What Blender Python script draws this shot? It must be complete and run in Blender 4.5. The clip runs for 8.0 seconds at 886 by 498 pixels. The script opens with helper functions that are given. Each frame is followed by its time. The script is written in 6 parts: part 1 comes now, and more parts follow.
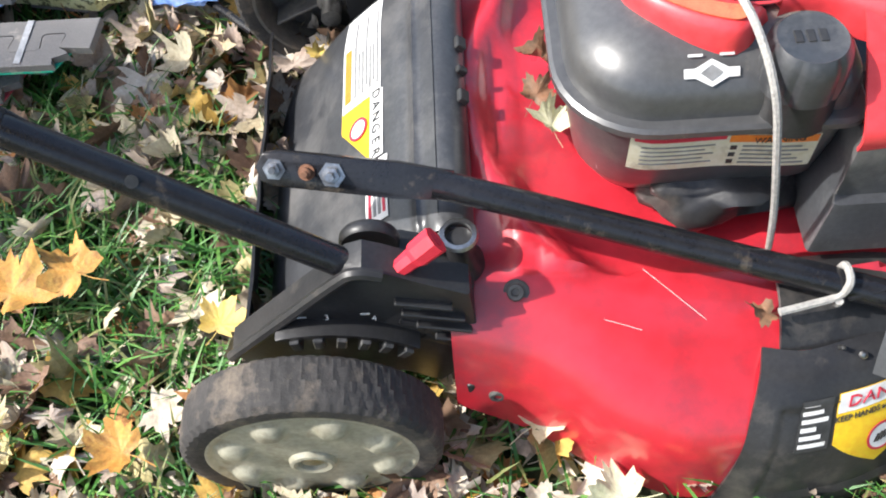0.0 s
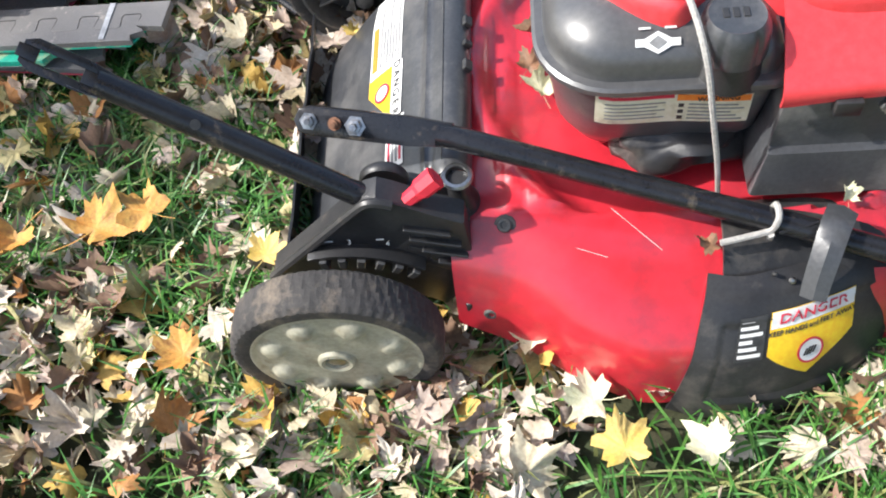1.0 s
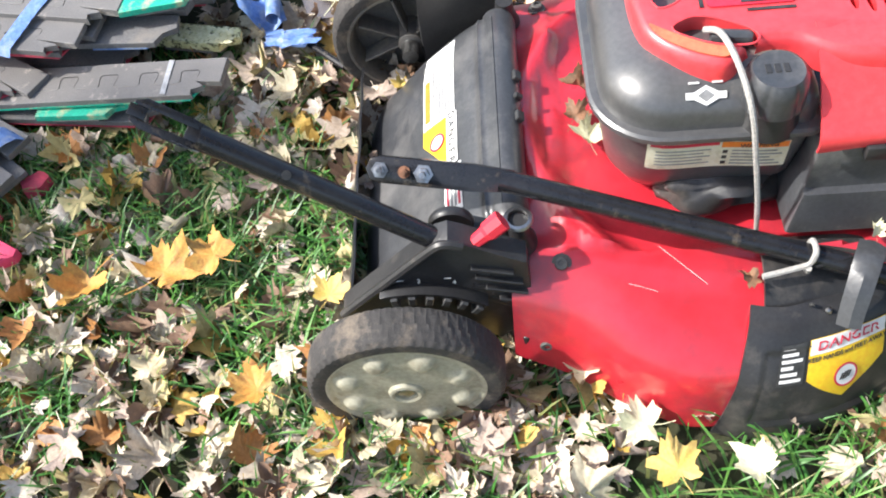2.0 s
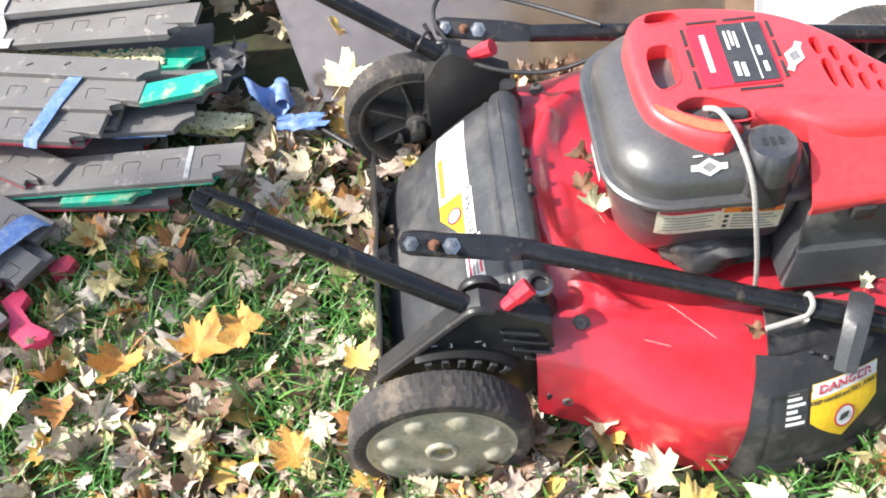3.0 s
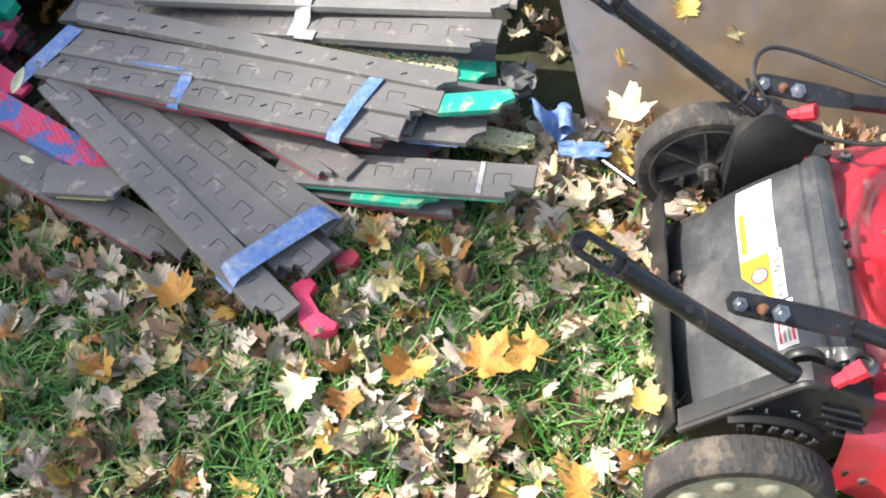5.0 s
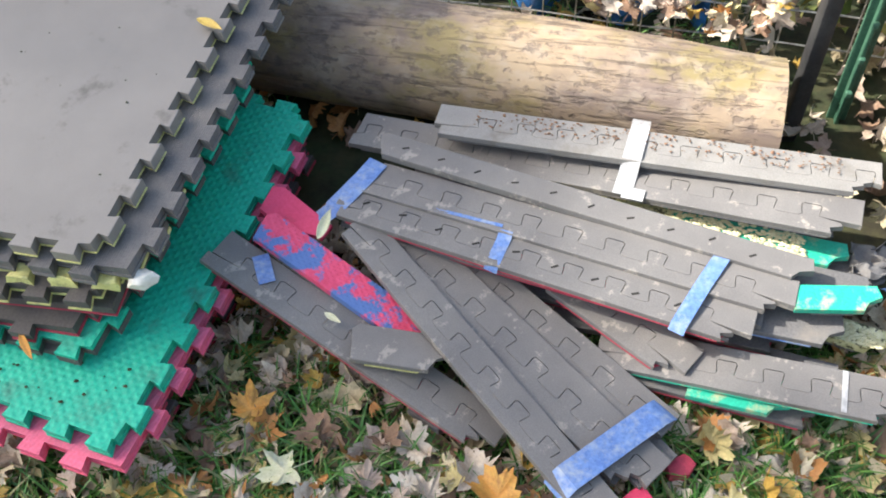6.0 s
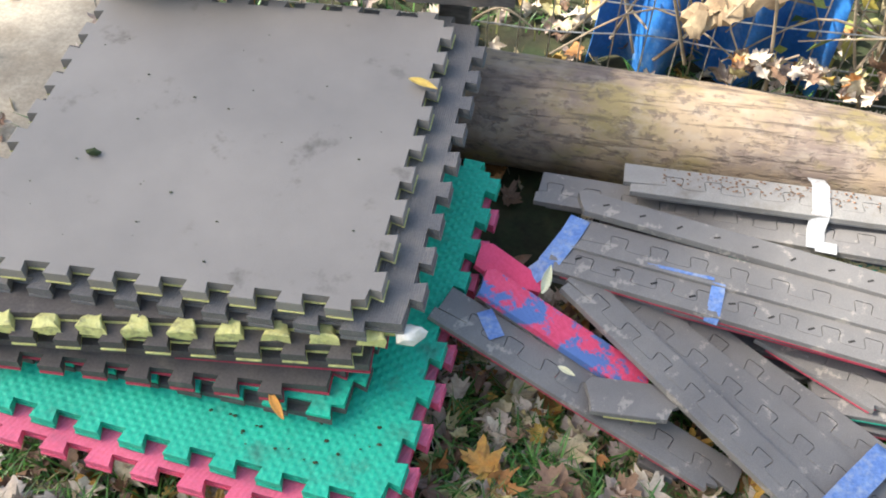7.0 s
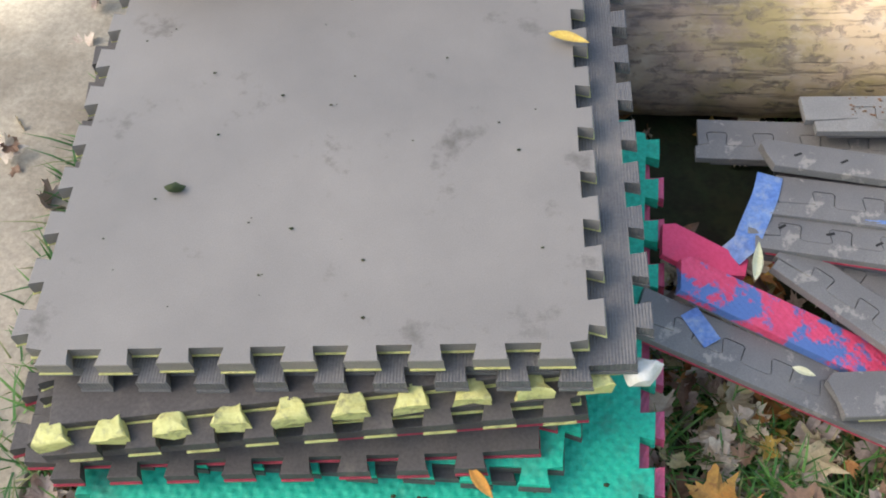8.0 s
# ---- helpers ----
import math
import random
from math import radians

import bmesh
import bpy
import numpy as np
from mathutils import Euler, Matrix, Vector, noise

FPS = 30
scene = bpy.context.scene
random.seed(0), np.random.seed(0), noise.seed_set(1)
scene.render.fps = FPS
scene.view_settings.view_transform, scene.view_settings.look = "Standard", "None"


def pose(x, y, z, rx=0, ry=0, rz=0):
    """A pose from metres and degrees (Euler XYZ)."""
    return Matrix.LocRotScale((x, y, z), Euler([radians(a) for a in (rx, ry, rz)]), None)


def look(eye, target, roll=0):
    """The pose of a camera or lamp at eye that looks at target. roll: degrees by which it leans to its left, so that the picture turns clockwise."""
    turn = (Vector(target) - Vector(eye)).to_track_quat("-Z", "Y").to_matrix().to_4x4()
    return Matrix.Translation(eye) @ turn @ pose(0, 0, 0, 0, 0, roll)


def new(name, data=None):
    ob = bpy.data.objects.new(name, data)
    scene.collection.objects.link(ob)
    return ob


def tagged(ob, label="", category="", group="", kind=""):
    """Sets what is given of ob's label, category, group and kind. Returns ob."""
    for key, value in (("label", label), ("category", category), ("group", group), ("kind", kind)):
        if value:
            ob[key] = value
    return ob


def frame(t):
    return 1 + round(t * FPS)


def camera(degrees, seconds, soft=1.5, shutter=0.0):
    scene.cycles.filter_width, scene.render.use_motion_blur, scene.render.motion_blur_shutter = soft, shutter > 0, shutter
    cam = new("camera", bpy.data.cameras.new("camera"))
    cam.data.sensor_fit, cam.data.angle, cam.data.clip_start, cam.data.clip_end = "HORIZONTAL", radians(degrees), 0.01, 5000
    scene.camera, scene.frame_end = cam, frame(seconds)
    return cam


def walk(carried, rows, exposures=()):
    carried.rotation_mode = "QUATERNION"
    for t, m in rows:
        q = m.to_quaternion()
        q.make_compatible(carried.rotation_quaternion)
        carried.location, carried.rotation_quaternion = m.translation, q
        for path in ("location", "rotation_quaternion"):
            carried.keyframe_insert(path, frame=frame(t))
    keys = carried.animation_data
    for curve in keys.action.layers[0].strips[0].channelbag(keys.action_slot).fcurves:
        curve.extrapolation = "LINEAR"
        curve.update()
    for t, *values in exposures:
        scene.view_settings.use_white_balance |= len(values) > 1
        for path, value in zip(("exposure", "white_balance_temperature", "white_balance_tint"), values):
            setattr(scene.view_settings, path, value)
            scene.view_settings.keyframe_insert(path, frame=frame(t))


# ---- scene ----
cam = camera(49.0, 8.0, soft=1.9)
PATH = [
    (0, (0.011, 0.198, 0.902), (-0.056, 1.256, -0.794), -6.5),
    (0.5, (0.05, 0.089, 0.989), (-0.097, 1.146, -0.702), -7.9),
    (1, (0.072, 0.051, 1.026), (-0.111, 1.097, -0.668), -10.9),
    (1.2, (0.058, 0.042, 1.053), (-0.134, 1.093, -0.638), -10.9),
    (2.3, (-0.022, 0.0, 1.109), (-0.128, 1.141, -0.53), -8.0),
    (2.5, (-0.021, -0.002, 1.118), (-0.108, 1.155, -0.511), -7.0),
    (3, (-0.101, -0.039, 1.184), (-0.128, 1.182, -0.4), -6.8),
    (3.5, (-0.187, -0.085, 1.233), (-0.147, 1.147, -0.342), -5.4),
    (4, (-0.219, -0.12, 1.237), (-0.108, 1.068, -0.369), -1.7),
    (4.2, (-0.244, -0.117, 1.249), (-0.123, 1.062, -0.363), 0.4),
    (5.3, (-0.519, 0.105, 1.269), (-0.809, 1.301, -0.308), -7.3),
    (5.5, (-0.61, 0.196, 1.293), (-0.923, 1.371, -0.295), -8.4),
    (6, (-0.875, 0.268, 1.331), (-1.181, 1.432, -0.266), -3.8),
    (6.5, (-1.16, 0.208, 1.348), (-1.396, 1.439, -0.21), -4.5),
    (7, (-1.386, 0.154, 1.342), (-1.476, 1.459, -0.171), 4.0),
    (7.5, (-1.543, 0.259, 1.259), (-1.622, 1.513, -0.297), 3.8),
    (8, (-1.693, 0.434, 1.182), (-1.681, 1.598, -0.444), -0.8),
]
walk(cam, [(t, look(eye, target, roll)) for t, eye, target, roll in PATH],
     [(0, 0.7, 6200, 9), (1.2, 0.74, 6200, 9), (2.5, 0.93, 6300, 9), (4.2, 0.88, 6450, 9), (5.3, 1.0, 6550, 8), (6.0, 1.12, 6600, 8), (7.0, 1.15, 6650, 8), (8.0, 1.14, 6800, 8)])


# ---- world, sun ----
world = bpy.data.worlds.new("world")
scene.world = world
world.use_nodes = True
wn = world.node_tree
sky = wn.nodes.new("ShaderNodeTexSky")
sky.sky_type = "NISHITA"
sky.sun_disc = False
sky.dust_density, sky.air_density = 3.0, 1.2
SUN_DIR = Vector((-0.71, -0.05, 0.7)).normalized()
sky.sun_elevation = math.asin(SUN_DIR.z)
sky.sun_rotation = math.atan2(SUN_DIR.x, SUN_DIR.y)
wn.links.new(sky.outputs[0], wn.nodes["Background"].inputs[0])
wn.nodes["Background"].inputs[1].default_value = 0.15
sun = new("sun", bpy.data.lights.new("sun", "SUN"))
sun.data.energy, sun.data.angle, sun.data.color = 4.2, radians(1.2), (1.0, 0.95, 0.88)
sun.matrix_basis = look(SUN_DIR * 20, (0, 0, 0))


# ---- materials ----
def mat(name, base, other=None, scale=20.0, rough=0.6, metal=0.0, bump=0.2, fine=160.0, coat=0.0, dirt=None, dirt_scale=6.0, dirt_amount=0.5, island=None, stretch=None, hard=False, coat_rough=0.12):
    """Principled surface with colour variation at two scales, grain bump and an optional dirt layer."""
    m = bpy.data.materials.new(name)
    m.use_nodes = True
    t = m.node_tree
    N, L = t.nodes, t.links
    b = N["Principled BSDF"]
    b.inputs["Metallic"].default_value = metal
    b.inputs["Coat Weight"].default_value = coat
    b.inputs["Coat Roughness"].default_value = coat_rough
    co = N.new("ShaderNodeTexCoord")
    mp = N.new("ShaderNodeMapping")
    L.new(co.outputs["Object"], mp.inputs[0])
    if stretch:
        mp.inputs["Scale"].default_value = stretch

    def noise_tex(s, detail=5.0, r=0.6):
        n = N.new("ShaderNodeTexNoise")
        n.inputs["Scale"].default_value, n.inputs["Detail"].default_value, n.inputs["Roughness"].default_value = s, detail, r
        L.new(mp.outputs[0], n.inputs[0])
        return n

    def ramp(src, a, c, ca=(0, 0, 0, 1), cc=(1, 1, 1, 1)):
        r = N.new("ShaderNodeValToRGB")
        r.color_ramp.elements[0].position, r.color_ramp.elements[1].position = a, c
        r.color_ramp.elements[0].color, r.color_ramp.elements[1].color = ca, cc
        L.new(src, r.inputs[0])
        return r

    def mix(f, a, c, kind="MIX"):
        x = N.new("ShaderNodeMix")
        x.data_type, x.blend_type = "RGBA", kind
        for sock, v in ((x.inputs[0], f), (x.inputs[6], a), (x.inputs[7], c)):
            if isinstance(v, (tuple, list)):
                sock.default_value = (*v, 1)[:4]
            elif isinstance(v, (int, float)):
                sock.default_value = v
            else:
                L.new(v, sock)
        return x.outputs[2]

    big = noise_tex(scale)
    small = noise_tex(fine, 3.0)
    other = other or tuple(0.75 * c for c in base)
    col = ramp(big.outputs[0], 0.35, 0.65, (*base, 1), (*other, 1)).outputs[0]
    if island:
        geo = N.new("ShaderNodeNewGeometry")
        r = N.new("ShaderNodeValToRGB")
        r.color_ramp.interpolation = "CONSTANT"
        while len(r.color_ramp.elements) < len(island):
            r.color_ramp.elements.new(0.5)
        for i, c in enumerate(island):
            r.color_ramp.elements[i].position = i / len(island)
            r.color_ramp.elements[i].color = (*c, 1)
        L.new(geo.outputs["Random Per Island"], r.inputs[0])
        col = mix(ramp(big.outputs[0], 0.35, 0.7).outputs[0], r.outputs[0], mix(0.6, r.outputs[0], other, "MULTIPLY"))
    col = mix(0.18, col, ramp(small.outputs[0], 0.3, 0.7).outputs[0], "OVERLAY")
    if dirt:
        d = noise_tex(dirt_scale, 8.0, 0.7)
        f = ramp(d.outputs[0], 0.62 - 0.3 * dirt_amount, (0.67 - 0.3 * dirt_amount) if hard else (0.72 - 0.1 * dirt_amount)).outputs[0]
        col = mix(f, col, dirt)
    L.new(col, b.inputs["Base Color"])
    rr = N.new("ShaderNodeMapRange")
    rr.inputs["To Min"].default_value, rr.inputs["To Max"].default_value = max(0.02, rough - 0.12), min(1, rough + 0.12)
    L.new(big.outputs[0], rr.inputs[0])
    L.new(rr.outputs[0], b.inputs["Roughness"])
    if bump:
        bp = N.new("ShaderNodeBump")
        bp.inputs["Strength"].default_value, bp.inputs["Distance"].default_value = bump, 0.002
        L.new(small.outputs[0], bp.inputs["Height"])
        L.new(bp.outputs[0], b.inputs["Normal"])
    return m


def relief(m, pattern, scale, depth=0.5, distance=0.002, turn=0.0):
    """Adds a moulded pattern (diamond or lines) to a material's bump."""
    t = m.node_tree
    N, L = t.nodes, t.links
    b = N["Principled BSDF"]
    co, mp = N.new("ShaderNodeTexCoord"), N.new("ShaderNodeMapping")
    mp.inputs["Rotation"].default_value = (0, 0, radians(turn))
    L.new(co.outputs["Object"], mp.inputs[0])
    waves = []
    for axis in (("X", "Y") if pattern == "diamond" else ("X",)):
        w = N.new("ShaderNodeTexWave")
        w.bands_direction, w.wave_profile = axis, "SIN"
        w.inputs["Scale"].default_value, w.inputs["Distortion"].default_value = scale, 0.3
        L.new(mp.outputs[0], w.inputs[0])
        waves.append(w.outputs["Fac"])
    h = waves[0]
    if len(waves) > 1:
        mn = N.new("ShaderNodeMath")
        mn.operation = "MULTIPLY"
        L.new(waves[0], mn.inputs[0])
        L.new(waves[1], mn.inputs[1])
        h = mn.outputs[0]
    bp = N.new("ShaderNodeBump")
    bp.inputs["Strength"].default_value, bp.inputs["Distance"].default_value = depth, distance
    L.new(h, bp.inputs["Height"])
    old = b.inputs["Normal"].links
    if old:
        L.new(old[0].from_socket, bp.inputs["Normal"])
    L.new(bp.outputs[0], b.inputs["Normal"])
    return m


M_SOIL = mat("soil", (0.04, 0.06, 0.02), (0.03, 0.026, 0.014), 9, 0.95, bump=0.8, fine=90, dirt=(0.065, 0.06, 0.025), dirt_scale=14)
M_GRASS = mat("grass", (0.07, 0.16, 0.03), (0.5, 0.6, 0.5), 3, 0.42, bump=0,
              island=[(0.06, 0.19, 0.03), (0.1, 0.26, 0.05), (0.045, 0.14, 0.025), (0.14, 0.3, 0.06), (0.075, 0.21, 0.035), (0.24, 0.25, 0.09)])
M_LEAF = mat("dry_leaf", (0.5, 0.4, 0.3), (0.62, 0.5, 0.4), 45, 0.65, bump=0.5, fine=200,
             island=[(0.66, 0.58, 0.46), (0.52, 0.43, 0.35), (0.57, 0.49, 0.32), (0.27, 0.17, 0.11), (0.6, 0.53, 0.44), (0.46, 0.22, 0.07),
                     (0.53, 0.47, 0.23), (0.7, 0.63, 0.53), (0.45, 0.36, 0.3), (0.24, 0.15, 0.1), (0.58, 0.38, 0.09), (0.62, 0.56, 0.4)])
M_LEAF_ORANGE = mat("orange_leaf", (0.62, 0.27, 0.05), (0.5, 0.3, 0.07), 40, 0.6, bump=0.4, fine=250, dirt=(0.3, 0.12, 0.04), dirt_scale=50, dirt_amount=0.3)
M_LEAF_CREAM = mat("cream_leaf", (0.72, 0.68, 0.48), (0.6, 0.6, 0.36), 40, 0.6, bump=0.4, fine=250)
M_LEAF_YELLOW = mat("yellow_leaf", (0.7, 0.5, 0.1), (0.6, 0.42, 0.14), 40, 0.6, bump=0.4, fine=250)
M_LEAF_BROWN = mat("brown_leaf", (0.3, 0.15, 0.08), (0.16, 0.1, 0.06), 50, 0.65, bump=0.4, fine=250)
M_BADGE = mat("badge_charcoal", (0.045, 0.045, 0.05), (0.06, 0.06, 0.065), 30, 0.4, bump=0)
M_RED = mat("red_paint", (0.6, 0.026, 0.042), (0.5, 0.02, 0.034), 6, 0.32, bump=0.02, fine=40, coat=0.9, coat_rough=0.16, dirt=(0.3, 0.03, 0.045), dirt_scale=7, dirt_amount=0.42)
M_COWL = mat("red_plastic", (0.84, 0.06, 0.07), (0.78, 0.05, 0.06), 8, 0.4, bump=0.06, fine=120, coat=0.8, coat_rough=0.3)
# Cowl plastic with sunlight put into its colour, hence the orange.
M_COWL_SUNLIT = mat("sunlit_orange_plastic", (0.88, 0.19, 0.09), (0.82, 0.15, 0.08), 14, 0.55, bump=0.06, fine=160, dirt=(0.5, 0.08, 0.05), dirt_scale=25, dirt_amount=0.2)
M_BLACK = mat("black_plastic", (0.022, 0.022, 0.024), (0.035, 0.034, 0.034), 12, 0.42, bump=0.12, fine=220, dirt=(0.09, 0.08, 0.07), dirt_scale=10, dirt_amount=0.25)
M_DUSTY = mat("dusty_black_plastic", (0.06, 0.062, 0.066), (0.04, 0.041, 0.045), 10, 0.36, bump=0.15, fine=200, coat=0.35, coat_rough=0.28, dirt=(0.15, 0.145, 0.14), dirt_scale=7, dirt_amount=0.4)
M_GLOSSBLACK = mat("gloss_black_shroud", (0.06, 0.06, 0.062), (0.085, 0.083, 0.082), 8, 0.42, coat=1.0, coat_rough=0.3, bump=0.06, fine=150, dirt=(0.18, 0.16, 0.13), dirt_scale=14, dirt_amount=0.25)
M_TUBE = mat("black_enamel_tube", (0.012, 0.012, 0.015), (0.02, 0.02, 0.022), 25, 0.22, bump=0.08, fine=300, dirt=(0.1, 0.08, 0.06), dirt_scale=40, dirt_amount=0.12)
M_RUBBER = mat("tyre_rubber", (0.055, 0.05, 0.047), (0.035, 0.033, 0.032), 18, 0.85, bump=0.5, fine=180, dirt=(0.16, 0.13, 0.1), dirt_scale=22, dirt_amount=0.35)
M_RIM = mat("ivory_rim", (0.42, 0.4, 0.31), (0.33, 0.31, 0.23), 14, 0.5, bump=0.15, fine=150, dirt=(0.2, 0.17, 0.12), dirt_scale=25, dirt_amount=0.3)
M_RIM_GREY = mat("grey_rim", (0.12, 0.115, 0.105), (0.08, 0.075, 0.07), 14, 0.6, bump=0.2, dirt=(0.2, 0.17, 0.13), dirt_scale=22, dirt_amount=0.35)
M_STEEL = mat("zinc_steel", (0.5, 0.5, 0.5), (0.38, 0.37, 0.36), 60, 0.32, 1.0, 0.1, 300, dirt=(0.25, 0.2, 0.15), dirt_scale=80, dirt_amount=0.2)
M_RUST = mat("rusty_steel", (0.25, 0.12, 0.07), (0.15, 0.08, 0.05), 90, 0.8, 0.3, 0.5)
M_KNOB = mat("red_knob", (0.8, 0.03, 0.06), (0.7, 0.03, 0.05), 20, 0.55, bump=0.05)
M_WHITE = mat("white_print", (0.8, 0.8, 0.78), (0.72, 0.71, 0.68), 40, 0.5, bump=0.02, dirt=(0.5, 0.47, 0.4), dirt_scale=40, dirt_amount=0.2)
M_CREAM = mat("cream_label", (0.72, 0.68, 0.52), (0.66, 0.6, 0.44), 40, 0.5, bump=0.03, dirt=(0.45, 0.38, 0.27), dirt_scale=50, dirt_amount=0.2)
M_YELLOW = mat("label_yellow", (0.85, 0.55, 0.02), (0.8, 0.5, 0.02), 40, 0.45, bump=0.02)
M_ORANGE = mat("label_orange", (0.85, 0.24, 0.03), (0.8, 0.22, 0.03), 40, 0.45, bump=0.02)
# Black for print, and for the painted shade under the cowl vents.
M_INK_SHADE = mat("ink_and_shade", (0.03, 0.03, 0.03), (0.05, 0.05, 0.05), 40, 0.5, bump=0)
M_GREYINK = mat("label_grey_print", (0.2, 0.2, 0.2), (0.28, 0.28, 0.28), 60, 0.5, bump=0)
M_REDINK = mat("label_red_print", (0.6, 0.03, 0.06), (0.5, 0.03, 0.06), 40, 0.45, bump=0)
M_CORD = mat("starter_cord", (0.5, 0.48, 0.44), (0.34, 0.32, 0.3), 300, 0.9, bump=0.8, fine=600)
M_GREY = mat("grey_foam", (0.15, 0.148, 0.15), (0.185, 0.18, 0.178), 5, 0.72, bump=0.25, fine=260, dirt=(0.23, 0.215, 0.2), dirt_scale=3.5, dirt_amount=0.4)
M_GREY_TOP = mat("grey_foam_top", (0.215, 0.198, 0.182), (0.28, 0.256, 0.232), 3, 0.55, bump=0.02, fine=900, dirt=(0.13, 0.115, 0.1), dirt_scale=9, dirt_amount=0.12)
M_GREY_RIB = relief(mat("ribbed_grey_foam", (0.125, 0.122, 0.125), (0.155, 0.15, 0.15), 6, 0.66, bump=0.25, fine=260, dirt=(0.24, 0.22, 0.2), dirt_scale=5, dirt_amount=0.4), "lines", 90.0, 0.6, 0.0012, 0)
M_GREY_STRIP = mat("grey_foam_strip", (0.164, 0.155, 0.150), (0.214, 0.203, 0.193), 8, 0.55, bump=0.3, fine=600, dirt=(0.34, 0.31, 0.275), dirt_scale=24, dirt_amount=0.14, hard=True)
# Grey strip foam made paler: the sun patch is put into its colour.
M_SUNLIT_STRIP = mat("sunlit_pale_strip", (0.24, 0.229, 0.215), (0.295, 0.281, 0.261), 12, 0.45, bump=0.3, fine=500, dirt=(0.21, 0.19, 0.165), dirt_scale=13, dirt_amount=0.3)
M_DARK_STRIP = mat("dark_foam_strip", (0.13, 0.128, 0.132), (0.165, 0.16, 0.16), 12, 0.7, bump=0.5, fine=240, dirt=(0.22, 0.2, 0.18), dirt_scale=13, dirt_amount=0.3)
M_DARKFOAM = mat("dark_foam", (0.075, 0.066, 0.064), (0.1, 0.09, 0.085), 8, 0.75, bump=0.3, fine=240, dirt=(0.16, 0.14, 0.12), dirt_scale=16, dirt_amount=0.3)
M_TEAL = relief(mat("teal_foam", (0.008, 0.5, 0.33), (0.01, 0.43, 0.285), 7, 0.6, bump=0.2, fine=200, dirt=(0.04, 0.24, 0.17), dirt_scale=9, dirt_amount=0.25), "diamond", 24.0, 0.45, 0.0025, 45)
M_PINK = relief(mat("pink_foam", (0.8, 0.14, 0.25), (0.72, 0.11, 0.21), 7, 0.6, bump=0.2, fine=200, dirt=(0.45, 0.1, 0.18), dirt_scale=9, dirt_amount=0.35), "lines", 45.0, 0.35, 0.0012, 20)
M_TEALPIECE = mat("teal_foam_piece", (0.02, 0.5, 0.33), (0.02, 0.42, 0.28), 25, 0.6, bump=0.5, fine=200, dirt=(0.5, 0.5, 0.3), dirt_scale=28, dirt_amount=0.3)
M_HOTPINK = mat("hot_pink_foam", (0.82, 0.07, 0.17), (0.74, 0.06, 0.15), 25, 0.6, bump=0.4, fine=200, dirt=(0.5, 0.06, 0.1), dirt_scale=12, dirt_amount=0.25)
M_REDFOAM = mat("red_foam", (0.5, 0.05, 0.09), (0.42, 0.05, 0.08), 25, 0.7, bump=0.3)
M_YELFOAM = mat("yellow_foam", (0.72, 0.7, 0.28), (0.62, 0.6, 0.24), 40, 0.75, bump=0.6, fine=150, dirt=(0.3, 0.28, 0.14), dirt_scale=60, dirt_amount=0.4)
M_WHITEFOAM = mat("white_foam", (0.75, 0.74, 0.68), (0.65, 0.64, 0.55), 40, 0.75, bump=0.6, fine=150)
M_CRUMB = mat("pale_foam_crumb", (0.8, 0.77, 0.52), (0.66, 0.62, 0.38), 90, 0.8, bump=0.3, fine=200)
M_MOSSY = mat("crumbled_foam", (0.74, 0.72, 0.42), (0.6, 0.58, 0.3), 70, 0.85, bump=1.0, fine=120, dirt=(0.12, 0.12, 0.06), dirt_scale=80, dirt_amount=0.35, hard=True)
M_BLUETAPE = mat("blue_tape", (0.1, 0.2, 0.5), (0.16, 0.27, 0.54), 40, 0.45, bump=0.5, fine=160, dirt=(0.34, 0.4, 0.5), dirt_scale=45, dirt_amount=0.45)
# Silver tape, also used for one painted glint.
M_TAPE_GLINT = mat("silver_tape_and_glint", (0.42, 0.42, 0.42), (0.5, 0.5, 0.5), 30, 0.25, bump=0.2, fine=120)
M_SLIT = mat("cut_slit", (0.02, 0.018, 0.016), (0.03, 0.028, 0.025), 40, 0.9, bump=0)


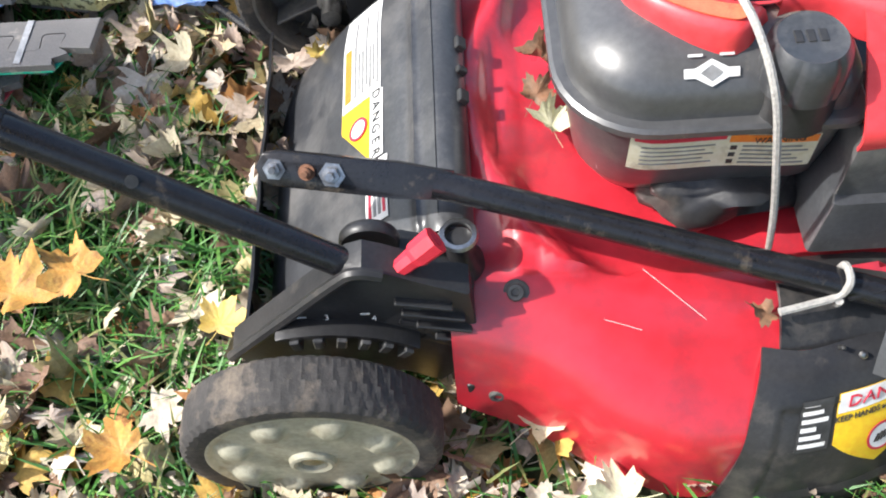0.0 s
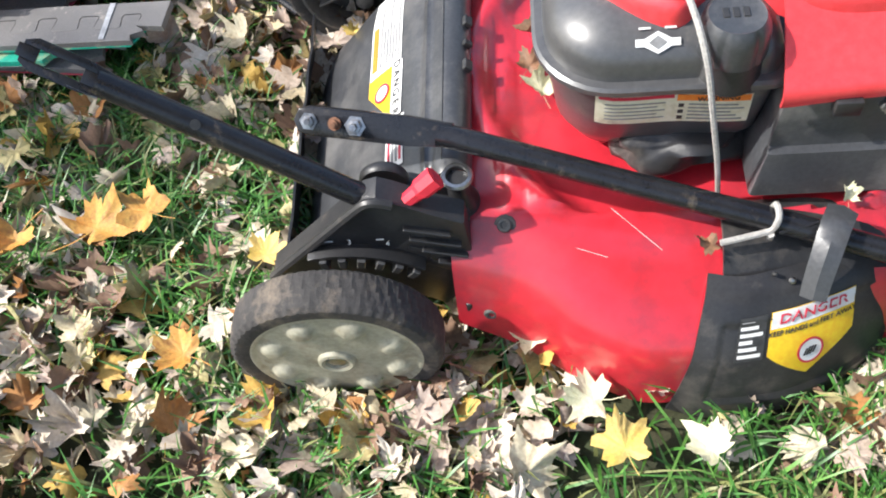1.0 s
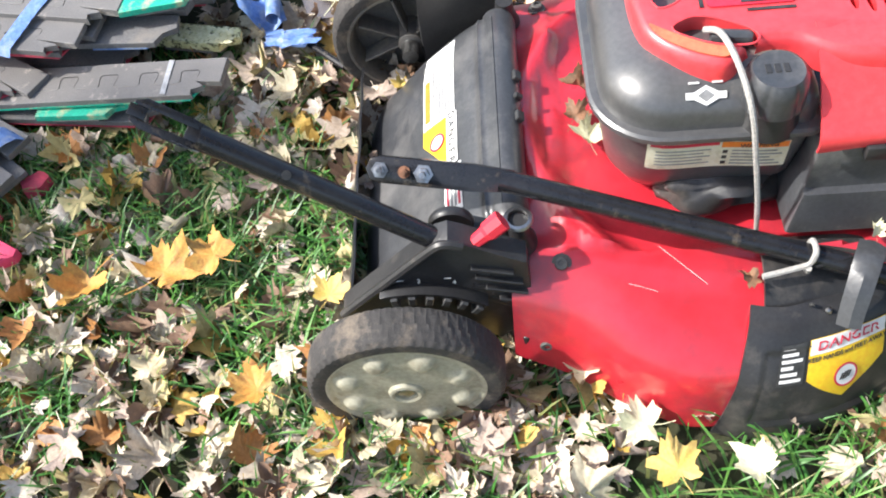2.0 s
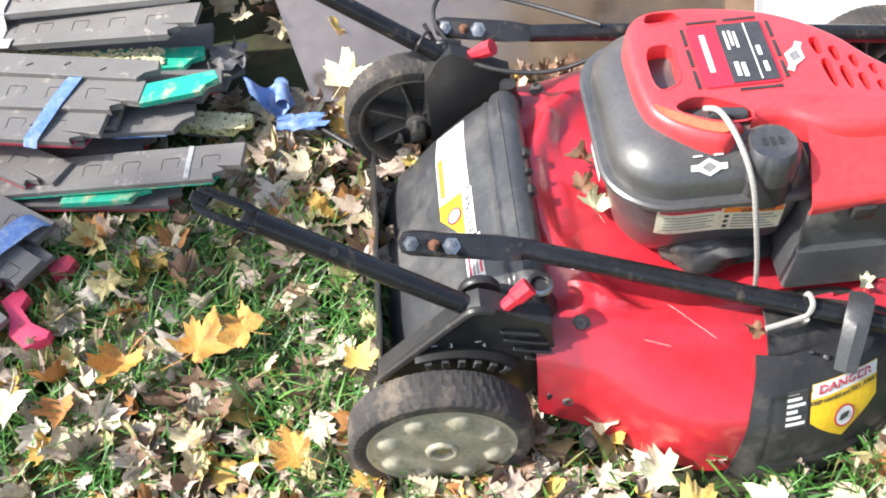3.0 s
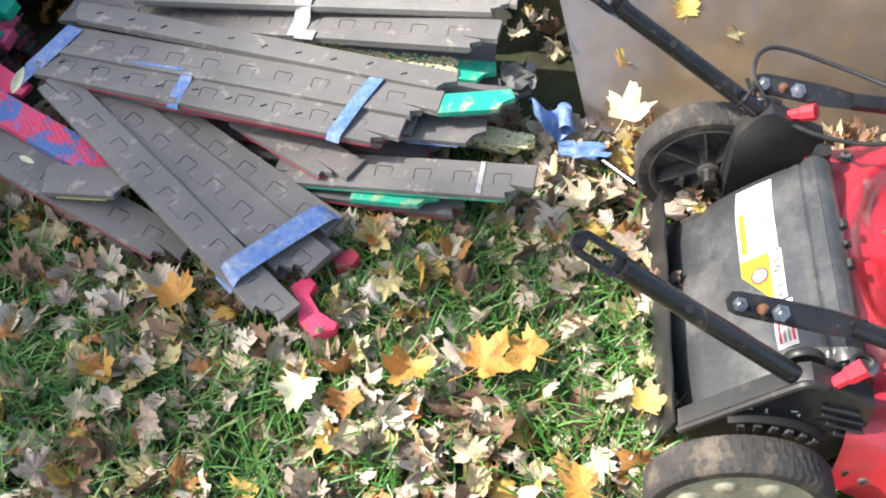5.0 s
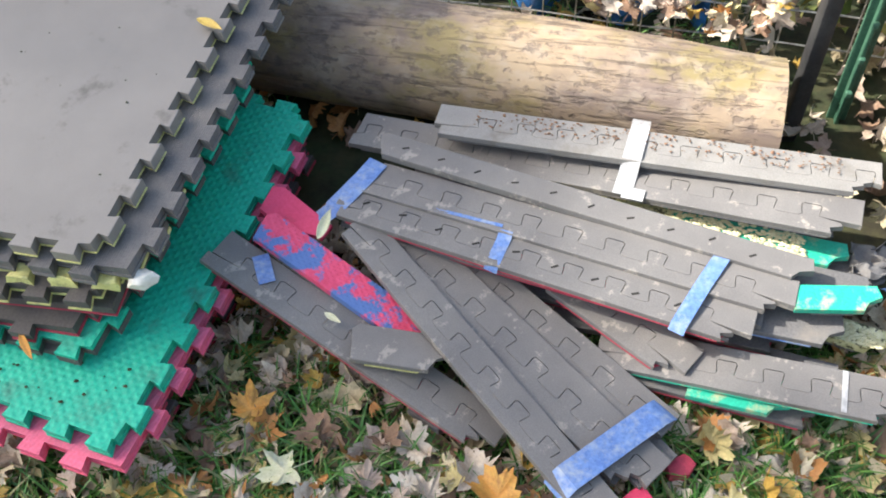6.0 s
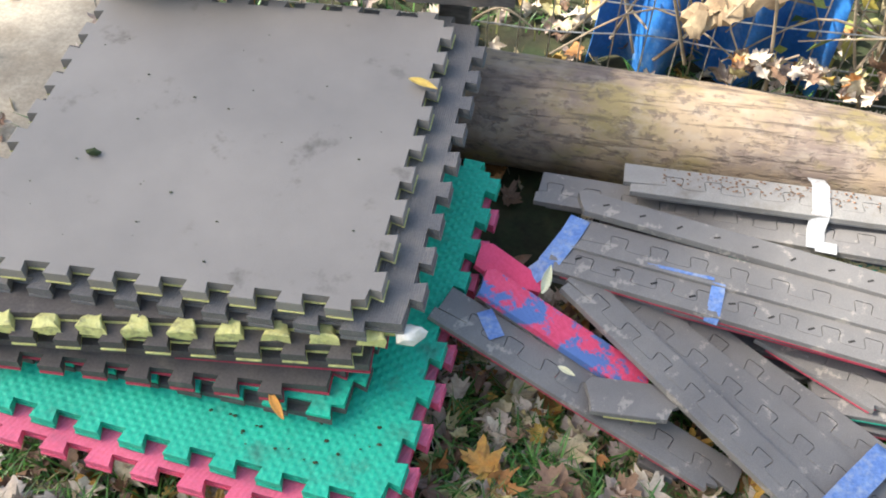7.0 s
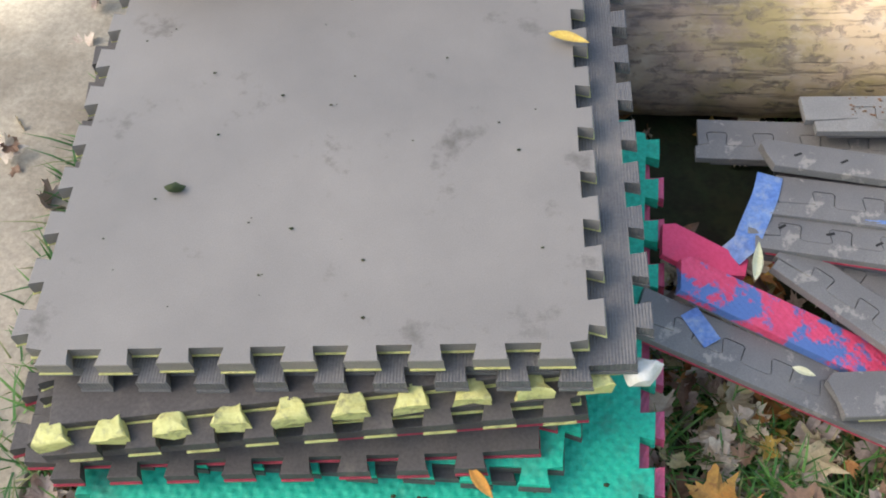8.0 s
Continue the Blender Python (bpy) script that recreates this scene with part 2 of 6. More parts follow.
def barkless_wood(name):
    """Weathered log: tan and grey-violet wood, olive lichen, dark specks and long drying cracks."""
    m = bpy.data.materials.new(name)
    m.use_nodes = True
    N, L = m.node_tree.nodes, m.node_tree.links
    b = N["Principled BSDF"]
    b.inputs["Roughness"].default_value = 0.78
    co = N.new("ShaderNodeTexCoord")

    def tex(scale, stretch, detail, lo, hi, shift=0.0):
        mp = N.new("ShaderNodeMapping")
        mp.inputs["Scale"].default_value = stretch
        mp.inputs["Location"].default_value = (shift, shift, 0)
        L.new(co.outputs["Object"], mp.inputs[0])
        n = N.new("ShaderNodeTexNoise")
        n.inputs["Scale"].default_value, n.inputs["Detail"].default_value, n.inputs["Roughness"].default_value = scale, detail, 0.65
        L.new(mp.outputs[0], n.inputs[0])
        r = N.new("ShaderNodeMapRange")
        r.inputs[1].default_value, r.inputs[2].default_value = lo, hi
        L.new(n.outputs[0], r.inputs[0])
        return r.outputs[0]

    def over(fac, amount, below, colour):
        k = N.new("ShaderNodeMath")
        k.operation = "MULTIPLY"
        k.inputs[1].default_value = amount
        L.new(fac, k.inputs[0])
        x = N.new("ShaderNodeMix")
        x.data_type = "RGBA"
        L.new(k.outputs[0], x.inputs[0])
        if isinstance(below, tuple):
            x.inputs[6].default_value = (*below, 1)
        else:
            L.new(below, x.inputs[6])
        x.inputs[7].default_value = (*colour, 1)
        return x.outputs[2]

    cracks = tex(9, (0.35, 9, 9), 4, 0.56, 0.64, 5)
    specks = tex(60, (0.6, 1, 1), 4, 0.52, 0.64, 2)
    grain = tex(30, (0.25, 3, 3), 5, 0.3, 0.7)
    col = over(tex(5, (0.7, 1, 1), 6, 0.4, 0.56), 0.95, (0.41, 0.305, 0.195), (0.18, 0.134, 0.118))
    col = over(grain, 0.28, col, (0.46, 0.36, 0.25))
    col = over(tex(6, (0.8, 1.2, 1.2), 5, 0.48, 0.6, 9), 0.7, col, (0.27, 0.22, 0.08))
    col = over(tex(26, (0.7, 1, 1), 5, 0.5, 0.66, 14), 0.5, col, (0.42, 0.35, 0.28))
    col = over(specks, 0.6, col, (0.12, 0.09, 0.08))
    col = over(cracks, 0.55, col, (0.1, 0.075, 0.06))
    L.new(col, b.inputs["Base Color"])
    bump = N.new("ShaderNodeBump")
    bump.inputs["Strength"].default_value, bump.inputs["Distance"].default_value = 0.7, 0.002
    bump.invert = True
    add = N.new("ShaderNodeMath")
    add.operation = "ADD"
    L.new(cracks, add.inputs[0])
    L.new(specks, add.inputs[1])
    L.new(add.outputs[0], bump.inputs["Height"])
    L.new(bump.outputs[0], b.inputs["Normal"])
    return m


M_LOG = barkless_wood("weathered_log")
M_BARK = mat("bark", (0.4, 0.3, 0.18), (0.26, 0.18, 0.11), 25, 0.9, bump=1.0, fine=80)
M_TIMBER = mat("dark_timber", (0.07, 0.06, 0.055), (0.12, 0.105, 0.095), 18, 0.9, bump=1.0, fine=90, stretch=(0.3, 1, 1), dirt=(0.2, 0.18, 0.16), dirt_scale=30, dirt_amount=0.3)
M_CONCRETE = mat("concrete", (0.45, 0.39, 0.3), (0.3, 0.26, 0.2), 5, 0.85, bump=0.5, fine=120, dirt=(0.22, 0.18, 0.13), dirt_scale=4, dirt_amount=0.4)
M_TARP = mat("blue_tarp", (0.03, 0.16, 0.5), (0.04, 0.22, 0.6), 8, 0.35, bump=0.3, fine=120, dirt=(0.2, 0.35, 0.6), dirt_scale=20, dirt_amount=0.3)
M_WIRE = mat("fence_wire", (0.62, 0.6, 0.55), (0.28, 0.26, 0.24), 60, 0.45, 0.8, 0.2)
M_STICK = mat("dry_stick", (0.42, 0.34, 0.24), (0.3, 0.23, 0.15), 30, 0.85, bump=0.5)
M_POSTBLACK = mat("black_post", (0.03, 0.03, 0.033), (0.05, 0.05, 0.05), 20, 0.5, bump=0.2)
M_POSTGREEN = mat("green_post", (0.05, 0.14, 0.09), (0.07, 0.17, 0.11), 20, 0.5, bump=0.2)
M_SHRUB = mat("shrub_leaf", (0.3, 0.34, 0.08), (0.2, 0.26, 0.06), 5, 0.6, bump=0, island=[(0.3, 0.34, 0.08), (0.5, 0.42, 0.1), (0.16, 0.24, 0.05), (0.55, 0.5, 0.18)])
M_PANEL = mat("brown_acrylic", (0.48, 0.38, 0.3), (0.54, 0.43, 0.35), 2.5, 0.06, metal=0.85, bump=0.01, fine=12, coat=0.6, coat_rough=0.04, dirt=(0.26, 0.2, 0.165), dirt_scale=3, dirt_amount=0.3)
M_PINKBLUE = relief(mat("pink_foam_taped", (0.82, 0.09, 0.19), (0.72, 0.07, 0.16), 20, 0.6, bump=0.6, fine=130, dirt=(0.1, 0.19, 0.46), dirt_scale=16, dirt_amount=0.42, hard=True), "diamond", 40.0, 0.5, 0.0015, 30)
M_TRUNK = mat("tree_bark", (0.12, 0.09, 0.065), (0.08, 0.06, 0.045), 6, 0.95, bump=1.0, fine=40)
M_CROWN = mat("autumn_crown", (0.5, 0.36, 0.08), (0.4, 0.3, 0.06), 2, 0.6, bump=0, island=[(0.55, 0.4, 0.08), (0.45, 0.36, 0.1), (0.6, 0.45, 0.14), (0.3, 0.3, 0.08)])

# ---- mesh helpers ----
WORLD = {}


def thing(name, at=(0, 0, 0), rot=(0, 0, 0), **tags):
    """An Empty at the base of a thing, tagged."""
    ob = new(name)
    ob.empty_display_size = 0.05
    m = pose(*at, *rot)
    ob.matrix_basis = m
    WORLD[ob] = m
    return tagged(ob, **tags)


def finish(bm, name, material, smooth=35):
    me = bpy.data.meshes.new(name)
    bmesh.ops.recalc_face_normals(bm, faces=bm.faces)
    bm.to_mesh(me)
    bm.free()
    me.materials.append(material)
    me.shade_smooth()
    if smooth < 180:
        me.set_sharp_from_angle(angle=radians(smooth))
    return me


def part(name, bm, material, parent=None, label="", smooth=35, local=False, **tags):
    """One mesh object from a bmesh in world coordinates (local: in its thing's), under a thing or a part."""
    if parent is not None and not local:
        bmesh.ops.transform(bm, matrix=WORLD[parent].inverted(), verts=bm.verts)
    ob = new(name, finish(bm, name, material, smooth))
    if parent is not None:
        ob.parent = parent
        WORLD[ob] = WORLD[parent]
    else:
        WORLD[ob] = Matrix()
    return tagged(ob, label=label, **tags)


def box(c, s, bevel=0.0, rot=None, bm=None, seg=2):
    own = bmesh.new()
    bmesh.ops.create_cube(own, size=1, matrix=Matrix.Diagonal((*s, 1)))
    if bevel:
        bmesh.ops.bevel(own, geom=own.edges[:], offset=bevel, segments=seg, affect="EDGES", profile=0.5)
    m = Matrix.Translation(c) @ (rot if rot else Matrix())
    bmesh.ops.transform(own, matrix=m, verts=own.verts)
    return join(bm, own)


def join(bm, own):
    if bm is None:
        return own
    me = bpy.data.meshes.new("tmp")
    own.to_mesh(me)
    own.free()
    bm.from_mesh(me)
    bpy.data.meshes.remove(me)
    return bm


def tube(points, r, seg=12, bm=None, smooth=6, flat=None):
    """A round tube along a smooth line through points; r a number or a list along it; flat: squash factors (side, up) along it."""
    P = [Vector(p) for p in points]
    path = []
    if smooth > 1 and len(P) > 2:
        for i in range(len(P) - 1):
            a, b, c, d = P[max(i - 1, 0)], P[i], P[i + 1], P[min(i + 2, len(P) - 1)]
            for k in range(smooth):
                u = k / smooth
                path.append(0.5 * ((2 * b) + (c - a) * u + (2 * a - 5 * b + 4 * c - d) * u * u + (3 * b - a - 3 * c + d) * u ** 3))
        path.append(P[-1])
    else:
        path = P
    n = len(path)
    own = bmesh.new()
    rings = []
    side = None
    for i, p in enumerate(path):
        d = (path[min(i + 1, n - 1)] - path[max(i - 1, 0)]).normalized()
        if side is None:
            side = d.cross(Vector((0, 0, 1)))
            if side.length < 0.1:
                side = d.cross(Vector((0, 1, 0)))
        side = (side - d * side.dot(d)).normalized()
        up = side.cross(d)
        u = i / (n - 1)
        rad = r if isinstance(r, (int, float)) else float(np.interp(u, np.linspace(0, 1, len(r)), r))
        fs, fu = (1, 1) if not flat else [float(np.interp(u, np.linspace(0, 1, len(flat)), [f[k] for f in flat])) for k in (0, 1)]
        rings.append([own.verts.new(p + side * rad * fs * math.cos(a) + up * rad * fu * math.sin(a)) for a in np.linspace(0, 2 * math.pi, seg, endpoint=False)])
    for a, b in zip(rings, rings[1:]):
        for k in range(seg):
            own.faces.new((a[k], a[(k + 1) % seg], b[(k + 1) % seg], b[k]))
    own.faces.new(rings[0][::-1])
    own.faces.new(rings[-1])
    return join(bm, own)


def lathe(profile, seg=48, m=None, bm=None, close=False):
    """Turns (radius, height) pairs round z."""
    own = bmesh.new()
    rings = []
    for r, h in profile:
        if r < 1e-6:
            rings.append([own.verts.new((0, 0, h))] * seg)
        else:
            rings.append([own.verts.new((r * math.cos(a), r * math.sin(a), h)) for a in np.linspace(0, 2 * math.pi, seg, endpoint=False)])
    for a, b in list(zip(rings, rings[1:])) + ([(rings[-1], rings[0])] if close else []):
        for k in range(seg):
            vs = []
            for v in (a[k], a[(k + 1) % seg], b[(k + 1) % seg], b[k]):
                if v not in vs:
                    vs.append(v)
            if len(vs) > 2:
                own.faces.new(vs)
    if m is not None:
        bmesh.ops.transform(own, matrix=m, verts=own.verts)
    return join(bm, own)


def slab(outline, z0, z1, m=None, bm=None, bevel=0.0):
    """A flat plate with the given outline in x, y between two heights."""
    own = bmesh.new()
    top = [own.verts.new((x, y, z1)) for x, y in outline]
    low = [own.verts.new((x, y, z0)) for x, y in outline]
    n = len(outline)
    f = own.faces.new(top)
    own.faces.new(low[::-1])
    for k in range(n):
        own.faces.new((top[k], low[k], low[(k + 1) % n], top[(k + 1) % n]))
    if bevel:
        bmesh.ops.bevel(own, geom=list(f.edges), offset=bevel, segments=2, affect="EDGES", profile=0.5)
    if m is not None:
        bmesh.ops.transform(own, matrix=m, verts=own.verts)
    return join(bm, own)


def sheet(fn, nu, nv, thick=0.0, bm=None):
    """A grid surface fn(u, v), with thickness along its normals."""
    own = bmesh.new()
    g = [[own.verts.new(fn(i / nu, j / nv)) for j in range(nv + 1)] for i in range(nu + 1)]
    for i in range(nu):
        for j in range(nv):
            own.faces.new((g[i][j], g[i + 1][j], g[i + 1][j + 1], g[i][j + 1]))
    if thick:
        bmesh.ops.recalc_face_normals(own, faces=own.faces)
        bmesh.ops.solidify(own, geom=own.faces[:], thickness=thick)
    return join(bm, own)


def lerp_table(u, rows):
    """Smooth interpolation through rows of (u, values...)."""
    us = [r[0] for r in rows]
    u = min(max(u, us[0]), us[-1])
    i = min(max(int(np.searchsorted(us, u)) - 1, 0), len(us) - 2)
    h = us[i + 1] - us[i]
    s = (u - us[i]) / h
    out = []
    for k in range(1, len(rows[0])):
        y = [r[k] for r in rows]

        def slope(j):
            if j == 0 or j == len(us) - 1:
                a, b = (0, 1) if j == 0 else (j - 1, j)
                return (y[b] - y[a]) / (us[b] - us[a])
            d0, d1 = (y[j] - y[j - 1]) / (us[j] - us[j - 1]), (y[j + 1] - y[j]) / (us[j + 1] - us[j])
            return 0 if d0 * d1 <= 0 else 2 * d0 * d1 / (d0 + d1)
        m0, m1 = slope(i) * h, slope(i + 1) * h
        out.append((2 * s ** 3 - 3 * s * s + 1) * y[i] + (s ** 3 - 2 * s * s + s) * m0 + (3 * s * s - 2 * s ** 3) * y[i + 1] + (s ** 3 - s * s) * m1)
    return out


def text_mesh(text, size, depth=0.0003):
    """Lettering in the x, y plane as a bmesh."""
    cu = bpy.data.curves.new("tmp_text", "FONT")
    cu.body, cu.size, cu.align_x, cu.align_y, cu.extrude = text, size, "CENTER", "CENTER", depth
    ob = bpy.data.objects.new("tmp_text", cu)
    scene.collection.objects.link(ob)
    me = bpy.data.meshes.new_from_object(ob.evaluated_get(bpy.context.evaluated_depsgraph_get()))
    bpy.data.objects.remove(ob)
    bpy.data.curves.remove(cu)
    bm = bmesh.new()
    bm.from_mesh(me)
    bpy.data.meshes.remove(me)
    return bm


def words(text, size, m, material, parent, name="lettering"):
    bm = text_mesh(text, size)
    bmesh.ops.transform(bm, matrix=m, verts=bm.verts)
    return part(name, bm, material, parent)


def words_on(fn, text, size, u, v, lift, material, parent, name="lettering"):
    """Lettering wrapped on the surface fn, centred at u, v."""
    e = 0.01
    ku = 2 * e / (Vector(fn(u + e, v)) - Vector(fn(u - e, v))).length
    kv = 2 * e / (Vector(fn(u, v + e)) - Vector(fn(u, v - e))).length
    bm = text_mesh(text, size)
    for p in bm.verts:
        p.co = on_surface(fn, u + p.co.x * ku, v + p.co.y * kv, lift + p.co.z)
    return part(name, bm, material, parent)

# ---- ground ----


def ground_z(x, y):
    return -0.03 + 0.012 * noise.noise((x * 2.2, y * 2.2, 0.3)) + 0.006 * noise.noise((x * 9, y * 9, 1.7))


bm = bmesh.new()
xs = sorted(set([-400, -60, -12, -5] + [round(-3.4 + 0.06 * i, 3) for i in range(82)] + [3, 12, 60, 400]))
ys = sorted(set([-400, -60, -12, -3] + [round(-1.0 + 0.06 * i, 3) for i in range(65)] + [5, 14, 60, 400]))
grid = [[bm.verts.new((x, y, ground_z(x, y) if abs(x) < 4 and abs(y) < 4 else -0.03)) for y in ys] for x in xs]
for i in range(len(xs) - 1):
    for j in range(len(ys) - 1):
        bm.faces.new((grid[i][j], grid[i + 1][j], grid[i + 1][j + 1], grid[i][j + 1]))
part("ground", bm, M_SOIL, None, "dark lawn soil with matted dead grass", 180, category="ground", kind="structure")

# concrete slab beside the lawn
SLAB = [(-2.24, 0.75), (-2.21, 1.2), (-2.2, 1.55), (-2.18, 1.75), (-2.15, 2.2), (-2.1, 3.2), (-5.0, 3.2), (-5.0, 0.75)]
part("pavement", slab(SLAB, -0.08, -0.005, bevel=0.008), M_CONCRETE, None, "stained tan concrete slab beside the lawn", category="pavement", kind="structure")


def raw_mesh(name, verts, faces, material, smooth=True):
    me = bpy.data.meshes.new(name)
    me.from_pydata(verts, [], faces)
    me.materials.append(material)
    if smooth:
        me.shade_smooth()
    return me


def grass(count, area, keep, seed, h=(0.03, 0.085)):
    """Bent blades, each a tapering strip of its own."""
    r = np.random.default_rng(seed)
    verts, faces = [], []
    x0, x1, y0, y1 = area
    while count > 0:
        x, y = r.uniform(x0, x1), r.uniform(y0, y1)
        if not keep(x, y, r):
            count -= 0.25
            continue
        count -= 1
        a, hh, w = r.uniform(0, 6.283), r.uniform(*h), r.uniform(0.0014, 0.0029)
        lean = r.uniform(0.3, 1.5)
        dx, dy = math.cos(a), math.sin(a)
        z = ground_z(x, y) - 0.003
        b = len(verts)
        for u in (0, 0.4, 0.75):
            s = hh * lean * u * u
            ww = w * (1 - 0.5 * u)
            zz = z + hh * (u - 0.3 * lean * u * u)
            verts += [(x + dx * s - dy * ww, y + dy * s + dx * ww, zz), (x + dx * s + dy * ww, y + dy * s - dx * ww, zz)]
        verts.append((x + dx * hh * lean, y + dy * hh * lean, z + hh * (1 - 0.3 * lean)))
        faces += [(b, b + 1, b + 3, b + 2), (b + 2, b + 3, b + 5, b + 4), (b + 4, b + 5, b + 6)]
    return verts, faces


def lawn_keep(x, y, r):
    if -1.5 < x < -1.12 and y > 1.12:
        return False
    if x < -2.27 + 0.05 * (y - 1.3):
        return False
    if y > 1.16 and x > -0.62:
        return False
    if y > 1.5:
        return r.random() < 0.12
    d = 0.75 + 0.9 * noise.noise((x * 3.1 + 5, y * 3.1, 2.0))
    if math.hypot((x + 0.56) / 0.26, (y - 0.89) / 0.14) < 1:
        d += 0.5
    if x > -0.45 and y > 0.95:
        d *= 0.35
    return r.random() < d


v, f = grass(62000, (-2.4, 1.0, 0.05, 2.0), lawn_keep, 3)
tagged(new("grass", raw_mesh("grass", v, f, M_GRASS)), "green lawn grass growing through fallen leaves", "grass", kind="stuff")
v, f = grass(420, (-2.3, -2.1, 1.2, 2.1), lambda x, y, r: abs(x - (-2.2 + 0.06 * (y - 1.5))) < 0.018 and noise.noise((y * 7, 3, 1)) > 0.1, 11, (0.05, 0.11))
tagged(new("grass_tuft", raw_mesh("grass_tuft", v, f, M_GRASS)), "long grass tufts along the concrete edge", "grass", kind="stuff")

v, f = grass(26000, (-3.6, 2.6, -1.7, 3.4), lambda x, y, r: not (-2.35 < x < 0.95 and 0.05 < y < 2.0) and not (x < -2.05 and y > 0.72) and not (y > 1.15 and -0.7 < x < 1.3), 13, (0.04, 0.1))
tagged(new("grass", raw_mesh("grass", v, f, M_GRASS)), "green lawn grass round the yard", "grass", kind="stuff")

# outline of a lobed maple leaf: angle from the tip in degrees, radius
LOBES = [(0, 1.0), (9, 0.8), (15, 0.82), (22, 0.68), (32, 0.55), (40, 0.7), (46, 0.72), (53, 0.95), (60, 0.74), (68, 0.76), (78, 0.58), (90, 0.5), (103, 0.6), (112, 0.52), (122, 0.68), (134, 0.5), (152, 0.36), (170, 0.22)]


def leaf_shape(r, size, curl, asym=0.24):
    """A lobed, curled leaf with a stalk, as verts and faces about its middle."""
    pts = [(a, q) for a, q in LOBES] + [(360 - a, q) for a, q in LOBES[:0:-1]]
    verts = [(0, 0, 0)]
    c1, c2, ph = r.uniform(0.3, 1) * curl, r.uniform(-0.7, 0.7) * curl, r.uniform(0, 6.28)
    fold = r.uniform(-0.3, 0.8) * curl
    for a, q in pts:
        q *= 1 + r.uniform(-asym, asym)
        x, y = q * math.sin(radians(a)), q * math.cos(radians(a))
        z = c1 * q * q * 0.55 * (1 + 0.9 * math.sin(3 * radians(a) + ph)) + fold * abs(x) * 0.8 + c2 * y * abs(y) * 0.6 + r.uniform(-0.06, 0.06) * curl
        z = max(-0.5, min(0.75, z))
        shrink = 1 - 0.3 * min(1, abs(z))
        verts.append((x * size * shrink, y * size * shrink, z * size))
    n = len(pts)
    mids = len(verts)
    for k in range(n):
        x, y, z = verts[k + 1]
        verts.append((x * 0.5, y * 0.5, z * 0.3))
    faces = []
    for k in range(n):
        k2 = (k + 1) % n
        faces.append((0, mids + k, mids + k2))
        faces.append((mids + k, k + 1, k2 + 1, mids + k2))
    s = len(verts)
    L = r.uniform(0.5, 0.9) * size
    bend = r.uniform(-0.3, 0.3)
    for u in (0, 0.5, 1):
        verts += [(bend * u * u * L - 0.012 * size, -L * u - 0.1 * size, 0.1 * size * u), (bend * u * u * L + 0.012 * size, -L * u - 0.1 * size, 0.1 * size * u)]
    faces += [(s, s + 1, s + 3, s + 2), (s + 2, s + 3, s + 5, s + 4)]
    return verts, faces


def scatter(count, area, keep, seed, sizes=(0.02, 0.05), lift=(0.008, 0.045), zf=ground_z, tilt=0.5):
    r = np.random.default_rng(seed)
    verts, faces = [], []
    x0, x1, y0, y1 = area
    n = tries = 0
    while n < count and tries < count * 40:
        tries += 1
        x, y = r.uniform(x0, x1), r.uniform(y0, y1)
        if not keep(x, y, r):
            continue
        n += 1
        vs, fs = leaf_shape(r, r.uniform(*sizes), r.choice([0.5, 0.9, 1.3, 1.7]))
        m = pose(x, y, zf(x, y) + r.uniform(*lift), *np.degrees(r.normal(0, tilt, 2)), r.uniform(0, 360))
        if r.random() < 0.35:
            m = m @ pose(0, 0, 0, 180)
        b = len(verts)
        verts += [tuple(m @ Vector(p)) for p in vs]
        faces += [tuple(i + b for i in q) for q in fs]
    return verts, faces


def in_mower(x, y):
    return -0.19 < x < 0.7 and 0.6 < y < 1.05


def in_pile(x, y):
    return -1.2 < x < -0.5 and y > 1.02 - 0.0 * x


def leaf_keep(x, y, r):
    if x < -2.25 or in_mower(x, y):
        return False
    if -2.1 < x < -1.5 and y > 0.85:
        return False
    if in_pile(x, y) and y < 1.5:
        return r.random() < 0.15
    d = 0.7 + 0.8 * noise.noise((x * 2.6, y * 2.6, 9.0))
    if -1.0 < x < -0.25 and 0.35 < y < 1.0:
        d -= 0.16
    if math.hypot((x + 0.56) / 0.2, (y - 0.9) / 0.12) < 1 + 0.4 * noise.noise((x * 9, y * 9, 4.0)):
        d -= 0.6
    if x > -0.45 and y > 0.95:
        d += 0.3
    if 0.0 < x < 0.55 and 0.3 < y < 0.62:
        d -= 0.22
    return r.random() < d


v, f = scatter(5000, (-2.2, 0.95, 0.1, 1.25), leaf_keep, 21, (0.015, 0.052))
tagged(new("fallen_leaves", raw_mesh("fallen_leaves", v, f, M_LEAF)), "curled cream, tan, brown and orange maple leaves on grass", "leaves", kind="stuff")
v, f = scatter(900, (-2.2, 0.2, 1.45, 2.6), lambda x, y, r: x > -2.2, 22, (0.02, 0.05))
tagged(new("fallen_leaves", raw_mesh("fallen_leaves", v, f, M_LEAF)), "dry leaf litter behind the log along the fence", "leaves", kind="stuff")

v, f = scatter(1700, (-3.4, 2.4, -1.6, 3.2), lambda x, y, r: not (-2.2 < x < 0.95 and 0.1 < y < 2.6) and not (y > 1.15 and -0.7 < x < 1.3), 23, (0.02, 0.05))
tagged(new("fallen_leaves", raw_mesh("fallen_leaves", v, f, M_LEAF)), "scattered dry leaves over the wider lawn", "leaves", kind="stuff")


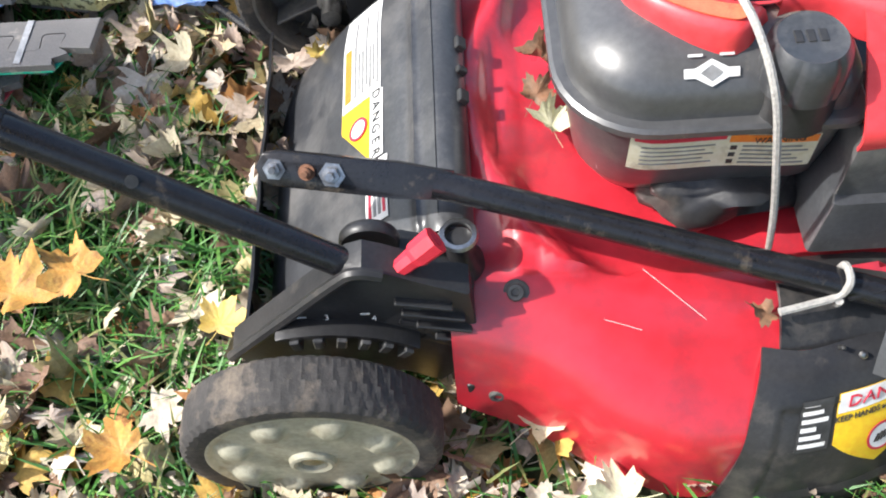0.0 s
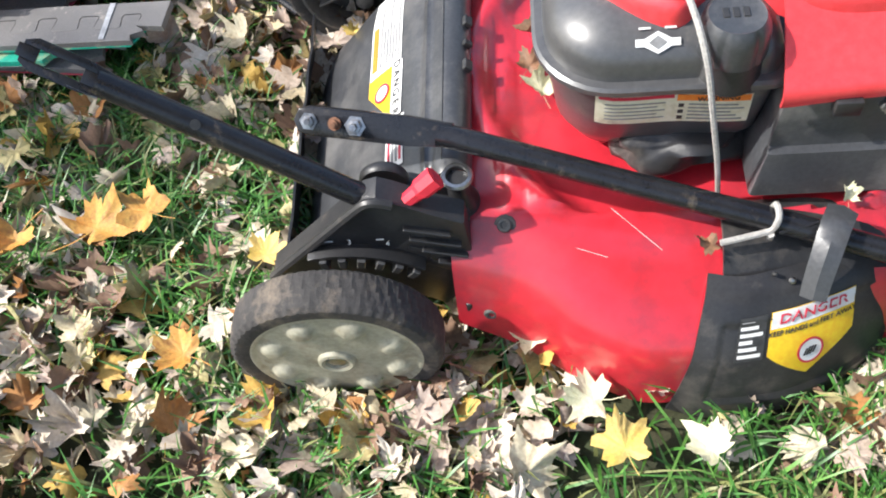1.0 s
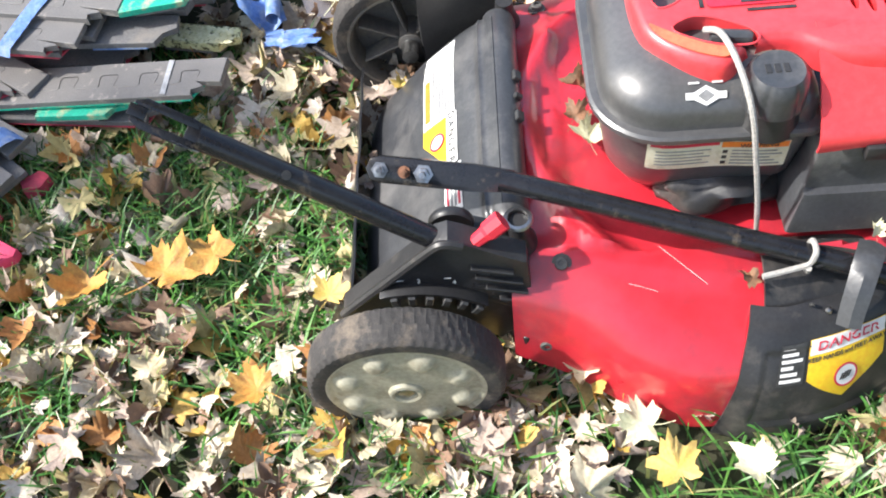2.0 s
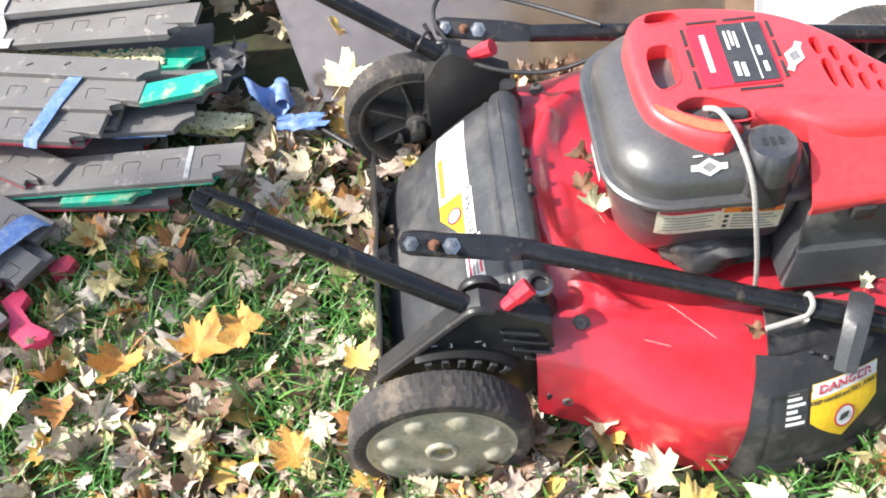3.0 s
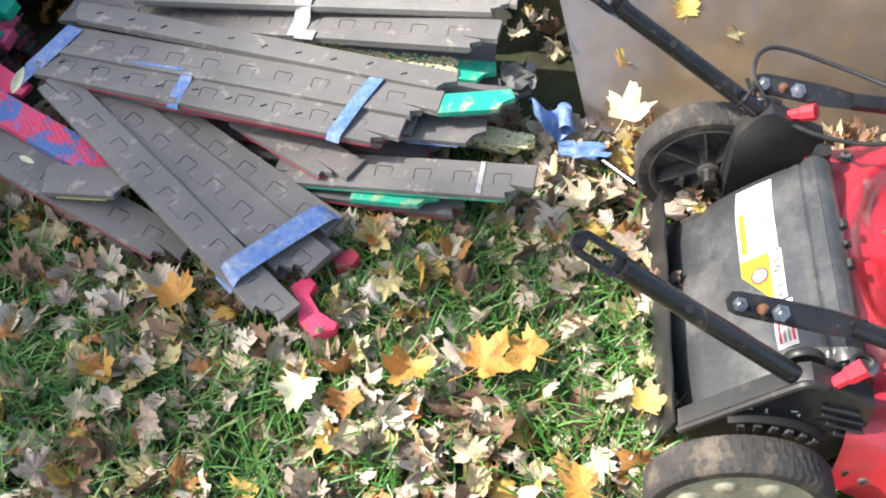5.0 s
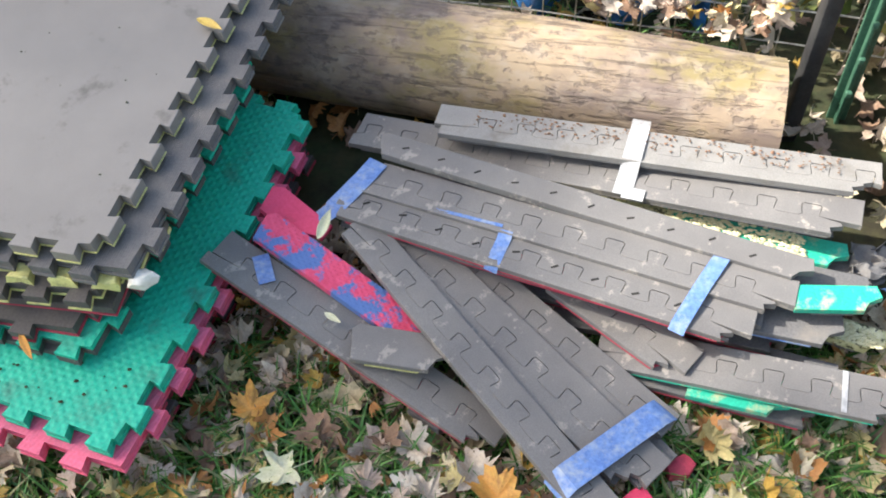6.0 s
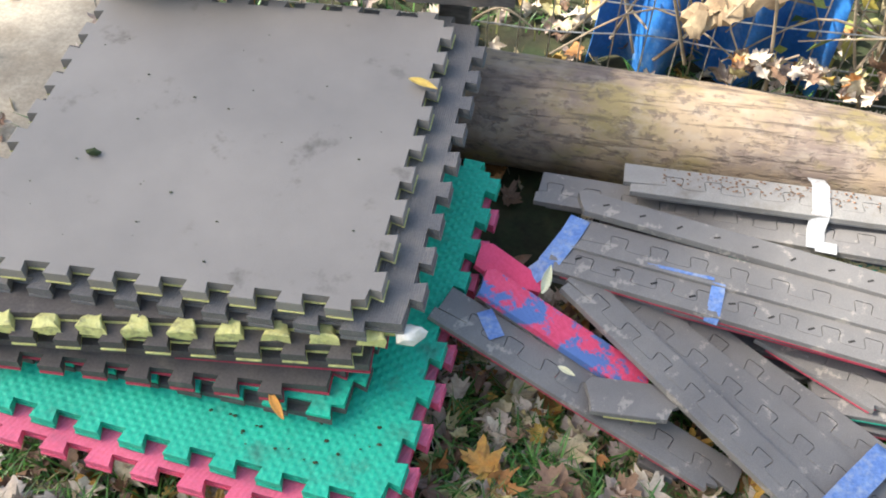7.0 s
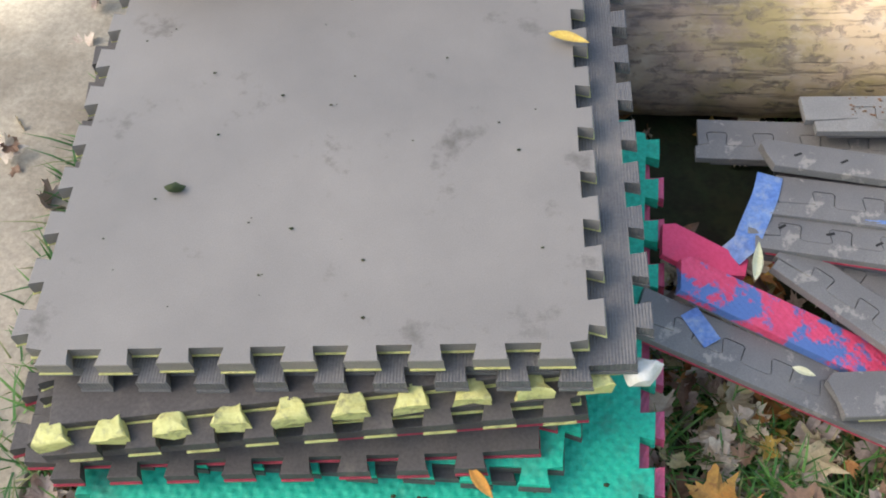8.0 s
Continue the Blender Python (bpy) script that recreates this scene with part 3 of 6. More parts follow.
def one_leaf(name, x, y, z, size, turn, material, label, seed, curl=0.75, tilt=(0, 0)):
    vs, fs = leaf_shape(np.random.default_rng(seed), size, curl, 0.17)
    ob = new(name, raw_mesh(name, vs, fs, material))
    ob.matrix_basis = pose(x, y, z, tilt[0], tilt[1], turn)
    return tagged(ob, label, "leaf", "fallen maple leaves")


for i, (x, y, z, s, a, m, lab) in enumerate([
        (-0.582, 0.697, 0.04, 0.06, 160, M_LEAF_ORANGE, "large orange maple leaf lying on grass"),
        (-0.478, 0.713, 0.04, 0.06, -40, M_LEAF_ORANGE, "large orange maple leaf lying on grass"),
        (-0.411, 0.732, 0.045, 0.05, 60, M_LEAF_ORANGE, "orange-brown maple leaf on curled dry leaves"),
        (-0.333, 0.529, 0.045, 0.045, 75, M_LEAF_ORANGE, "orange maple leaf beside the mower wheel"),
        (-0.248, 0.656, 0.05, 0.038, -20, M_LEAF_YELLOW, "yellow maple leaf tilted against the mower"),
        (-1.352, 0.875, 0.02, 0.045, 10, M_LEAF_ORANGE, "bright orange maple leaf in shaded grass"),
        (-0.96, 0.80, 0.035, 0.055, 30, M_LEAF_ORANGE, "orange maple leaf lying in grass"),
        (-0.74, 0.66, 0.035, 0.05, 170, M_LEAF_CREAM, "pale cream maple leaf lying in grass"),
        (0.16, 0.408, 0.035, 0.045, 15, M_LEAF_YELLOW, "yellow maple leaf beneath the mower deck edge"),
        (0.131, 0.466, 0.03, 0.045, 80, M_LEAF_CREAM, "pale green maple leaf beneath the mower deck edge"),
        (0.249, 0.404, 0.035, 0.04, 40, M_LEAF_CREAM, "pale maple leaf beside the discharge chute"),
        (0.06, 0.54, 0.035, 0.038, -60, M_LEAF_CREAM, "tan maple leaf beside the mower deck"),
        (-1.27, 0.79, 0.02, 0.045, 120, M_LEAF_CREAM, "pale maple leaf lying in grass"),
        (-0.265, 1.225, 0.045, 0.06, -20, M_LEAF_CREAM, "pale star-shaped maple leaf by the mower wheel")]):
    one_leaf("maple_leaf", x, y, z, s, a, m, lab, 50 + i)


# ---- foam mats ----
def toothed(a, n, h, phase=(0, 0, 0, 0), sides=(1, 1, 1, 1), wobble=0.0, seed=0):
    """Square outline of half-width a with n dovetail tabs on the chosen sides (front, right, back, left)."""
    r = np.random.default_rng(seed)
    p = 2 * a / n
    out = []
    for k in range(4):
        ca, sa = [(1, 0), (0, 1), (-1, 0), (0, -1)][k]
        row = [(-a, 0.0)]
        if sides[k]:
            for i in range(n):
                c = -a + p * (i + 0.5 + phase[k])
                if c + 0.3 * p > a or c - 0.3 * p < -a:
                    continue
                j = r.uniform(-wobble, wobble)
                for dx, dh in ((-0.19, 0), (-0.28, 1), (0.28, 1), (0.19, 0)):
                    row.append((c + dx * p, (h + j) * dh))
        for s, d in row:
            x, y = s, -a - d
            out.append((x * ca - y * sa, x * sa + y * ca))
    return out


def foam_mat(fr, rz, top, under, label, phase=(0, 0, 0, 0), sides=(1, 1, 1, 1), a=0.29, n=9, h=0.02, thick=0.02, under_part=0.3, tilt=(3.4, -2.4), seed=0, grow=0.0015):
    """A puzzle mat: coloured upper layer on a thinner lower layer; fr is the front right corner of its top."""
    rot = pose(0, 0, 0, tilt[0], tilt[1], rz)
    c = Vector(fr) - rot @ Vector((a + h, -(a + h), 0))
    t = thing("foam_mat", (0, 0, 0), label=label, category="foam mat", group="stacked foam mats")
    t.matrix_basis = WORLD[t] = Matrix.Translation(c) @ rot
    o = toothed(a, n, h, phase, sides, 0.0012, seed)
    part("upper_layer", slab(o, -thick * (1 - under_part), 0, bevel=0.0013), top, t, local=True, smooth=12)
    o2 = [(x * (1 + grow / a), y * (1 + grow / a)) for x, y in o]
    part("lower_layer", slab(o2, -thick, -thick * (1 - under_part) - 0.0004), under, t, local=True)
    return t


foam_mat((-1.52, 0.916, 0.312), -3.2, M_GREY_TOP, M_YELFOAM, "smooth grey foam puzzle mat on top of the stack", seed=1, under_part=0.12, a=0.304, tilt=(1.9, -4.6))
foam_mat((-1.468, 0.9, 0.288), -3.6, M_GREY_RIB, M_GREY, "grey foam puzzle mat with ribbed tabs", (0.5, 0.4, 0.5, 0.5), seed=2, a=0.325, n=10, tilt=(1.9, -4.4))
torn = foam_mat((-1.47, 0.915, 0.265), 3.0, M_DARKFOAM, M_YELFOAM, "worn grey foam mat with torn yellow tabs", (0.45, 0.5, 0.5, 0.5), (0, 1, 1, 1), seed=3, under_part=0.35, a=0.315, tilt=(2.0, -4.2))
foam_mat((-1.522, 0.89, 0.241), 1.5, M_DARKFOAM, M_YELFOAM, "dark grey foam mat with yellow underside", (0.1, 0.2, 0.5, 0.5), seed=4, under_part=0.2, tilt=(2.4, -3.8))
foam_mat((-1.512, 0.888, 0.205), 1.8, M_DARKFOAM, M_REDFOAM, "dark foam mat with straight edge and red underside", (0, 0.4, 0, 0), (0, 1, 1, 1), a=0.305, h=0.018, seed=5, under_part=0.2, tilt=(2.8, -3.2))
foam_mat((-1.565, 0.855, 0.182), -1.0, M_DARKFOAM, M_REDFOAM, "dark foam puzzle mat with red underside", (0.3, 0.2, 0, 0), seed=6, under_part=0.25, tilt=(3.0, -2.6))
foam_mat((-1.54, 0.84, 0.16), -5.5, M_TEAL, M_DARKFOAM, "teal foam mat with dark underside", (0, 0.4, 0, 0), seed=7, under_part=0.6, tilt=(3.3, -1.6))
foam_mat((-1.55, 0.852, 0.139), -4.5, M_DARKFOAM, M_DARKFOAM, "dark foam puzzle mat over the teal one", (0.6, 0.4, 0, 0), seed=10, tilt=(3.6, -0.6))
foam_mat((-1.47, 0.728, 0.118), -8.5, M_TEAL, M_TEAL, "teal foam puzzle mat with moulded diamond texture", (0.2, 0.1, 0, 0), seed=8, a=0.308, tilt=(3.9, 0.0))
foam_mat((-1.457, 0.7, 0.093), -7.8, M_PINK, M_PINK, "pink foam puzzle mat at the bottom of the stack", (0.5, 0.6, 0.5, 0.5), seed=9, a=0.315, tilt=(3.9, 0.0))
for k in range(3):
    foam_mat((-1.5 + 0.01 * k, 0.78 + 0.01 * k, 0.068 - 0.024 * k), -8, M_DARKFOAM, M_REDFOAM, "dark foam puzzle mat under the stack", seed=12 + k, a=0.29, tilt=(3.5 - k, -1))


def lump(c, s, seed, bm=None, sub=2):
    """A torn, uneven lump."""
    own = bmesh.new()
    bmesh.ops.create_icosphere(own, subdivisions=sub, radius=1)
    for v in own.verts:
        k = 1 + 0.45 * noise.noise(v.co * 1.7 + Vector((seed * 3.1, 0, 0)))
        v.co = Vector((v.co.x * s[0] * k, v.co.y * s[1] * k, v.co.z * s[2] * k)) + Vector(c)
    return join(bm, own)


for i in range(10):
    x = -0.313 + 0.0655 * i
    o = [(x - 0.011, -0.311), (x - 0.02, -0.336), (x + 0.02, -0.336), (x + 0.011, -0.311)]
    b = slab(o, -0.02, 0.0, bevel=0.003)
    bmesh.ops.subdivide_edges(b, edges=b.edges[:], cuts=1, use_grid_fill=True)
    for vv in b.verts:
        q = vv.co + Vector((0.37 * i, 0, 0))
        vv.co += Vector((0.006 * noise.noise(q * 90), 0.006 * noise.noise(q * 90 + Vector((9, 0, 0))), 0.008 * noise.noise(q * 70 + Vector((0, 5, 0)))))
    part("torn_tab", b, M_YELFOAM, torn, "torn pale yellow foam tab", local=True)
part("torn_corner", lump((0.328, -0.322, -0.006), (0.022, 0.016, 0.012), 3), M_WHITEFOAM, torn, "torn white foam corner", local=True)
for i in range(5):
    part("foam_flake", lump((0.337, -0.19 + 0.066 * i, -0.004), (0.006, 0.009, 0.006), i + 5, sub=1), M_WHITEFOAM, torn, "white torn foam flake", local=True)


def narrow_leaf(x, y, z, size, turn, material, label, tilt=(0, 0)):
    """A slim folded leaf, cupped along its midrib."""
    def fn(u, v):
        w_ = 0.2 * size * math.sin(math.pi * u) ** 0.8 * (1 - 0.4 * u)
        e = 2 * v - 1
        return (size * (u - 0.5), w_ * e, 0.5 * w_ * e * e + 0.12 * size * (u - 0.4) ** 2 + 0.004)
    b = sheet(fn, 14, 6, 0.0005)
    ob = new("dry_leaf", finish(b, "dry_leaf", material, 180))
    ob.matrix_basis = pose(x, y, z, tilt[0], tilt[1], turn)
    return tagged(ob, label, "leaf", "fallen maple leaves")


# small litter on the top mat
narrow_leaf(-1.52, 1.366, 0.328, 0.055, -22, M_LEAF_YELLOW, "slim tan folded leaf on the top mat")
t = tagged(new("debris_crumb", finish(lump((-2.004, 1.174, 0.286), (0.012, 0.006, 0.006), 4), "debris_crumb", M_SOIL)), "dark crumb of dirt on the top mat", "debris")
narrow_leaf(-1.65, 0.85, 0.16, 0.045, -48, M_LEAF_ORANGE, "narrow brown leaf caught at the mat edge", (30, 30))


# ---- pile of cut foam strips ----
def foam_strip(p0, p1, w, z0, z1, top=None, under=None, label="grey foam strip cut from puzzle mats", thick=0.013, seed=0, seam=True, slits=False, notch=True):
    """A plank of two interlocked cut-offs: each piece carries its own side of the dovetail seam."""
    top = top or M_GREY_STRIP
    d = Vector((p1[0] - p0[0], p1[1] - p0[1], z1 - z0))
    L = d.length
    rz = math.degrees(math.atan2(d.y, d.x))
    ry = -math.degrees(math.asin(d.z / L))
    t = thing("foam_strip", (p0[0], p0[1], z0), (0, ry, rz), label=label, category="foam strip", group="pile of foam strips")
    r = np.random.default_rng(seed)
    p = 0.066
    off = r.uniform(0, p)
    amp = min(0.027, 0.4 * w)
    line = []
    if seam:
        x = off
        while x < L - p * 0.8:
            for dx, dy in ((0.27, -1), (0.18, 1), (0.68, 1), (0.59, -1)):
                line.append((x + p * dx, amp * 0.5 * dy))
            x += p
    g = 0.0007
    e0, e1 = r.uniform(0, 0.02), r.uniform(0, 0.02)
    hw = w / 2
    if seam:
        cut = [q for a, b in zip(line, line[1:]) for q in ((a[0] * 0.86 + b[0] * 0.14, a[1] * 0.86 + b[1] * 0.14), (a[0] * 0.14 + b[0] * 0.86, a[1] * 0.14 + b[1] * 0.86))]
        line = [(min(e0, e1) - 0.0, -amp * 0.5)] + cut + [(L, -amp * 0.5)]
        up, lo = [], []
        for k, (x, y) in enumerate(line):
            xa, ya = line[max(k - 1, 0)]
            xb, yb = line[min(k + 1, len(line) - 1)]
            dl = math.hypot(xb - xa, yb - ya) or 1
            nx, ny = -(yb - ya) / dl * g, (xb - xa) / dl * g
            up.append((x + nx, y + ny))
            lo.append((x - nx, y - ny))
        up[0], lo[0] = (e0, up[0][1]), (e1, lo[0][1])
        lo[-1] = (L - 0.03, lo[-1][1])
        A = [(e0, hw)] + up + [(L, hw)]
        tail = [(L - 0.025, -hw * 0.55), (L - 0.045, -hw * 0.7), (L - 0.04, -hw)] if notch else [(L, -hw)]
        B = lo + tail + [(e1, -hw)]
        tb = thick * (0.78 if under else 1)
        part("edge_piece", slab(A, -tb, 0, bevel=0.0009), top, t, local=True, smooth=12)
        part("toothed_piece", slab(B, -tb, -0.0004, bevel=0.0009), top, t, local=True, smooth=12)
    else:
        tb = thick * (0.78 if under else 1)
        c = 0.2 * w
        o = [(e0, hw), (0, hw - c), (0.008, -hw * 0.2), (e1, -hw), (L - 0.03, -hw), (L - 0.022, -hw * 0.3), (L, 0.0), (L - 0.004, hw)]
        part("foam_piece", slab(o, -tb, 0, bevel=0.0014), top, t, local=True, smooth=12)
    if under:
        part("lower_layer", slab([(0.03, hw - 0.0006), (0.03, -hw - 0.0006), (L - 0.045, -hw - 0.0006), (L - 0.006, hw - 0.0006)], -thick, -tb - 0.0003), under, t, local=True)
    if slits:
        x = 0.05
        while x < L - 0.05:
            a = r.uniform(20, 50)
            part("slit", box((x, r.uniform(-0.1, 0.1) * w, 0.0003), (0.012, 0.0035, 0.0012), 0.0005, pose(0, 0, 0, 0, 0, a), seg=1), M_SLIT, t, local=True)
            x += p * 0.95
    return t


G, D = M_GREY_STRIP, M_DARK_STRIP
foam_strip((-1.167, 1.387), (-0.462, 1.347), 0.068, 0.163, 0.188, M_SUNLIT_STRIP, D, "grey foam strip with puzzle seam, coloured paler as if sunlit", seed=31)
foam_strip((-1.318, 1.391), (-0.49, 1.274), 0.076, 0.112, 0.174, G, D, "grey foam strip with puzzle seam beside a sunlit one", seed=32)
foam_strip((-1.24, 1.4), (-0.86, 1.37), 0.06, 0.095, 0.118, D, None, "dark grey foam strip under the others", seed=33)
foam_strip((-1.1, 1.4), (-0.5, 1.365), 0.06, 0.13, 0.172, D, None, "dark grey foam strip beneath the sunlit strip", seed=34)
foam_strip((-0.985, 1.292), (-0.492, 1.251), 0.05, 0.113, 0.11, M_TEALPIECE, M_YELFOAM, "teal foam strip crusted with yellow crumbs", seed=35, seam=False)
foam_strip((-1.247, 1.308), (-0.553, 1.187), 0.046, 0.176, 0.144, G, None, "narrow grey foam strip with cut slits", seed=36, seam=False, slits=True)
foam_strip((-1.247, 1.246), (-0.578, 1.137), 0.068, 0.16, 0.138, G, None, "taped grey foam strip with puzzle seam", seed=37)
foam_strip((-1.288, 1.197), (-0.636, 1.08), 0.066, 0.156, 0.13, G, M_REDFOAM, "taped grey foam strip with red underside", seed=38, slits=True)
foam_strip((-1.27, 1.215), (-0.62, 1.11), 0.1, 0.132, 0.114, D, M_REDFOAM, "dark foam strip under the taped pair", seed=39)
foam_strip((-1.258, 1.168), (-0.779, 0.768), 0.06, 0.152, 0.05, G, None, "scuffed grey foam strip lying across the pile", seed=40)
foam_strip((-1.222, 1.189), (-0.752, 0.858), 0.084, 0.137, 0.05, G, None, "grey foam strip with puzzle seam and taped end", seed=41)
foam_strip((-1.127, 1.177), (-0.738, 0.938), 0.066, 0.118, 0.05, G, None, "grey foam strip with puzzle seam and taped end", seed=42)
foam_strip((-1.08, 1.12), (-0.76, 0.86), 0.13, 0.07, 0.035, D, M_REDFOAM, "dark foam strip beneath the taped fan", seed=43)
foam_strip((-0.93, 1.16), (-0.715, 1.03), 0.07, 0.09, 0.082, G, M_REDFOAM, "grey foam strip end with red underside", seed=44)
foam_strip((-0.86, 1.062), (-0.417, 1.012), 0.072, 0.06, 0.1, G, M_TEALPIECE, "long grey foam strip with teal underside", seed=45)
foam_strip((-0.72, 1.018), (-0.57, 1.0), 0.04, 0.056, 0.066, M_TEALPIECE, D, "teal foam strip under a grey one", seed=46, seam=False)
foam_strip((-1.458, 1.078), (-0.972, 0.892), 0.07, 0.156, 0.03, G, M_REDFOAM, "grey foam strip with red underside reaching to the mats", seed=47)
foam_strip((-1.403, 1.186), (-1.295, 1.128), 0.056, 0.157, 0.135, M_HOTPINK, D, "plain hot pink foam strip under a taped one", seed=62, seam=False)
foam_strip((-1.39, 1.122), (-1.115, 1.012), 0.056, 0.166, 0.085, M_PINKBLUE, D, "pink foam piece with scraps of blue tape", thick=0.017, seed=48, seam=False)
foam_strip((-1.214, 0.972), (-1.06, 0.98), 0.062, 0.106, 0.094, G, M_YELFOAM, "short grey foam piece with yellow underside", seed=49, seam=False)
foam_strip((-1.12, 0.94), (-1.03, 0.9), 0.04, 0.02, 0.015, D, None, "dark foam scrap lying on the grass", seed=50, seam=False)
foam_strip((-0.588, 1.142), (-0.455, 1.163), 0.044, 0.136, 0.135, M_TEALPIECE, D, "bright teal foam offcut", seed=51, seam=False)
foam_strip((-0.57, 1.176), (-0.42, 1.146), 0.042, 0.05, 0.046, M_MOSSY, D, "crumbling yellow foam offcut", thick=0.02, seed=52, seam=False)
foam_strip((-0.66, 1.13), (-0.5, 1.12), 0.06, 0.1, 0.098, D, M_BLUETAPE, "dark foam offcut bound with blue tape", seed=53, seam=False)
foam_strip((-0.66, 1.2), (-0.46, 1.19), 0.07, 0.11, 0.1, D, None, "dark foam offcut in the middle of the pile", seed=54, seam=False)
foam_strip((-0.62, 1.24), (-0.43, 1.24), 0.08, 0.085, 0.08, D, M_REDFOAM, "dark foam offcut in the middle of the pile", seed=55, seam=False)
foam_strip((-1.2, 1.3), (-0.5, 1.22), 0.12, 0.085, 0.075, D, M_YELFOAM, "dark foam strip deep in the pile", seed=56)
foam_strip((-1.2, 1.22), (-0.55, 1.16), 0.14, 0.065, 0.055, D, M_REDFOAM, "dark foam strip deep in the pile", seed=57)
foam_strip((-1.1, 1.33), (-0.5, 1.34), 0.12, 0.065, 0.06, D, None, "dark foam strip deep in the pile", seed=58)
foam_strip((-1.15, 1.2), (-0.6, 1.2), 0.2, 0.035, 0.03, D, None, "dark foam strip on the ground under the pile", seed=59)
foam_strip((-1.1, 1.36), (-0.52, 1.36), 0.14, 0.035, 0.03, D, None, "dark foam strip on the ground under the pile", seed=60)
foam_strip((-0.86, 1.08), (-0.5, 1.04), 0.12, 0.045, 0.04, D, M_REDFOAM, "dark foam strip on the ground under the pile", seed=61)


def tape(points, w, material, label, seed=0, thick=0.0006, ends=True):
    """A strip of adhesive tape laid along points, lightly wrinkled."""
    P = [Vector(p) for p in points]
    r = np.random.default_rng(seed)
    n = 14
    own = bmesh.new()
    seglen = [0]
    for a, b in zip(P, P[1:]):
        seglen.append(seglen[-1] + (b - a).length)
    rows = []
    for i in range(n + 1):
        s = seglen[-1] * i / n
        k = min(max(np.searchsorted(seglen, s) - 1, 0), len(P) - 2)
        q = P[k].lerp(P[k + 1], (s - seglen[k]) / (seglen[k + 1] - seglen[k]))
        d = (P[k + 1] - P[k]).normalized()
        side = d.cross(Vector((0, 0, 1))).normalized()
        jag = r.uniform(-0.002, 0.002)
        rows.append([own.verts.new(q + side * (w * e) + d * jag * (i in (0, n)) + Vector((0, 0, r.uniform(0, 0.0008)))) for e in (-0.5, -0.17, 0.17, 0.5)])
    for a, b in zip(rows, rows[1:]):
        for j in range(3):
            own.faces.new((a[j], b[j], b[j + 1], a[j + 1]))
    bmesh.ops.recalc_face_normals(own, faces=own.faces)
    bmesh.ops.solidify(own, geom=own.faces[:], thickness=thick)
    return part("tape_strip", own, material, None, label, category="tape", group="tape on the foam pile")


tape([(-0.885, 0.812, 0.055), (-0.872, 0.826, 0.0765), (-0.842, 0.858, 0.076), (-0.812, 0.892, 0.0725), (-0.75, 0.96, 0.066), (-0.74, 0.972, 0.05)], 0.042, M_BLUETAPE, "scuffed blue painter's tape across the strip ends", 1)
tape([(-0.745, 1.056, 0.128), (-0.742, 1.064, 0.1375), (-0.712, 1.135, 0.1445), (-0.68, 1.205, 0.1475)], 0.024, M_BLUETAPE, "blue painter's tape holding two strips", 2)
tape([(-1.308, 1.16, 0.14), (-1.29, 1.17, 0.1525), (-1.252, 1.24, 0.1615), (-1.238, 1.275, 0.1615)], 0.034, M_BLUETAPE, "folded blue tape wrapped round the strip ends", 3)
tape([(-1.026, 1.112, 0.13), (-1.024, 1.118, 0.1435), (-1.014, 1.165, 0.1455), (-1.012, 1.18, 0.152)], 0.022, M_BLUETAPE, "blue tape tab on a strip", 4)
tape([(-1.018, 1.186, 0.153), (-1.13, 1.2, 0.155)], 0.006, M_BLUETAPE, "rolled edge of blue tape between strips", 5)
tape([(-0.828, 1.44, 0.16), (-0.83, 1.405, 0.1785), (-0.838, 1.336, 0.1785), (-0.84, 1.328, 0.1505), (-0.846, 1.284, 0.1495)], 0.03, M_TAPE_GLINT, "shiny silver tape across two strips", 6)
tape([(-0.846, 1.288, 0.15), (-0.812, 1.283, 0.152)], 0.024, M_TAPE_GLINT, "shiny silver tape end", 7)
tape([(-1.378, 1.075, 0.139), (-1.355, 1.033, 0.132)], 0.026, M_BLUETAPE, "blue tape scrap on a dark strip", 8)
narrow_leaf(-1.29, 1.133, 0.163, 0.052, 78, M_LEAF_CREAM, "small folded pale leaf on the pile", (25, -20))
narrow_leaf(-1.245, 1.0, 0.112, 0.03, -20, M_LEAF_CREAM, "small dry leaf on a dark foam strip", (10, 10))
narrow_leaf(-1.33, 1.275, 0.03, 0.06, 40, M_LEAF_BROWN, "curled brown leaf between mats and strips", (20, 0))
# No tape here: a thin pale sliver paints a glint on the strip.
tape([(-0.505, 0.99, 0.0935), (-0.5, 1.055, 0.094)], 0.008, M_TAPE_GLINT, "thin pale streak that paints a glint on a grey strip", 11)


def crumple(c, s, seed, material, name, label, category):
    r = np.random.default_rng(seed)

    def fn(u, v):
        q = Vector((u * 3.1, v * 3.1, seed))
        return (c[0] + s[0] * (u - 0.5) + 0.25 * s[0] * noise.noise(q), c[1] + s[1] * (v - 0.5) + 0.25 * s[1] * noise.noise(q + Vector((7, 0, 0))), c[2] + s[2] * (0.5 + noise.noise(q * 1.4 + Vector((0, 9, 0)))))
    return part(name, sheet(fn, 14, 10, 0.0012), material, None, label, category=category)


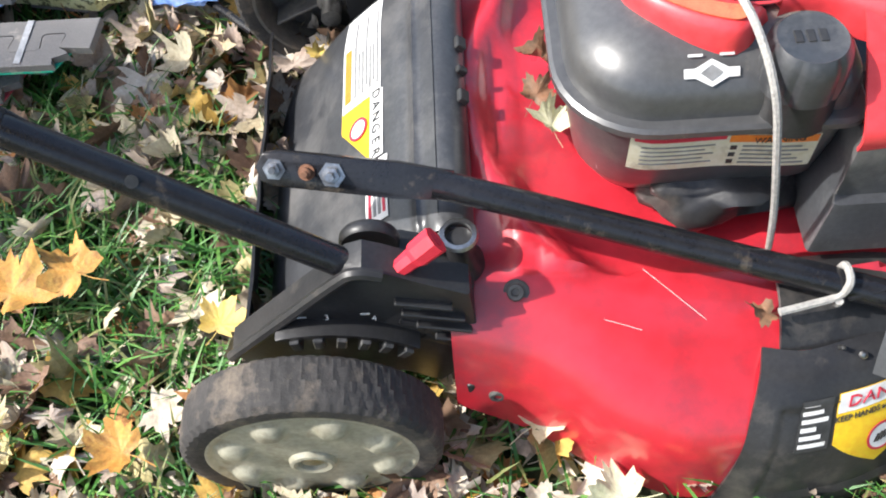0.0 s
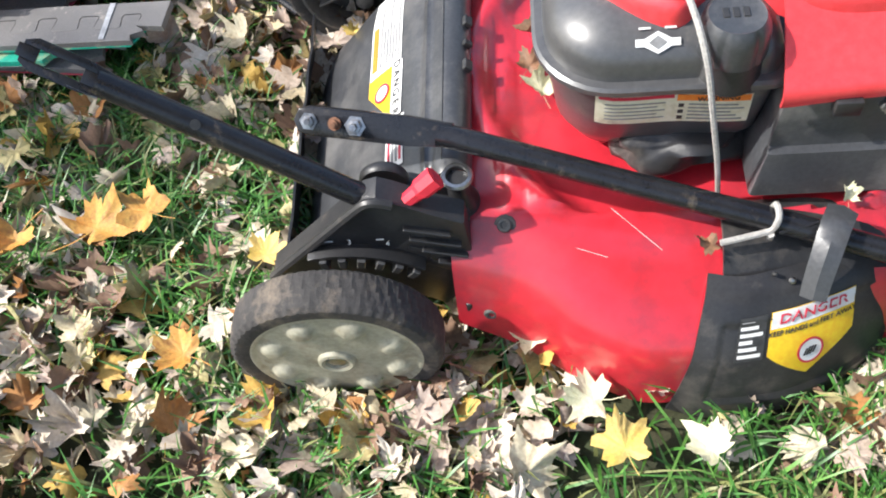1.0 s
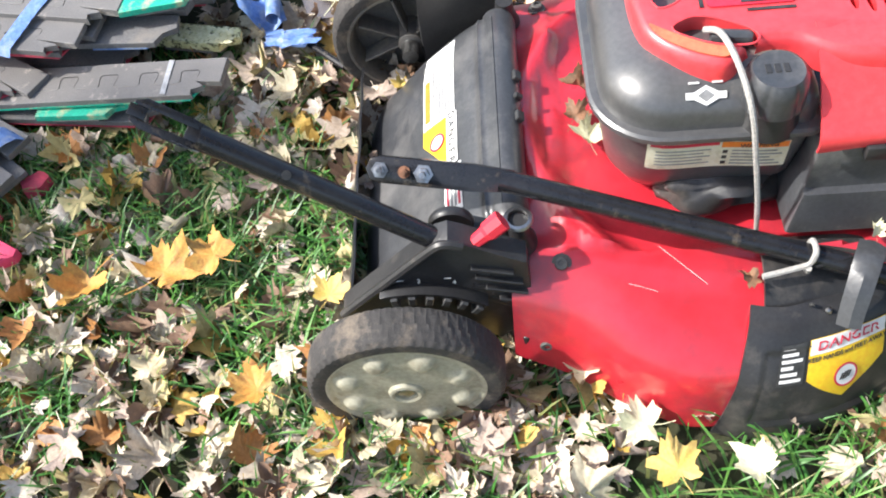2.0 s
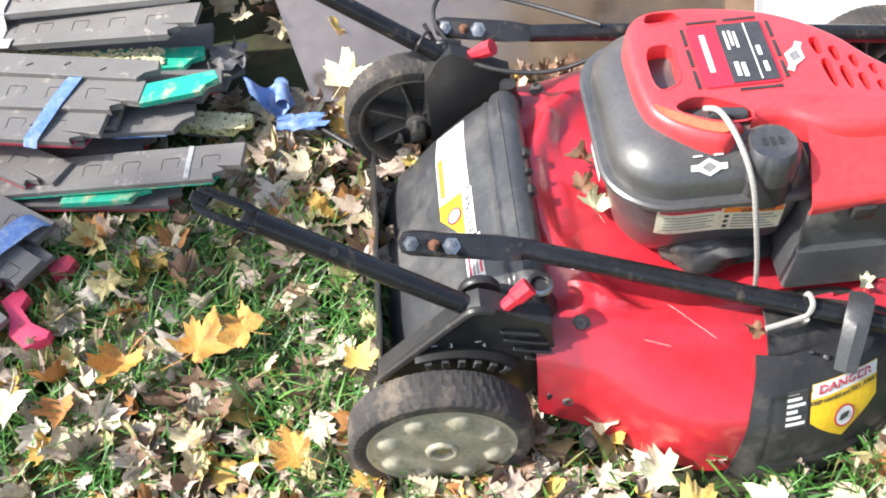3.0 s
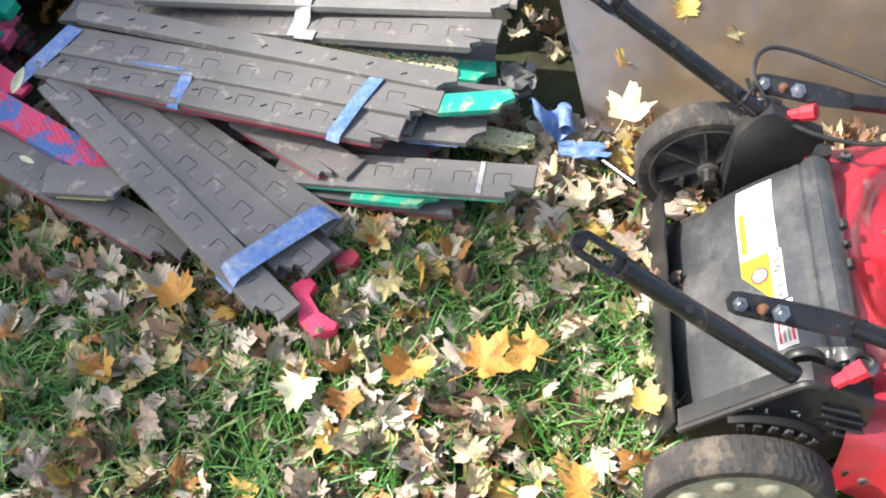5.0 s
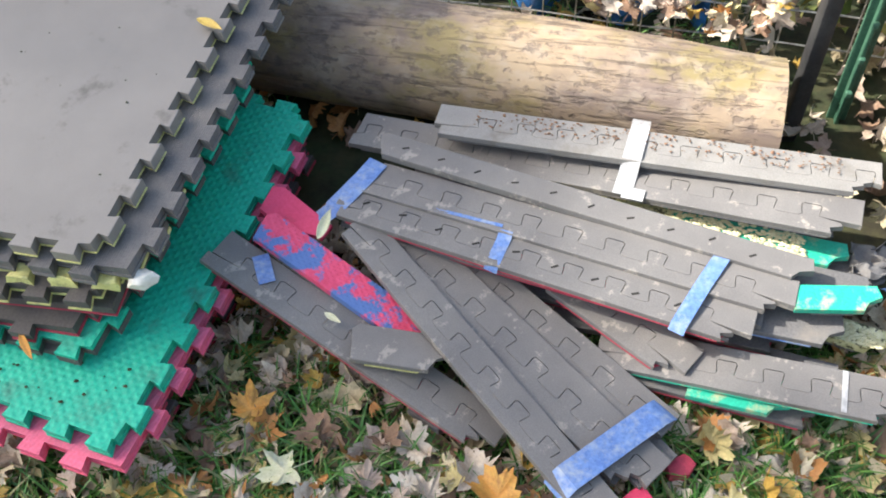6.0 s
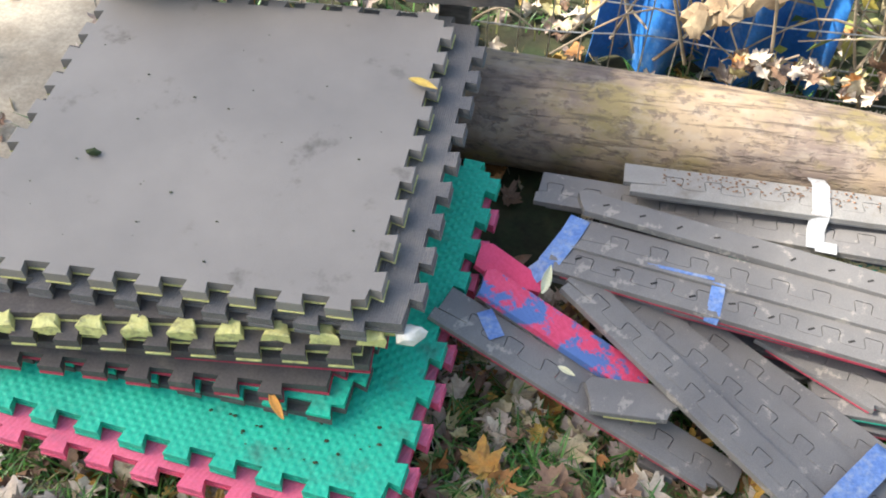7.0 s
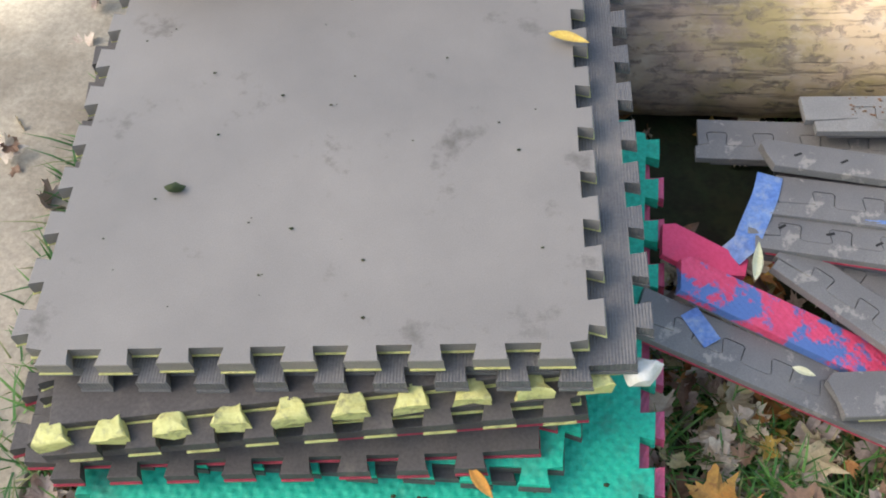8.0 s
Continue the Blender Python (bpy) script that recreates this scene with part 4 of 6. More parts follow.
b = sheet(lambda u, v: (-0.435 + 0.075 * u + 0.012 * v, 1.235 - 0.02 * u - 0.036 * v - 0.008 * math.sin(5 * u), 0.052 + 0.02 * math.sin(3.2 * v + 2.5 * u) + 0.012 * math.sin(7 * u + 1) - 0.015 * u), 16, 10, 0.0008)
sheet(lambda u, v: (-0.372 + 0.012 * math.cos(5.2 * v) + 0.004 * u, 1.232 - 0.055 * u, 0.05 + 0.012 * math.sin(5.2 * v)), 5, 14, 0.0008, b)
part("tape_wad", b, M_BLUETAPE, None, "folded and curled blue painter's tape at the pile's end", 50, category="tape")
crumple((-0.34, 1.145, 0.035), (0.085, 0.034, 0.006), 5, M_BLUETAPE, "tape_wad", "flattened blue painter's tape on the leaves", "tape")
crumple((-0.455, 1.26, 0.085), (0.06, 0.06, 0.02), 8, D, "foam_scrap", "bent dark foam scrap at the pile's end", "foam scrap")
crumple((-0.86, 1.282, 0.116), (0.2, 0.035, 0.006), 6, M_MOSSY, "foam_crumbs", "yellow foam crumbs on the teal strip", "foam scrap")

part("metal_rod", tube([(-0.318, 1.15, 0.022), (-0.25, 1.078, 0.03)], 0.006, 10), M_TUBE, None, "short shiny black metal rod lying in leaves by the wheel", category="rod")

# pink dovetail scrap and a red one on the grass
o = [(-0.79, 0.835), (-0.765, 0.862), (-0.747, 0.842), (-0.758, 0.822), (-0.735, 0.79), (-0.703, 0.775), (-0.705, 0.762), (-0.737, 0.748), (-0.765, 0.775), (-0.768, 0.81)]
part("foam_scrap", slab(o, 0.012, 0.03, bevel=0.002), M_HOTPINK, None, "hot pink dovetail foam scrap on the grass", category="foam scrap")
part("foam_scrap", slab([(-0.735, 0.905), (-0.705, 0.925), (-0.69, 0.91), (-0.7, 0.89), (-0.725, 0.885)], 0.0, 0.02, bevel=0.002), M_REDFOAM, None, "dark red foam scrap under the pile", category="foam scrap")

# ---- log, fence and what lies behind ----
def log_fn(u, v):
    a = 2 * math.pi * v
    x = -1.95 + 1.35 * u
    yc = 1.665 - 0.115 * u
    r = 0.114 - 0.008 * u + 0.006 * noise.noise((x * 3, math.cos(a), math.sin(a))) + 0.0025 * noise.noise((x * 14, 3 * math.cos(a), 3 * math.sin(a)))
    return (x + 0.004 * noise.noise((a, 2, 1)), yc + r * math.cos(a), 0.088 + r * math.sin(a))


b = sheet(log_fn, 90, 40)
bmesh.ops.remove_doubles(b, verts=b.verts, dist=0.0005)
for loop_x in (-1.95, -0.6):
    ring = [e for e in b.edges if e.is_boundary and abs(e.verts[0].co.x - loop_x) < 0.05]
    bmesh.ops.contextual_create(b, geom=ring)
part("log", b, M_LOG, None, "barkless weathered log lying along the fence", 50, category="log")
b = sheet(lambda u, v: (-2.14 + 0.75 * u, 1.56 + 0.02 * u + 0.12 * v + 0.012 * noise.noise((u * 9, v * 3, 5)), 0.315 + 0.03 * u + 0.012 * noise.noise((u * 16, v * 5, 2))), 40, 8, 0.05)
part("timber", b, M_TIMBER, None, "dark rotten plank behind the mat stack", category="plank")
for x, y in ((-2.05, 1.68), (-1.5, 1.69)):
    part("timber_post", box((x, y, 0.12), (0.06, 0.06, 0.36), 0.006), M_TIMBER, None, "dark stub post under the rotten plank", category="post", group="plank stubs")

fence = thing("wire_fence", (-1.0, 1.83, -0.02), label="sagging welded wire garden fence", category="fence")
for i in range(9):
    z = 0.03 + 0.085 * i
    part("horizontal_wire", tube([(-2.3 + 0.2 * k, 1.85 + 0.012 * noise.noise((k * 0.7, i, 2)) - 0.06 * max(0, k * 0.2 - 1.2), z + 0.02 * noise.noise((k * 0.5, i * 0.7, 5))) for k in range(12)], 0.0019, 5, smooth=3), M_WIRE, fence)
for k in range(34):
    x = -2.3 + 0.066 * k
    y = 1.85 - 0.06 * max(0, (x + 2.3) - 1.2)
    part("vertical_wire", tube([(x + 0.02 * noise.noise((k, 1, 1)), y, 0.0), (x + 0.015 * noise.noise((k, 2, 1)), y + 0.01 * noise.noise((k, 3, 3)), 0.35), (x, y, 0.72)], 0.0017, 5, smooth=3), M_WIRE, fence)


def tarp_fn(u, v):
    x = -1.22 + 0.5 * u
    return (x + 0.02 * noise.noise((u * 4, v * 2, 3)), 1.93 + 0.045 * math.sin(u * 17 + 2 * noise.noise((u * 2, v * 2, 1))) + 0.03 * noise.noise((u * 5, v * 3, 8)), -0.02 + 0.75 * v)


part("tarp", sheet(tarp_fn, 60, 24, 0.002), M_TARP, None, "crumpled blue plastic tarp behind the fence", 60, category="tarp")
part("plank_board", sheet(lambda u, v: (-1.05 + 0.17 * u, 1.735 + 0.07 * v + 0.05 * u, 0.212 + 0.07 * u + 0.02 * noise.noise((u * 6, v * 6, 4)) + 0.01 * noise.noise((u * 25, v * 25, 4))), 24, 12, 0.02), M_BARK, None, "curled slab of pale bark behind the log", category="bark")
sticks = thing("dry_sticks", (-1.2, 1.8, 0), label="tangle of pale dry sticks and vines on the fence", category="sticks")
r5 = np.random.default_rng(5)
for k in range(26):
    x, y = r5.uniform(-1.5, -0.5), r5.uniform(1.76, 1.95)
    a = r5.uniform(0, 6.28)
    L = r5.uniform(0.15, 0.5)
    p = [(x, y, r5.uniform(0.0, 0.2)), (x + 0.5 * L * math.cos(a), y + 0.05 * math.sin(a), r5.uniform(0.15, 0.4)), (x + L * math.cos(a), y + r5.uniform(-0.05, 0.05), r5.uniform(0.1, 0.5))]
    part("stick", tube(p, [0.004 * r5.uniform(0.4, 1.2), 0.0018], 6, smooth=4), M_STICK, sticks)
v, f = scatter(70, (-0.95, -0.6, 1.69, 1.8), lambda x, y, r: True, 61, (0.015, 0.036), (0.0, 0.03), lambda x, y: 0.15 + 0.05 * noise.noise((x * 9, y * 9, 2)) - 0.6 * max(0, y - 1.74), 0.7)
tagged(new("fallen_leaves", raw_mesh("fallen_leaves", v, f, M_LEAF)), "sunlit dry leaves caught between log and fence", "leaves", kind="stuff")

part("fence_post", box((-0.545, 1.665, 0.4), (0.03, 0.03, 0.9), 0.004, pose(0, 0, 0, -4, 2, 12)), M_POSTBLACK, None, "black metal fence post behind the log", category="post")
post = thing("fence_post", (-0.46, 1.7, -0.05), label="green steel stake with small lugs", category="post")
part("stake", box((-0.46, 1.7, 0.4), (0.035, 0.008, 0.95), 0.002), M_POSTGREEN, post)
part("rib", box((-0.46, 1.69, 0.4), (0.008, 0.018, 0.95), 0.002), M_POSTGREEN, post)
for k in range(10):
    part("lug", box((-0.46, 1.678, 0.05 + 0.08 * k), (0.012, 0.01, 0.012), 0.002, seg=1), M_POSTGREEN, post)


def clump(count, c, s, size, seed):
    r = np.random.default_rng(seed)
    verts, faces = [], []
    for _ in range(count):
        p = Vector(c) + Vector(r.normal(0, 0.45, 3) * np.array(s))
        m = pose(*p, *r.uniform(-80, 80, 2), r.uniform(0, 360))
        L = size * r.uniform(0.6, 1.3)
        b0 = len(verts)
        for q in ((0, 0, 0), (0.28 * L, 0.45 * L, 0.06 * L), (0, L, -0.1 * L), (-0.28 * L, 0.45 * L, 0.06 * L)):
            verts.append(tuple(m @ Vector(q)))
        faces.append((b0, b0 + 1, b0 + 2, b0 + 3))
    return verts, faces


shrub = thing("shrub", (-0.5, 2.1, -0.03), label="sparse yellow-green shrub growing behind the fence", category="shrub")
for k in range(9):
    part("stem", tube([(-0.55 + 0.05 * k, 2.05 + 0.03 * (k % 3), -0.03), (-0.6 + 0.07 * k, 2.1, 0.3), (-0.7 + 0.1 * k, 2.08 + 0.04 * (k % 2), 0.75)], [0.006, 0.002], 6, smooth=4), M_STICK, shrub)
v, f = clump(900, (-0.42, 2.02, 0.3), (0.55, 0.25, 0.5), 0.05, 8)
ob = new("foliage", raw_mesh("foliage", [tuple(Vector(q) - Vector((-0.5, 2.1, -0.03))) for q in v], f, M_SHRUB))
ob.parent = shrub

# brown acrylic sheet leaning back behind the mower
LEAN = 36.0
PAN0 = Vector((-0.325, 1.235, -0.01))


def on_panel(u, v, lift=0.0):
    """A place on the sheet: u along its lower edge, v up its slope."""
    c, s = math.cos(radians(LEAN)), math.sin(radians(LEAN))
    return PAN0 + Vector((u - 0.27 * v, v * c - lift * s, v * s + lift * c))


panel = thing("acrylic_sheet", tuple(PAN0), label="glossy brown acrylic sheet leaning back behind the mower", category="sheet")
b = sheet(lambda u, v: on_panel(1.5 * u, 0.95 * v, 0.004 * noise.noise((u * 3, v * 2, 1))), 20, 12, 0.005)
part("pane", b, M_PANEL, panel)
for u in (0.25, 1.2):
    e = on_panel(u, 0.85, -0.012)
    part("prop", tube([e, (e.x, e.y + 0.12, -0.04)], 0.015, 8), M_STICK, panel, "wooden prop behind the sheet")
for i, (u, w_, s, a, m) in enumerate([(0.09, 0.13, 0.03, 100, M_LEAF_YELLOW), (0.22, 0.22, 0.035, 10, M_LEAF_YELLOW), (0.3, 0.18, 0.025, 60, M_LEAF), (0.12, 0.3, 0.015, 0, M_LEAF_CREAM), (0.65, 0.2, 0.03, 0, M_LEAF_CREAM)]):
    p = on_panel(u, w_, 0.008)
    one_leaf("maple_leaf", p.x, p.y, p.z, s, a, m, "dry leaf stuck on the acrylic sheet", 70 + i, 0.5, (LEAN, 0))

# maples that overhang the place: one mirrored in the sheet, one unseen and added only to shade the mats
def maple(foot, top, reach, limbs, seed, leaves, leaf, low, lab):
    r8 = np.random.default_rng(seed)
    F, T = Vector(foot), Vector(top)
    tree = thing("maple_tree", foot, label=lab, category="tree", group="yard maples")
    part("trunk", tube([F, F.lerp(T, 0.3) + Vector((0.06, 0.04, 0)), F.lerp(T, 0.65) + Vector((-0.05, 0.05, 0)), T], [0.3, 0.24, 0.18, 0.07], 14), M_TRUNK, tree)
    tv, tf = [], []
    for k in range(limbs):
        a = 2.4 * k + r8.uniform(-0.4, 0.4)
        base = F.lerp(T, low + (0.95 - low) * k / limbs)
        R = reach * r8.uniform(0.55, 1.0)
        tip = base + Vector((math.cos(a) * R, math.sin(a) * R, R * r8.uniform(0.25, 0.6)))
        part("limb", tube([base, base.lerp(tip, 0.5) + Vector((0, 0, 0.12 * R)), tip], [0.075, 0.045, 0.015], 8), M_TRUNK, tree)
        for q in (0.45, 0.7, 0.9, 1.05):
            v, f = clump(leaves, base.lerp(tip, q) + Vector(r8.normal(0, 0.12 * reach, 3)), (0.3 * reach, 0.3 * reach, 0.22 * reach), leaf, 100 + 7 * k + int(q * 20))
            n0 = len(tv)
            tv += v
            tf += [tuple(i + n0 for i in q4) for q4 in f]
    ob = new("crown", raw_mesh("crown", [tuple(Vector(q) - F) for q in tv], tf, M_CROWN))
    ob.parent = tree
    return tree


maple((2.9, -2.9, -0.05), (2.2, -1.7, 6.6), 3.0, 13, 8, 150, 0.15, 0.45, "large autumn maple with yellow foliage overhanging the yard")


def added_shade_maple(spots, far, seed):
    """A made-up young maple out of view, its leafy boughs put between the sun and the given spots (x, y, radius) of the
    yard.
    """
    r = np.random.default_rng(seed)
    tips = [(Vector((x, y, 0.15)) + SUN_DIR * (far + r.uniform(-0.5, 0.5)), q) for x, y, q in spots]
    F = Vector((tips[0][0].x - 0.5, tips[0][0].y - 0.4, -0.05))
    T = Vector((F.x + 0.35, F.y + 0.3, tips[0][0].z + 0.6))
    tree = thing("maple_tree", tuple(F), label="unseen young autumn maple, added so its crown shades the foam mats", category="tree", group="yard maples")
    part("trunk", tube([F, F.lerp(T, 0.3) + Vector((0.06, 0.04, 0)), F.lerp(T, 0.65) + Vector((-0.05, 0.05, 0)), T], [0.16, 0.13, 0.09, 0.03], 14), M_TRUNK, tree)
    tv, tf = [], []
    for k, (tip, q) in enumerate(tips):
        base = F.lerp(T, 0.72 + 0.2 * (k % 4) / 4)
        part("limb", tube([base, base.lerp(tip, 0.5) + Vector((0, 0, 0.1)), tip], [0.035, 0.02, 0.006], 8), M_TRUNK, tree)
        a = SUN_DIR.cross(Vector((0, 0, 1))).normalized()
        b = SUN_DIR.cross(a)
        for _ in range(int(1300 * q * q / 0.38)):
            d, w = q * math.sqrt(r.random()), r.uniform(0, 6.283)
            d *= 1 + 0.35 * noise.noise((2 * math.cos(w), 2 * math.sin(w), k))
            p = tip + a * (d * math.cos(w)) + b * (d * math.sin(w) * 0.75) + SUN_DIR * r.normal(0, 0.22)
            if noise.noise(p * 2.4) > 0.27:
                continue
            m = pose(*p, *r.uniform(-60, 60, 2), r.uniform(0, 360))
            L = 0.12 * r.uniform(0.6, 1.3)
            n0 = len(tv)
            tv += [tuple(m @ Vector(c) - F) for c in ((0, 0, 0), (0.36 * L, 0.45 * L, 0.06 * L), (0, L, -0.1 * L), (-0.36 * L, 0.45 * L, 0.06 * L))]
            tf.append((n0, n0 + 1, n0 + 2, n0 + 3))
    ob = new("crown", raw_mesh("crown", tv, tf, M_CROWN))
    ob.parent = tree
    return tree


# Added shade blocker: spots chosen where mats, pile and grass should be darker.
added_shade_maple([(-1.75, 1.1, 0.6), (-1.28, 1.02, 0.34), (-0.98, 0.92, 0.15), (-1.2, 0.74, 0.22), (-2.35, 1.35, 0.55), (-1.75, 1.62, 0.36), (-1.36, 1.5, 0.22), (-1.12, 1.36, 0.16), (-0.62, 0.93, 0.13)], 9.0, 18)

# crumbs of dirt on the mats and strips
def crumbs(name, label, count, area, zf, seed, size=(0.001, 0.0035), material=M_SOIL, side=None):
    r = np.random.default_rng(seed)
    vs, fs = [], []
    for _ in range(count):
        x, y, q = r.uniform(area[0], area[1]), r.uniform(area[2], area[3]), r.uniform(*size)
        n0 = len(vs)
        y += side(x) if side else 0
        z = zf(x, y)
        for k in range(5):
            a = 1.257 * k + r.uniform(-0.4, 0.4)
            vs.append((x + q * 1.5 * math.cos(a), y + q * math.sin(a), z))
        vs.append((x, y, z + q * 0.9))
        fs += [(n0 + k, n0 + (k + 1) % 5, n0 + 5) for k in range(5)]
    return tagged(new(name, raw_mesh(name, vs, fs, material, False)), label, "crumbs", kind="stuff")


crumbs("dirt_crumbs", "specks of dirt and bark on the top mat", 30, (-2.1, -1.55, 0.96, 1.52), lambda x, y: 0.313 + 0.033 * (y - 0.93) + 0.08 * (x + 1.52), 71, (0.0006, 0.0022))
crumbs("dirt_crumbs", "soil crumbs and dead grass on the sunlit strip", 260, (-1.1, -0.52, -0.006, 0.03), lambda x, y: 0.1636 + 0.0411 * (x + 1.167), 72, (0.0007, 0.0024), M_LEAF_BROWN, lambda x: 1.387 - 0.0567 * (x + 1.167))
crumbs("dirt_crumbs", "soil crumbs on the teal mat", 26, (-1.75, -1.5, 0.78, 0.86), lambda x, y: 0.119 + 0.068 * (y - 0.728), 73, (0.001, 0.003))
crumbs("foam_crumbs", "pale yellow foam crumbs on the teal strip", 700, (-0.95, -0.56, -0.021, 0.021), lambda x, y: 0.1145, 74, (0.0016, 0.0042), M_CRUMB, lambda x: 1.289 - 0.083 * (x + 0.95))
crumbs("foam_crumbs", "pale yellow crumbs on a crumbling foam offcut", 330, (-0.555, -0.43, -0.017, 0.017), lambda x, y: 0.0475, 75, (0.0016, 0.004), M_CRUMB, lambda x: 1.176 - 0.2 * (x + 0.57))
b = sheet(lambda u, v: (0.44 + 0.42 * u, 1.18 + 0.3 * v + 0.02 * noise.noise((u * 4, v * 4, 3)), 0.06 + 0.2 * v + 0.03 * noise.noise((u * 5, v * 5, 9))), 16, 12, 0.002)
part("paper_sheet", b, M_WHITE, None, "crumpled white paper sheet behind the mower", 60, category="paper")

# ---- lawn mower ----
YC = 0.825
mower = thing("lawn_mower", (0.2, YC, -0.03), label="red push lawn mower with black engine parked on leafy grass", category="lawn mower")

# deck: cross-sections along x, given as near half; the far half mirrors it
DECK = [  # x, foot y, foot z, mid y, mid z, shoulder y, shoulder z, top y, top z
    (-0.015, 0.563, 0.035, 0.572, 0.09, 0.598, 0.150, 0.640, 0.162),
    (0.05, 0.540, 0.022, 0.552, 0.09, 0.592, 0.150, 0.645, 0.164),
    (0.12, 0.500, 0.008, 0.513, 0.08, 0.568, 0.142, 0.645, 0.160),
    (0.20, 0.474, -0.004, 0.492, 0.07, 0.556, 0.130, 0.640, 0.152),
    (0.30, 0.480, -0.004, 0.498, 0.07, 0.560, 0.126, 0.645, 0.150),
    (0.42, 0.530, 0.0, 0.545, 0.07, 0.590, 0.126, 0.650, 0.150),
    (0.55, 0.560, 0.01, 0.575, 0.07, 0.610, 0.130, 0.660, 0.150),
    (0.66, 0.600, 0.02, 0.615, 0.07, 0.650, 0.120, 0.690, 0.140)]


def deck_fn(u, v):
    x = -0.015 + 0.675 * u
    fy, fz, my, mz, sy, sz, ty, tz = lerp_table(x, DECK)
    far = v > 0.5
    w = 2 * (1 - v) if far else 2 * v
    prof = [(0, fy, fz), (0.22, my, mz), (0.36, 0.5 * (my + sy) - 0.006, 0.55 * sz + 0.45 * mz), (0.48, sy, sz), (0.56, sy + 0.022, sz + 0.010), (0.72, ty, tz), (1.0, YC, tz + 0.012)]
    y, z = lerp_table(w, prof)
    # pan round the engine: a shallow dished ring with a raised lip
    d = math.hypot((x - 0.26), (y - YC) * 0.95)
    if y > 0.63:
        z += 0.014 * math.exp(-((d - 0.245) / 0.014) ** 2) - 0.016 / (1 + math.exp((d - 0.235) / 0.008))
        z += 0.006 * math.exp(-((x - 0.05) / 0.008) ** 2)
    if far:
        y = 2 * YC - y
        if x > 0.05:
            y = min(y, 1.10)
    z -= 0.05 * max(0, (u - 0.93) / 0.07) ** 2
    return (x, y, z)


deck = part("deck", sheet(deck_fn, 80, 110, 0.003), M_RED, mower, "scuffed glossy red steel deck", 60)


def bolt(c, axis, r=0.009, parent=mower, name="bolt", material=None):
    q = Vector(axis).normalized().to_track_quat("Z", "Y").to_matrix().to_4x4()
    m = Matrix.Translation(c) @ q
    b = lathe([(0, -0.004), (r * 1.5, -0.004), (r * 1.5, 0.001), (r * 1.4, 0.002), (r, 0.002), (r, 0.007), (r * 0.85, 0.0085), (r * 0.5, 0.0085), (r * 0.45, 0.006), (0, 0.006)], 6 if material is None else 12, m)
    return part(name, b, material or M_STEEL, parent, smooth=25)


bolt((0.044, 0.613, 0.158), (-0.1, -0.5, 0.9), 0.008, deck, material=M_RIM_GREY)
bolt((0.023, 0.563, 0.064), (0, -1, 0.15), 0.008, deck, material=M_RIM_GREY)
bolt((0.043, 1.03, 0.163), (0, 0.1, 1), 0.008, deck, material=M_RIM_GREY)
part("slot_plug", box((0.0, 0.567, 0.066), (0.009, 0.008, 0.02), 0.003), M_BLACK, deck)

# rear hinge barrel, trailing flap and shield
barrel = part("hinge_barrel", lathe([(0, -0.17), (0.02, -0.17), (0.023, -0.16), (0.023, 0.16), (0.02, 0.17), (0, 0.17)], 28, Matrix.Translation((-0.012, YC, 0.182)) @ pose(0, 0, 0, 90)), M_DUSTY, mower, "dusty black plastic hinge barrel")
for y in (0.805, 0.838, 0.873):
    part("slot", box((0.006, y, 0.1965), (0.011, 0.014 if y != 0.838 else 0.007, 0.012), 0.001, pose(0, 0, 0, 0, 40, 0), seg=1), M_INK_SHADE, barrel)
FLAP = [(0.0, -0.02, 0.205), (0.1, -0.034, 0.194), (0.25, -0.058, 0.178), (0.4, -0.085, 0.156), (0.6, -0.125, 0.118), (0.8, -0.168, 0.068), (0.93, -0.196, 0.036), (1.0, -0.208, 0.012)]


def flap_fn(u, v):
    x, z = lerp_table(u, FLAP)
    half = 0.175 + 0.012 * u
    y = YC + half * (2 * v - 1)
    e = abs(2 * v - 1)
    z -= 0.02 * max(0, (e - 0.86) / 0.14) ** 2
    x += 0.035 * u * max(0, e - 0.6) ** 1.5 * 2
    z += 0.004 * math.exp(-((u - 0.14) / 0.02) ** 2)
    return (x, y, z)


flap = part("rear_flap", sheet(flap_fn, 50, 40, 0.004), M_DUSTY, mower, "dusty black plastic rear discharge flap", 60)
part("trail_shield", sheet(lambda u, v: (-0.215 - 0.02 * u + 0.006 * noise.noise((v * 5, u * 2, 1)), YC + 0.205 * (2 * v - 1), 0.075 - 0.085 * u), 8, 24, 0.003), M_BLACK, mower, "black rubber trailing shield", 60)


def on_surface(fn, u, v, lift):
    e = 0.004
    p = Vector(fn(u, v))
    n = (Vector(fn(u + e, v)) - p).cross(Vector(fn(u, v + e)) - p).normalized()
    if n.z < 0:
        n.negate()
    return p + n * lift


def sticker(fn, u0, u1, v0, v1, material, parent, lift, name="label", label="", nu=8, nv=8):
    return part(name, sheet(lambda a, b: on_surface(fn, u0 + (u1 - u0) * a, v0 + (v1 - v0) * b, lift), nu, nv, 0.0004), material, parent, label, 60)


# safety sticker down the flap: white print with an orange block, yellow panel and upright lettering
st = sticker(flap_fn, 0.34, 0.565, 0.56, 0.93, M_WHITE, flap, 0.001, "safety_label", "faded white, orange and yellow safety sticker")
sticker(flap_fn, 0.515, 0.55, 0.6, 0.8, M_ORANGE, st, 0.0018, "orange_block")
for k in range(7):
    sticker(flap_fn, 0.353 + 0.022 * k, 0.364 + 0.022 * k, 0.6 + 0.02 * (k % 2), 0.76 + 0.13 * (k % 3 == 0), M_GREYINK, st, 0.0018, "print_bar", nv=4, nu=2)


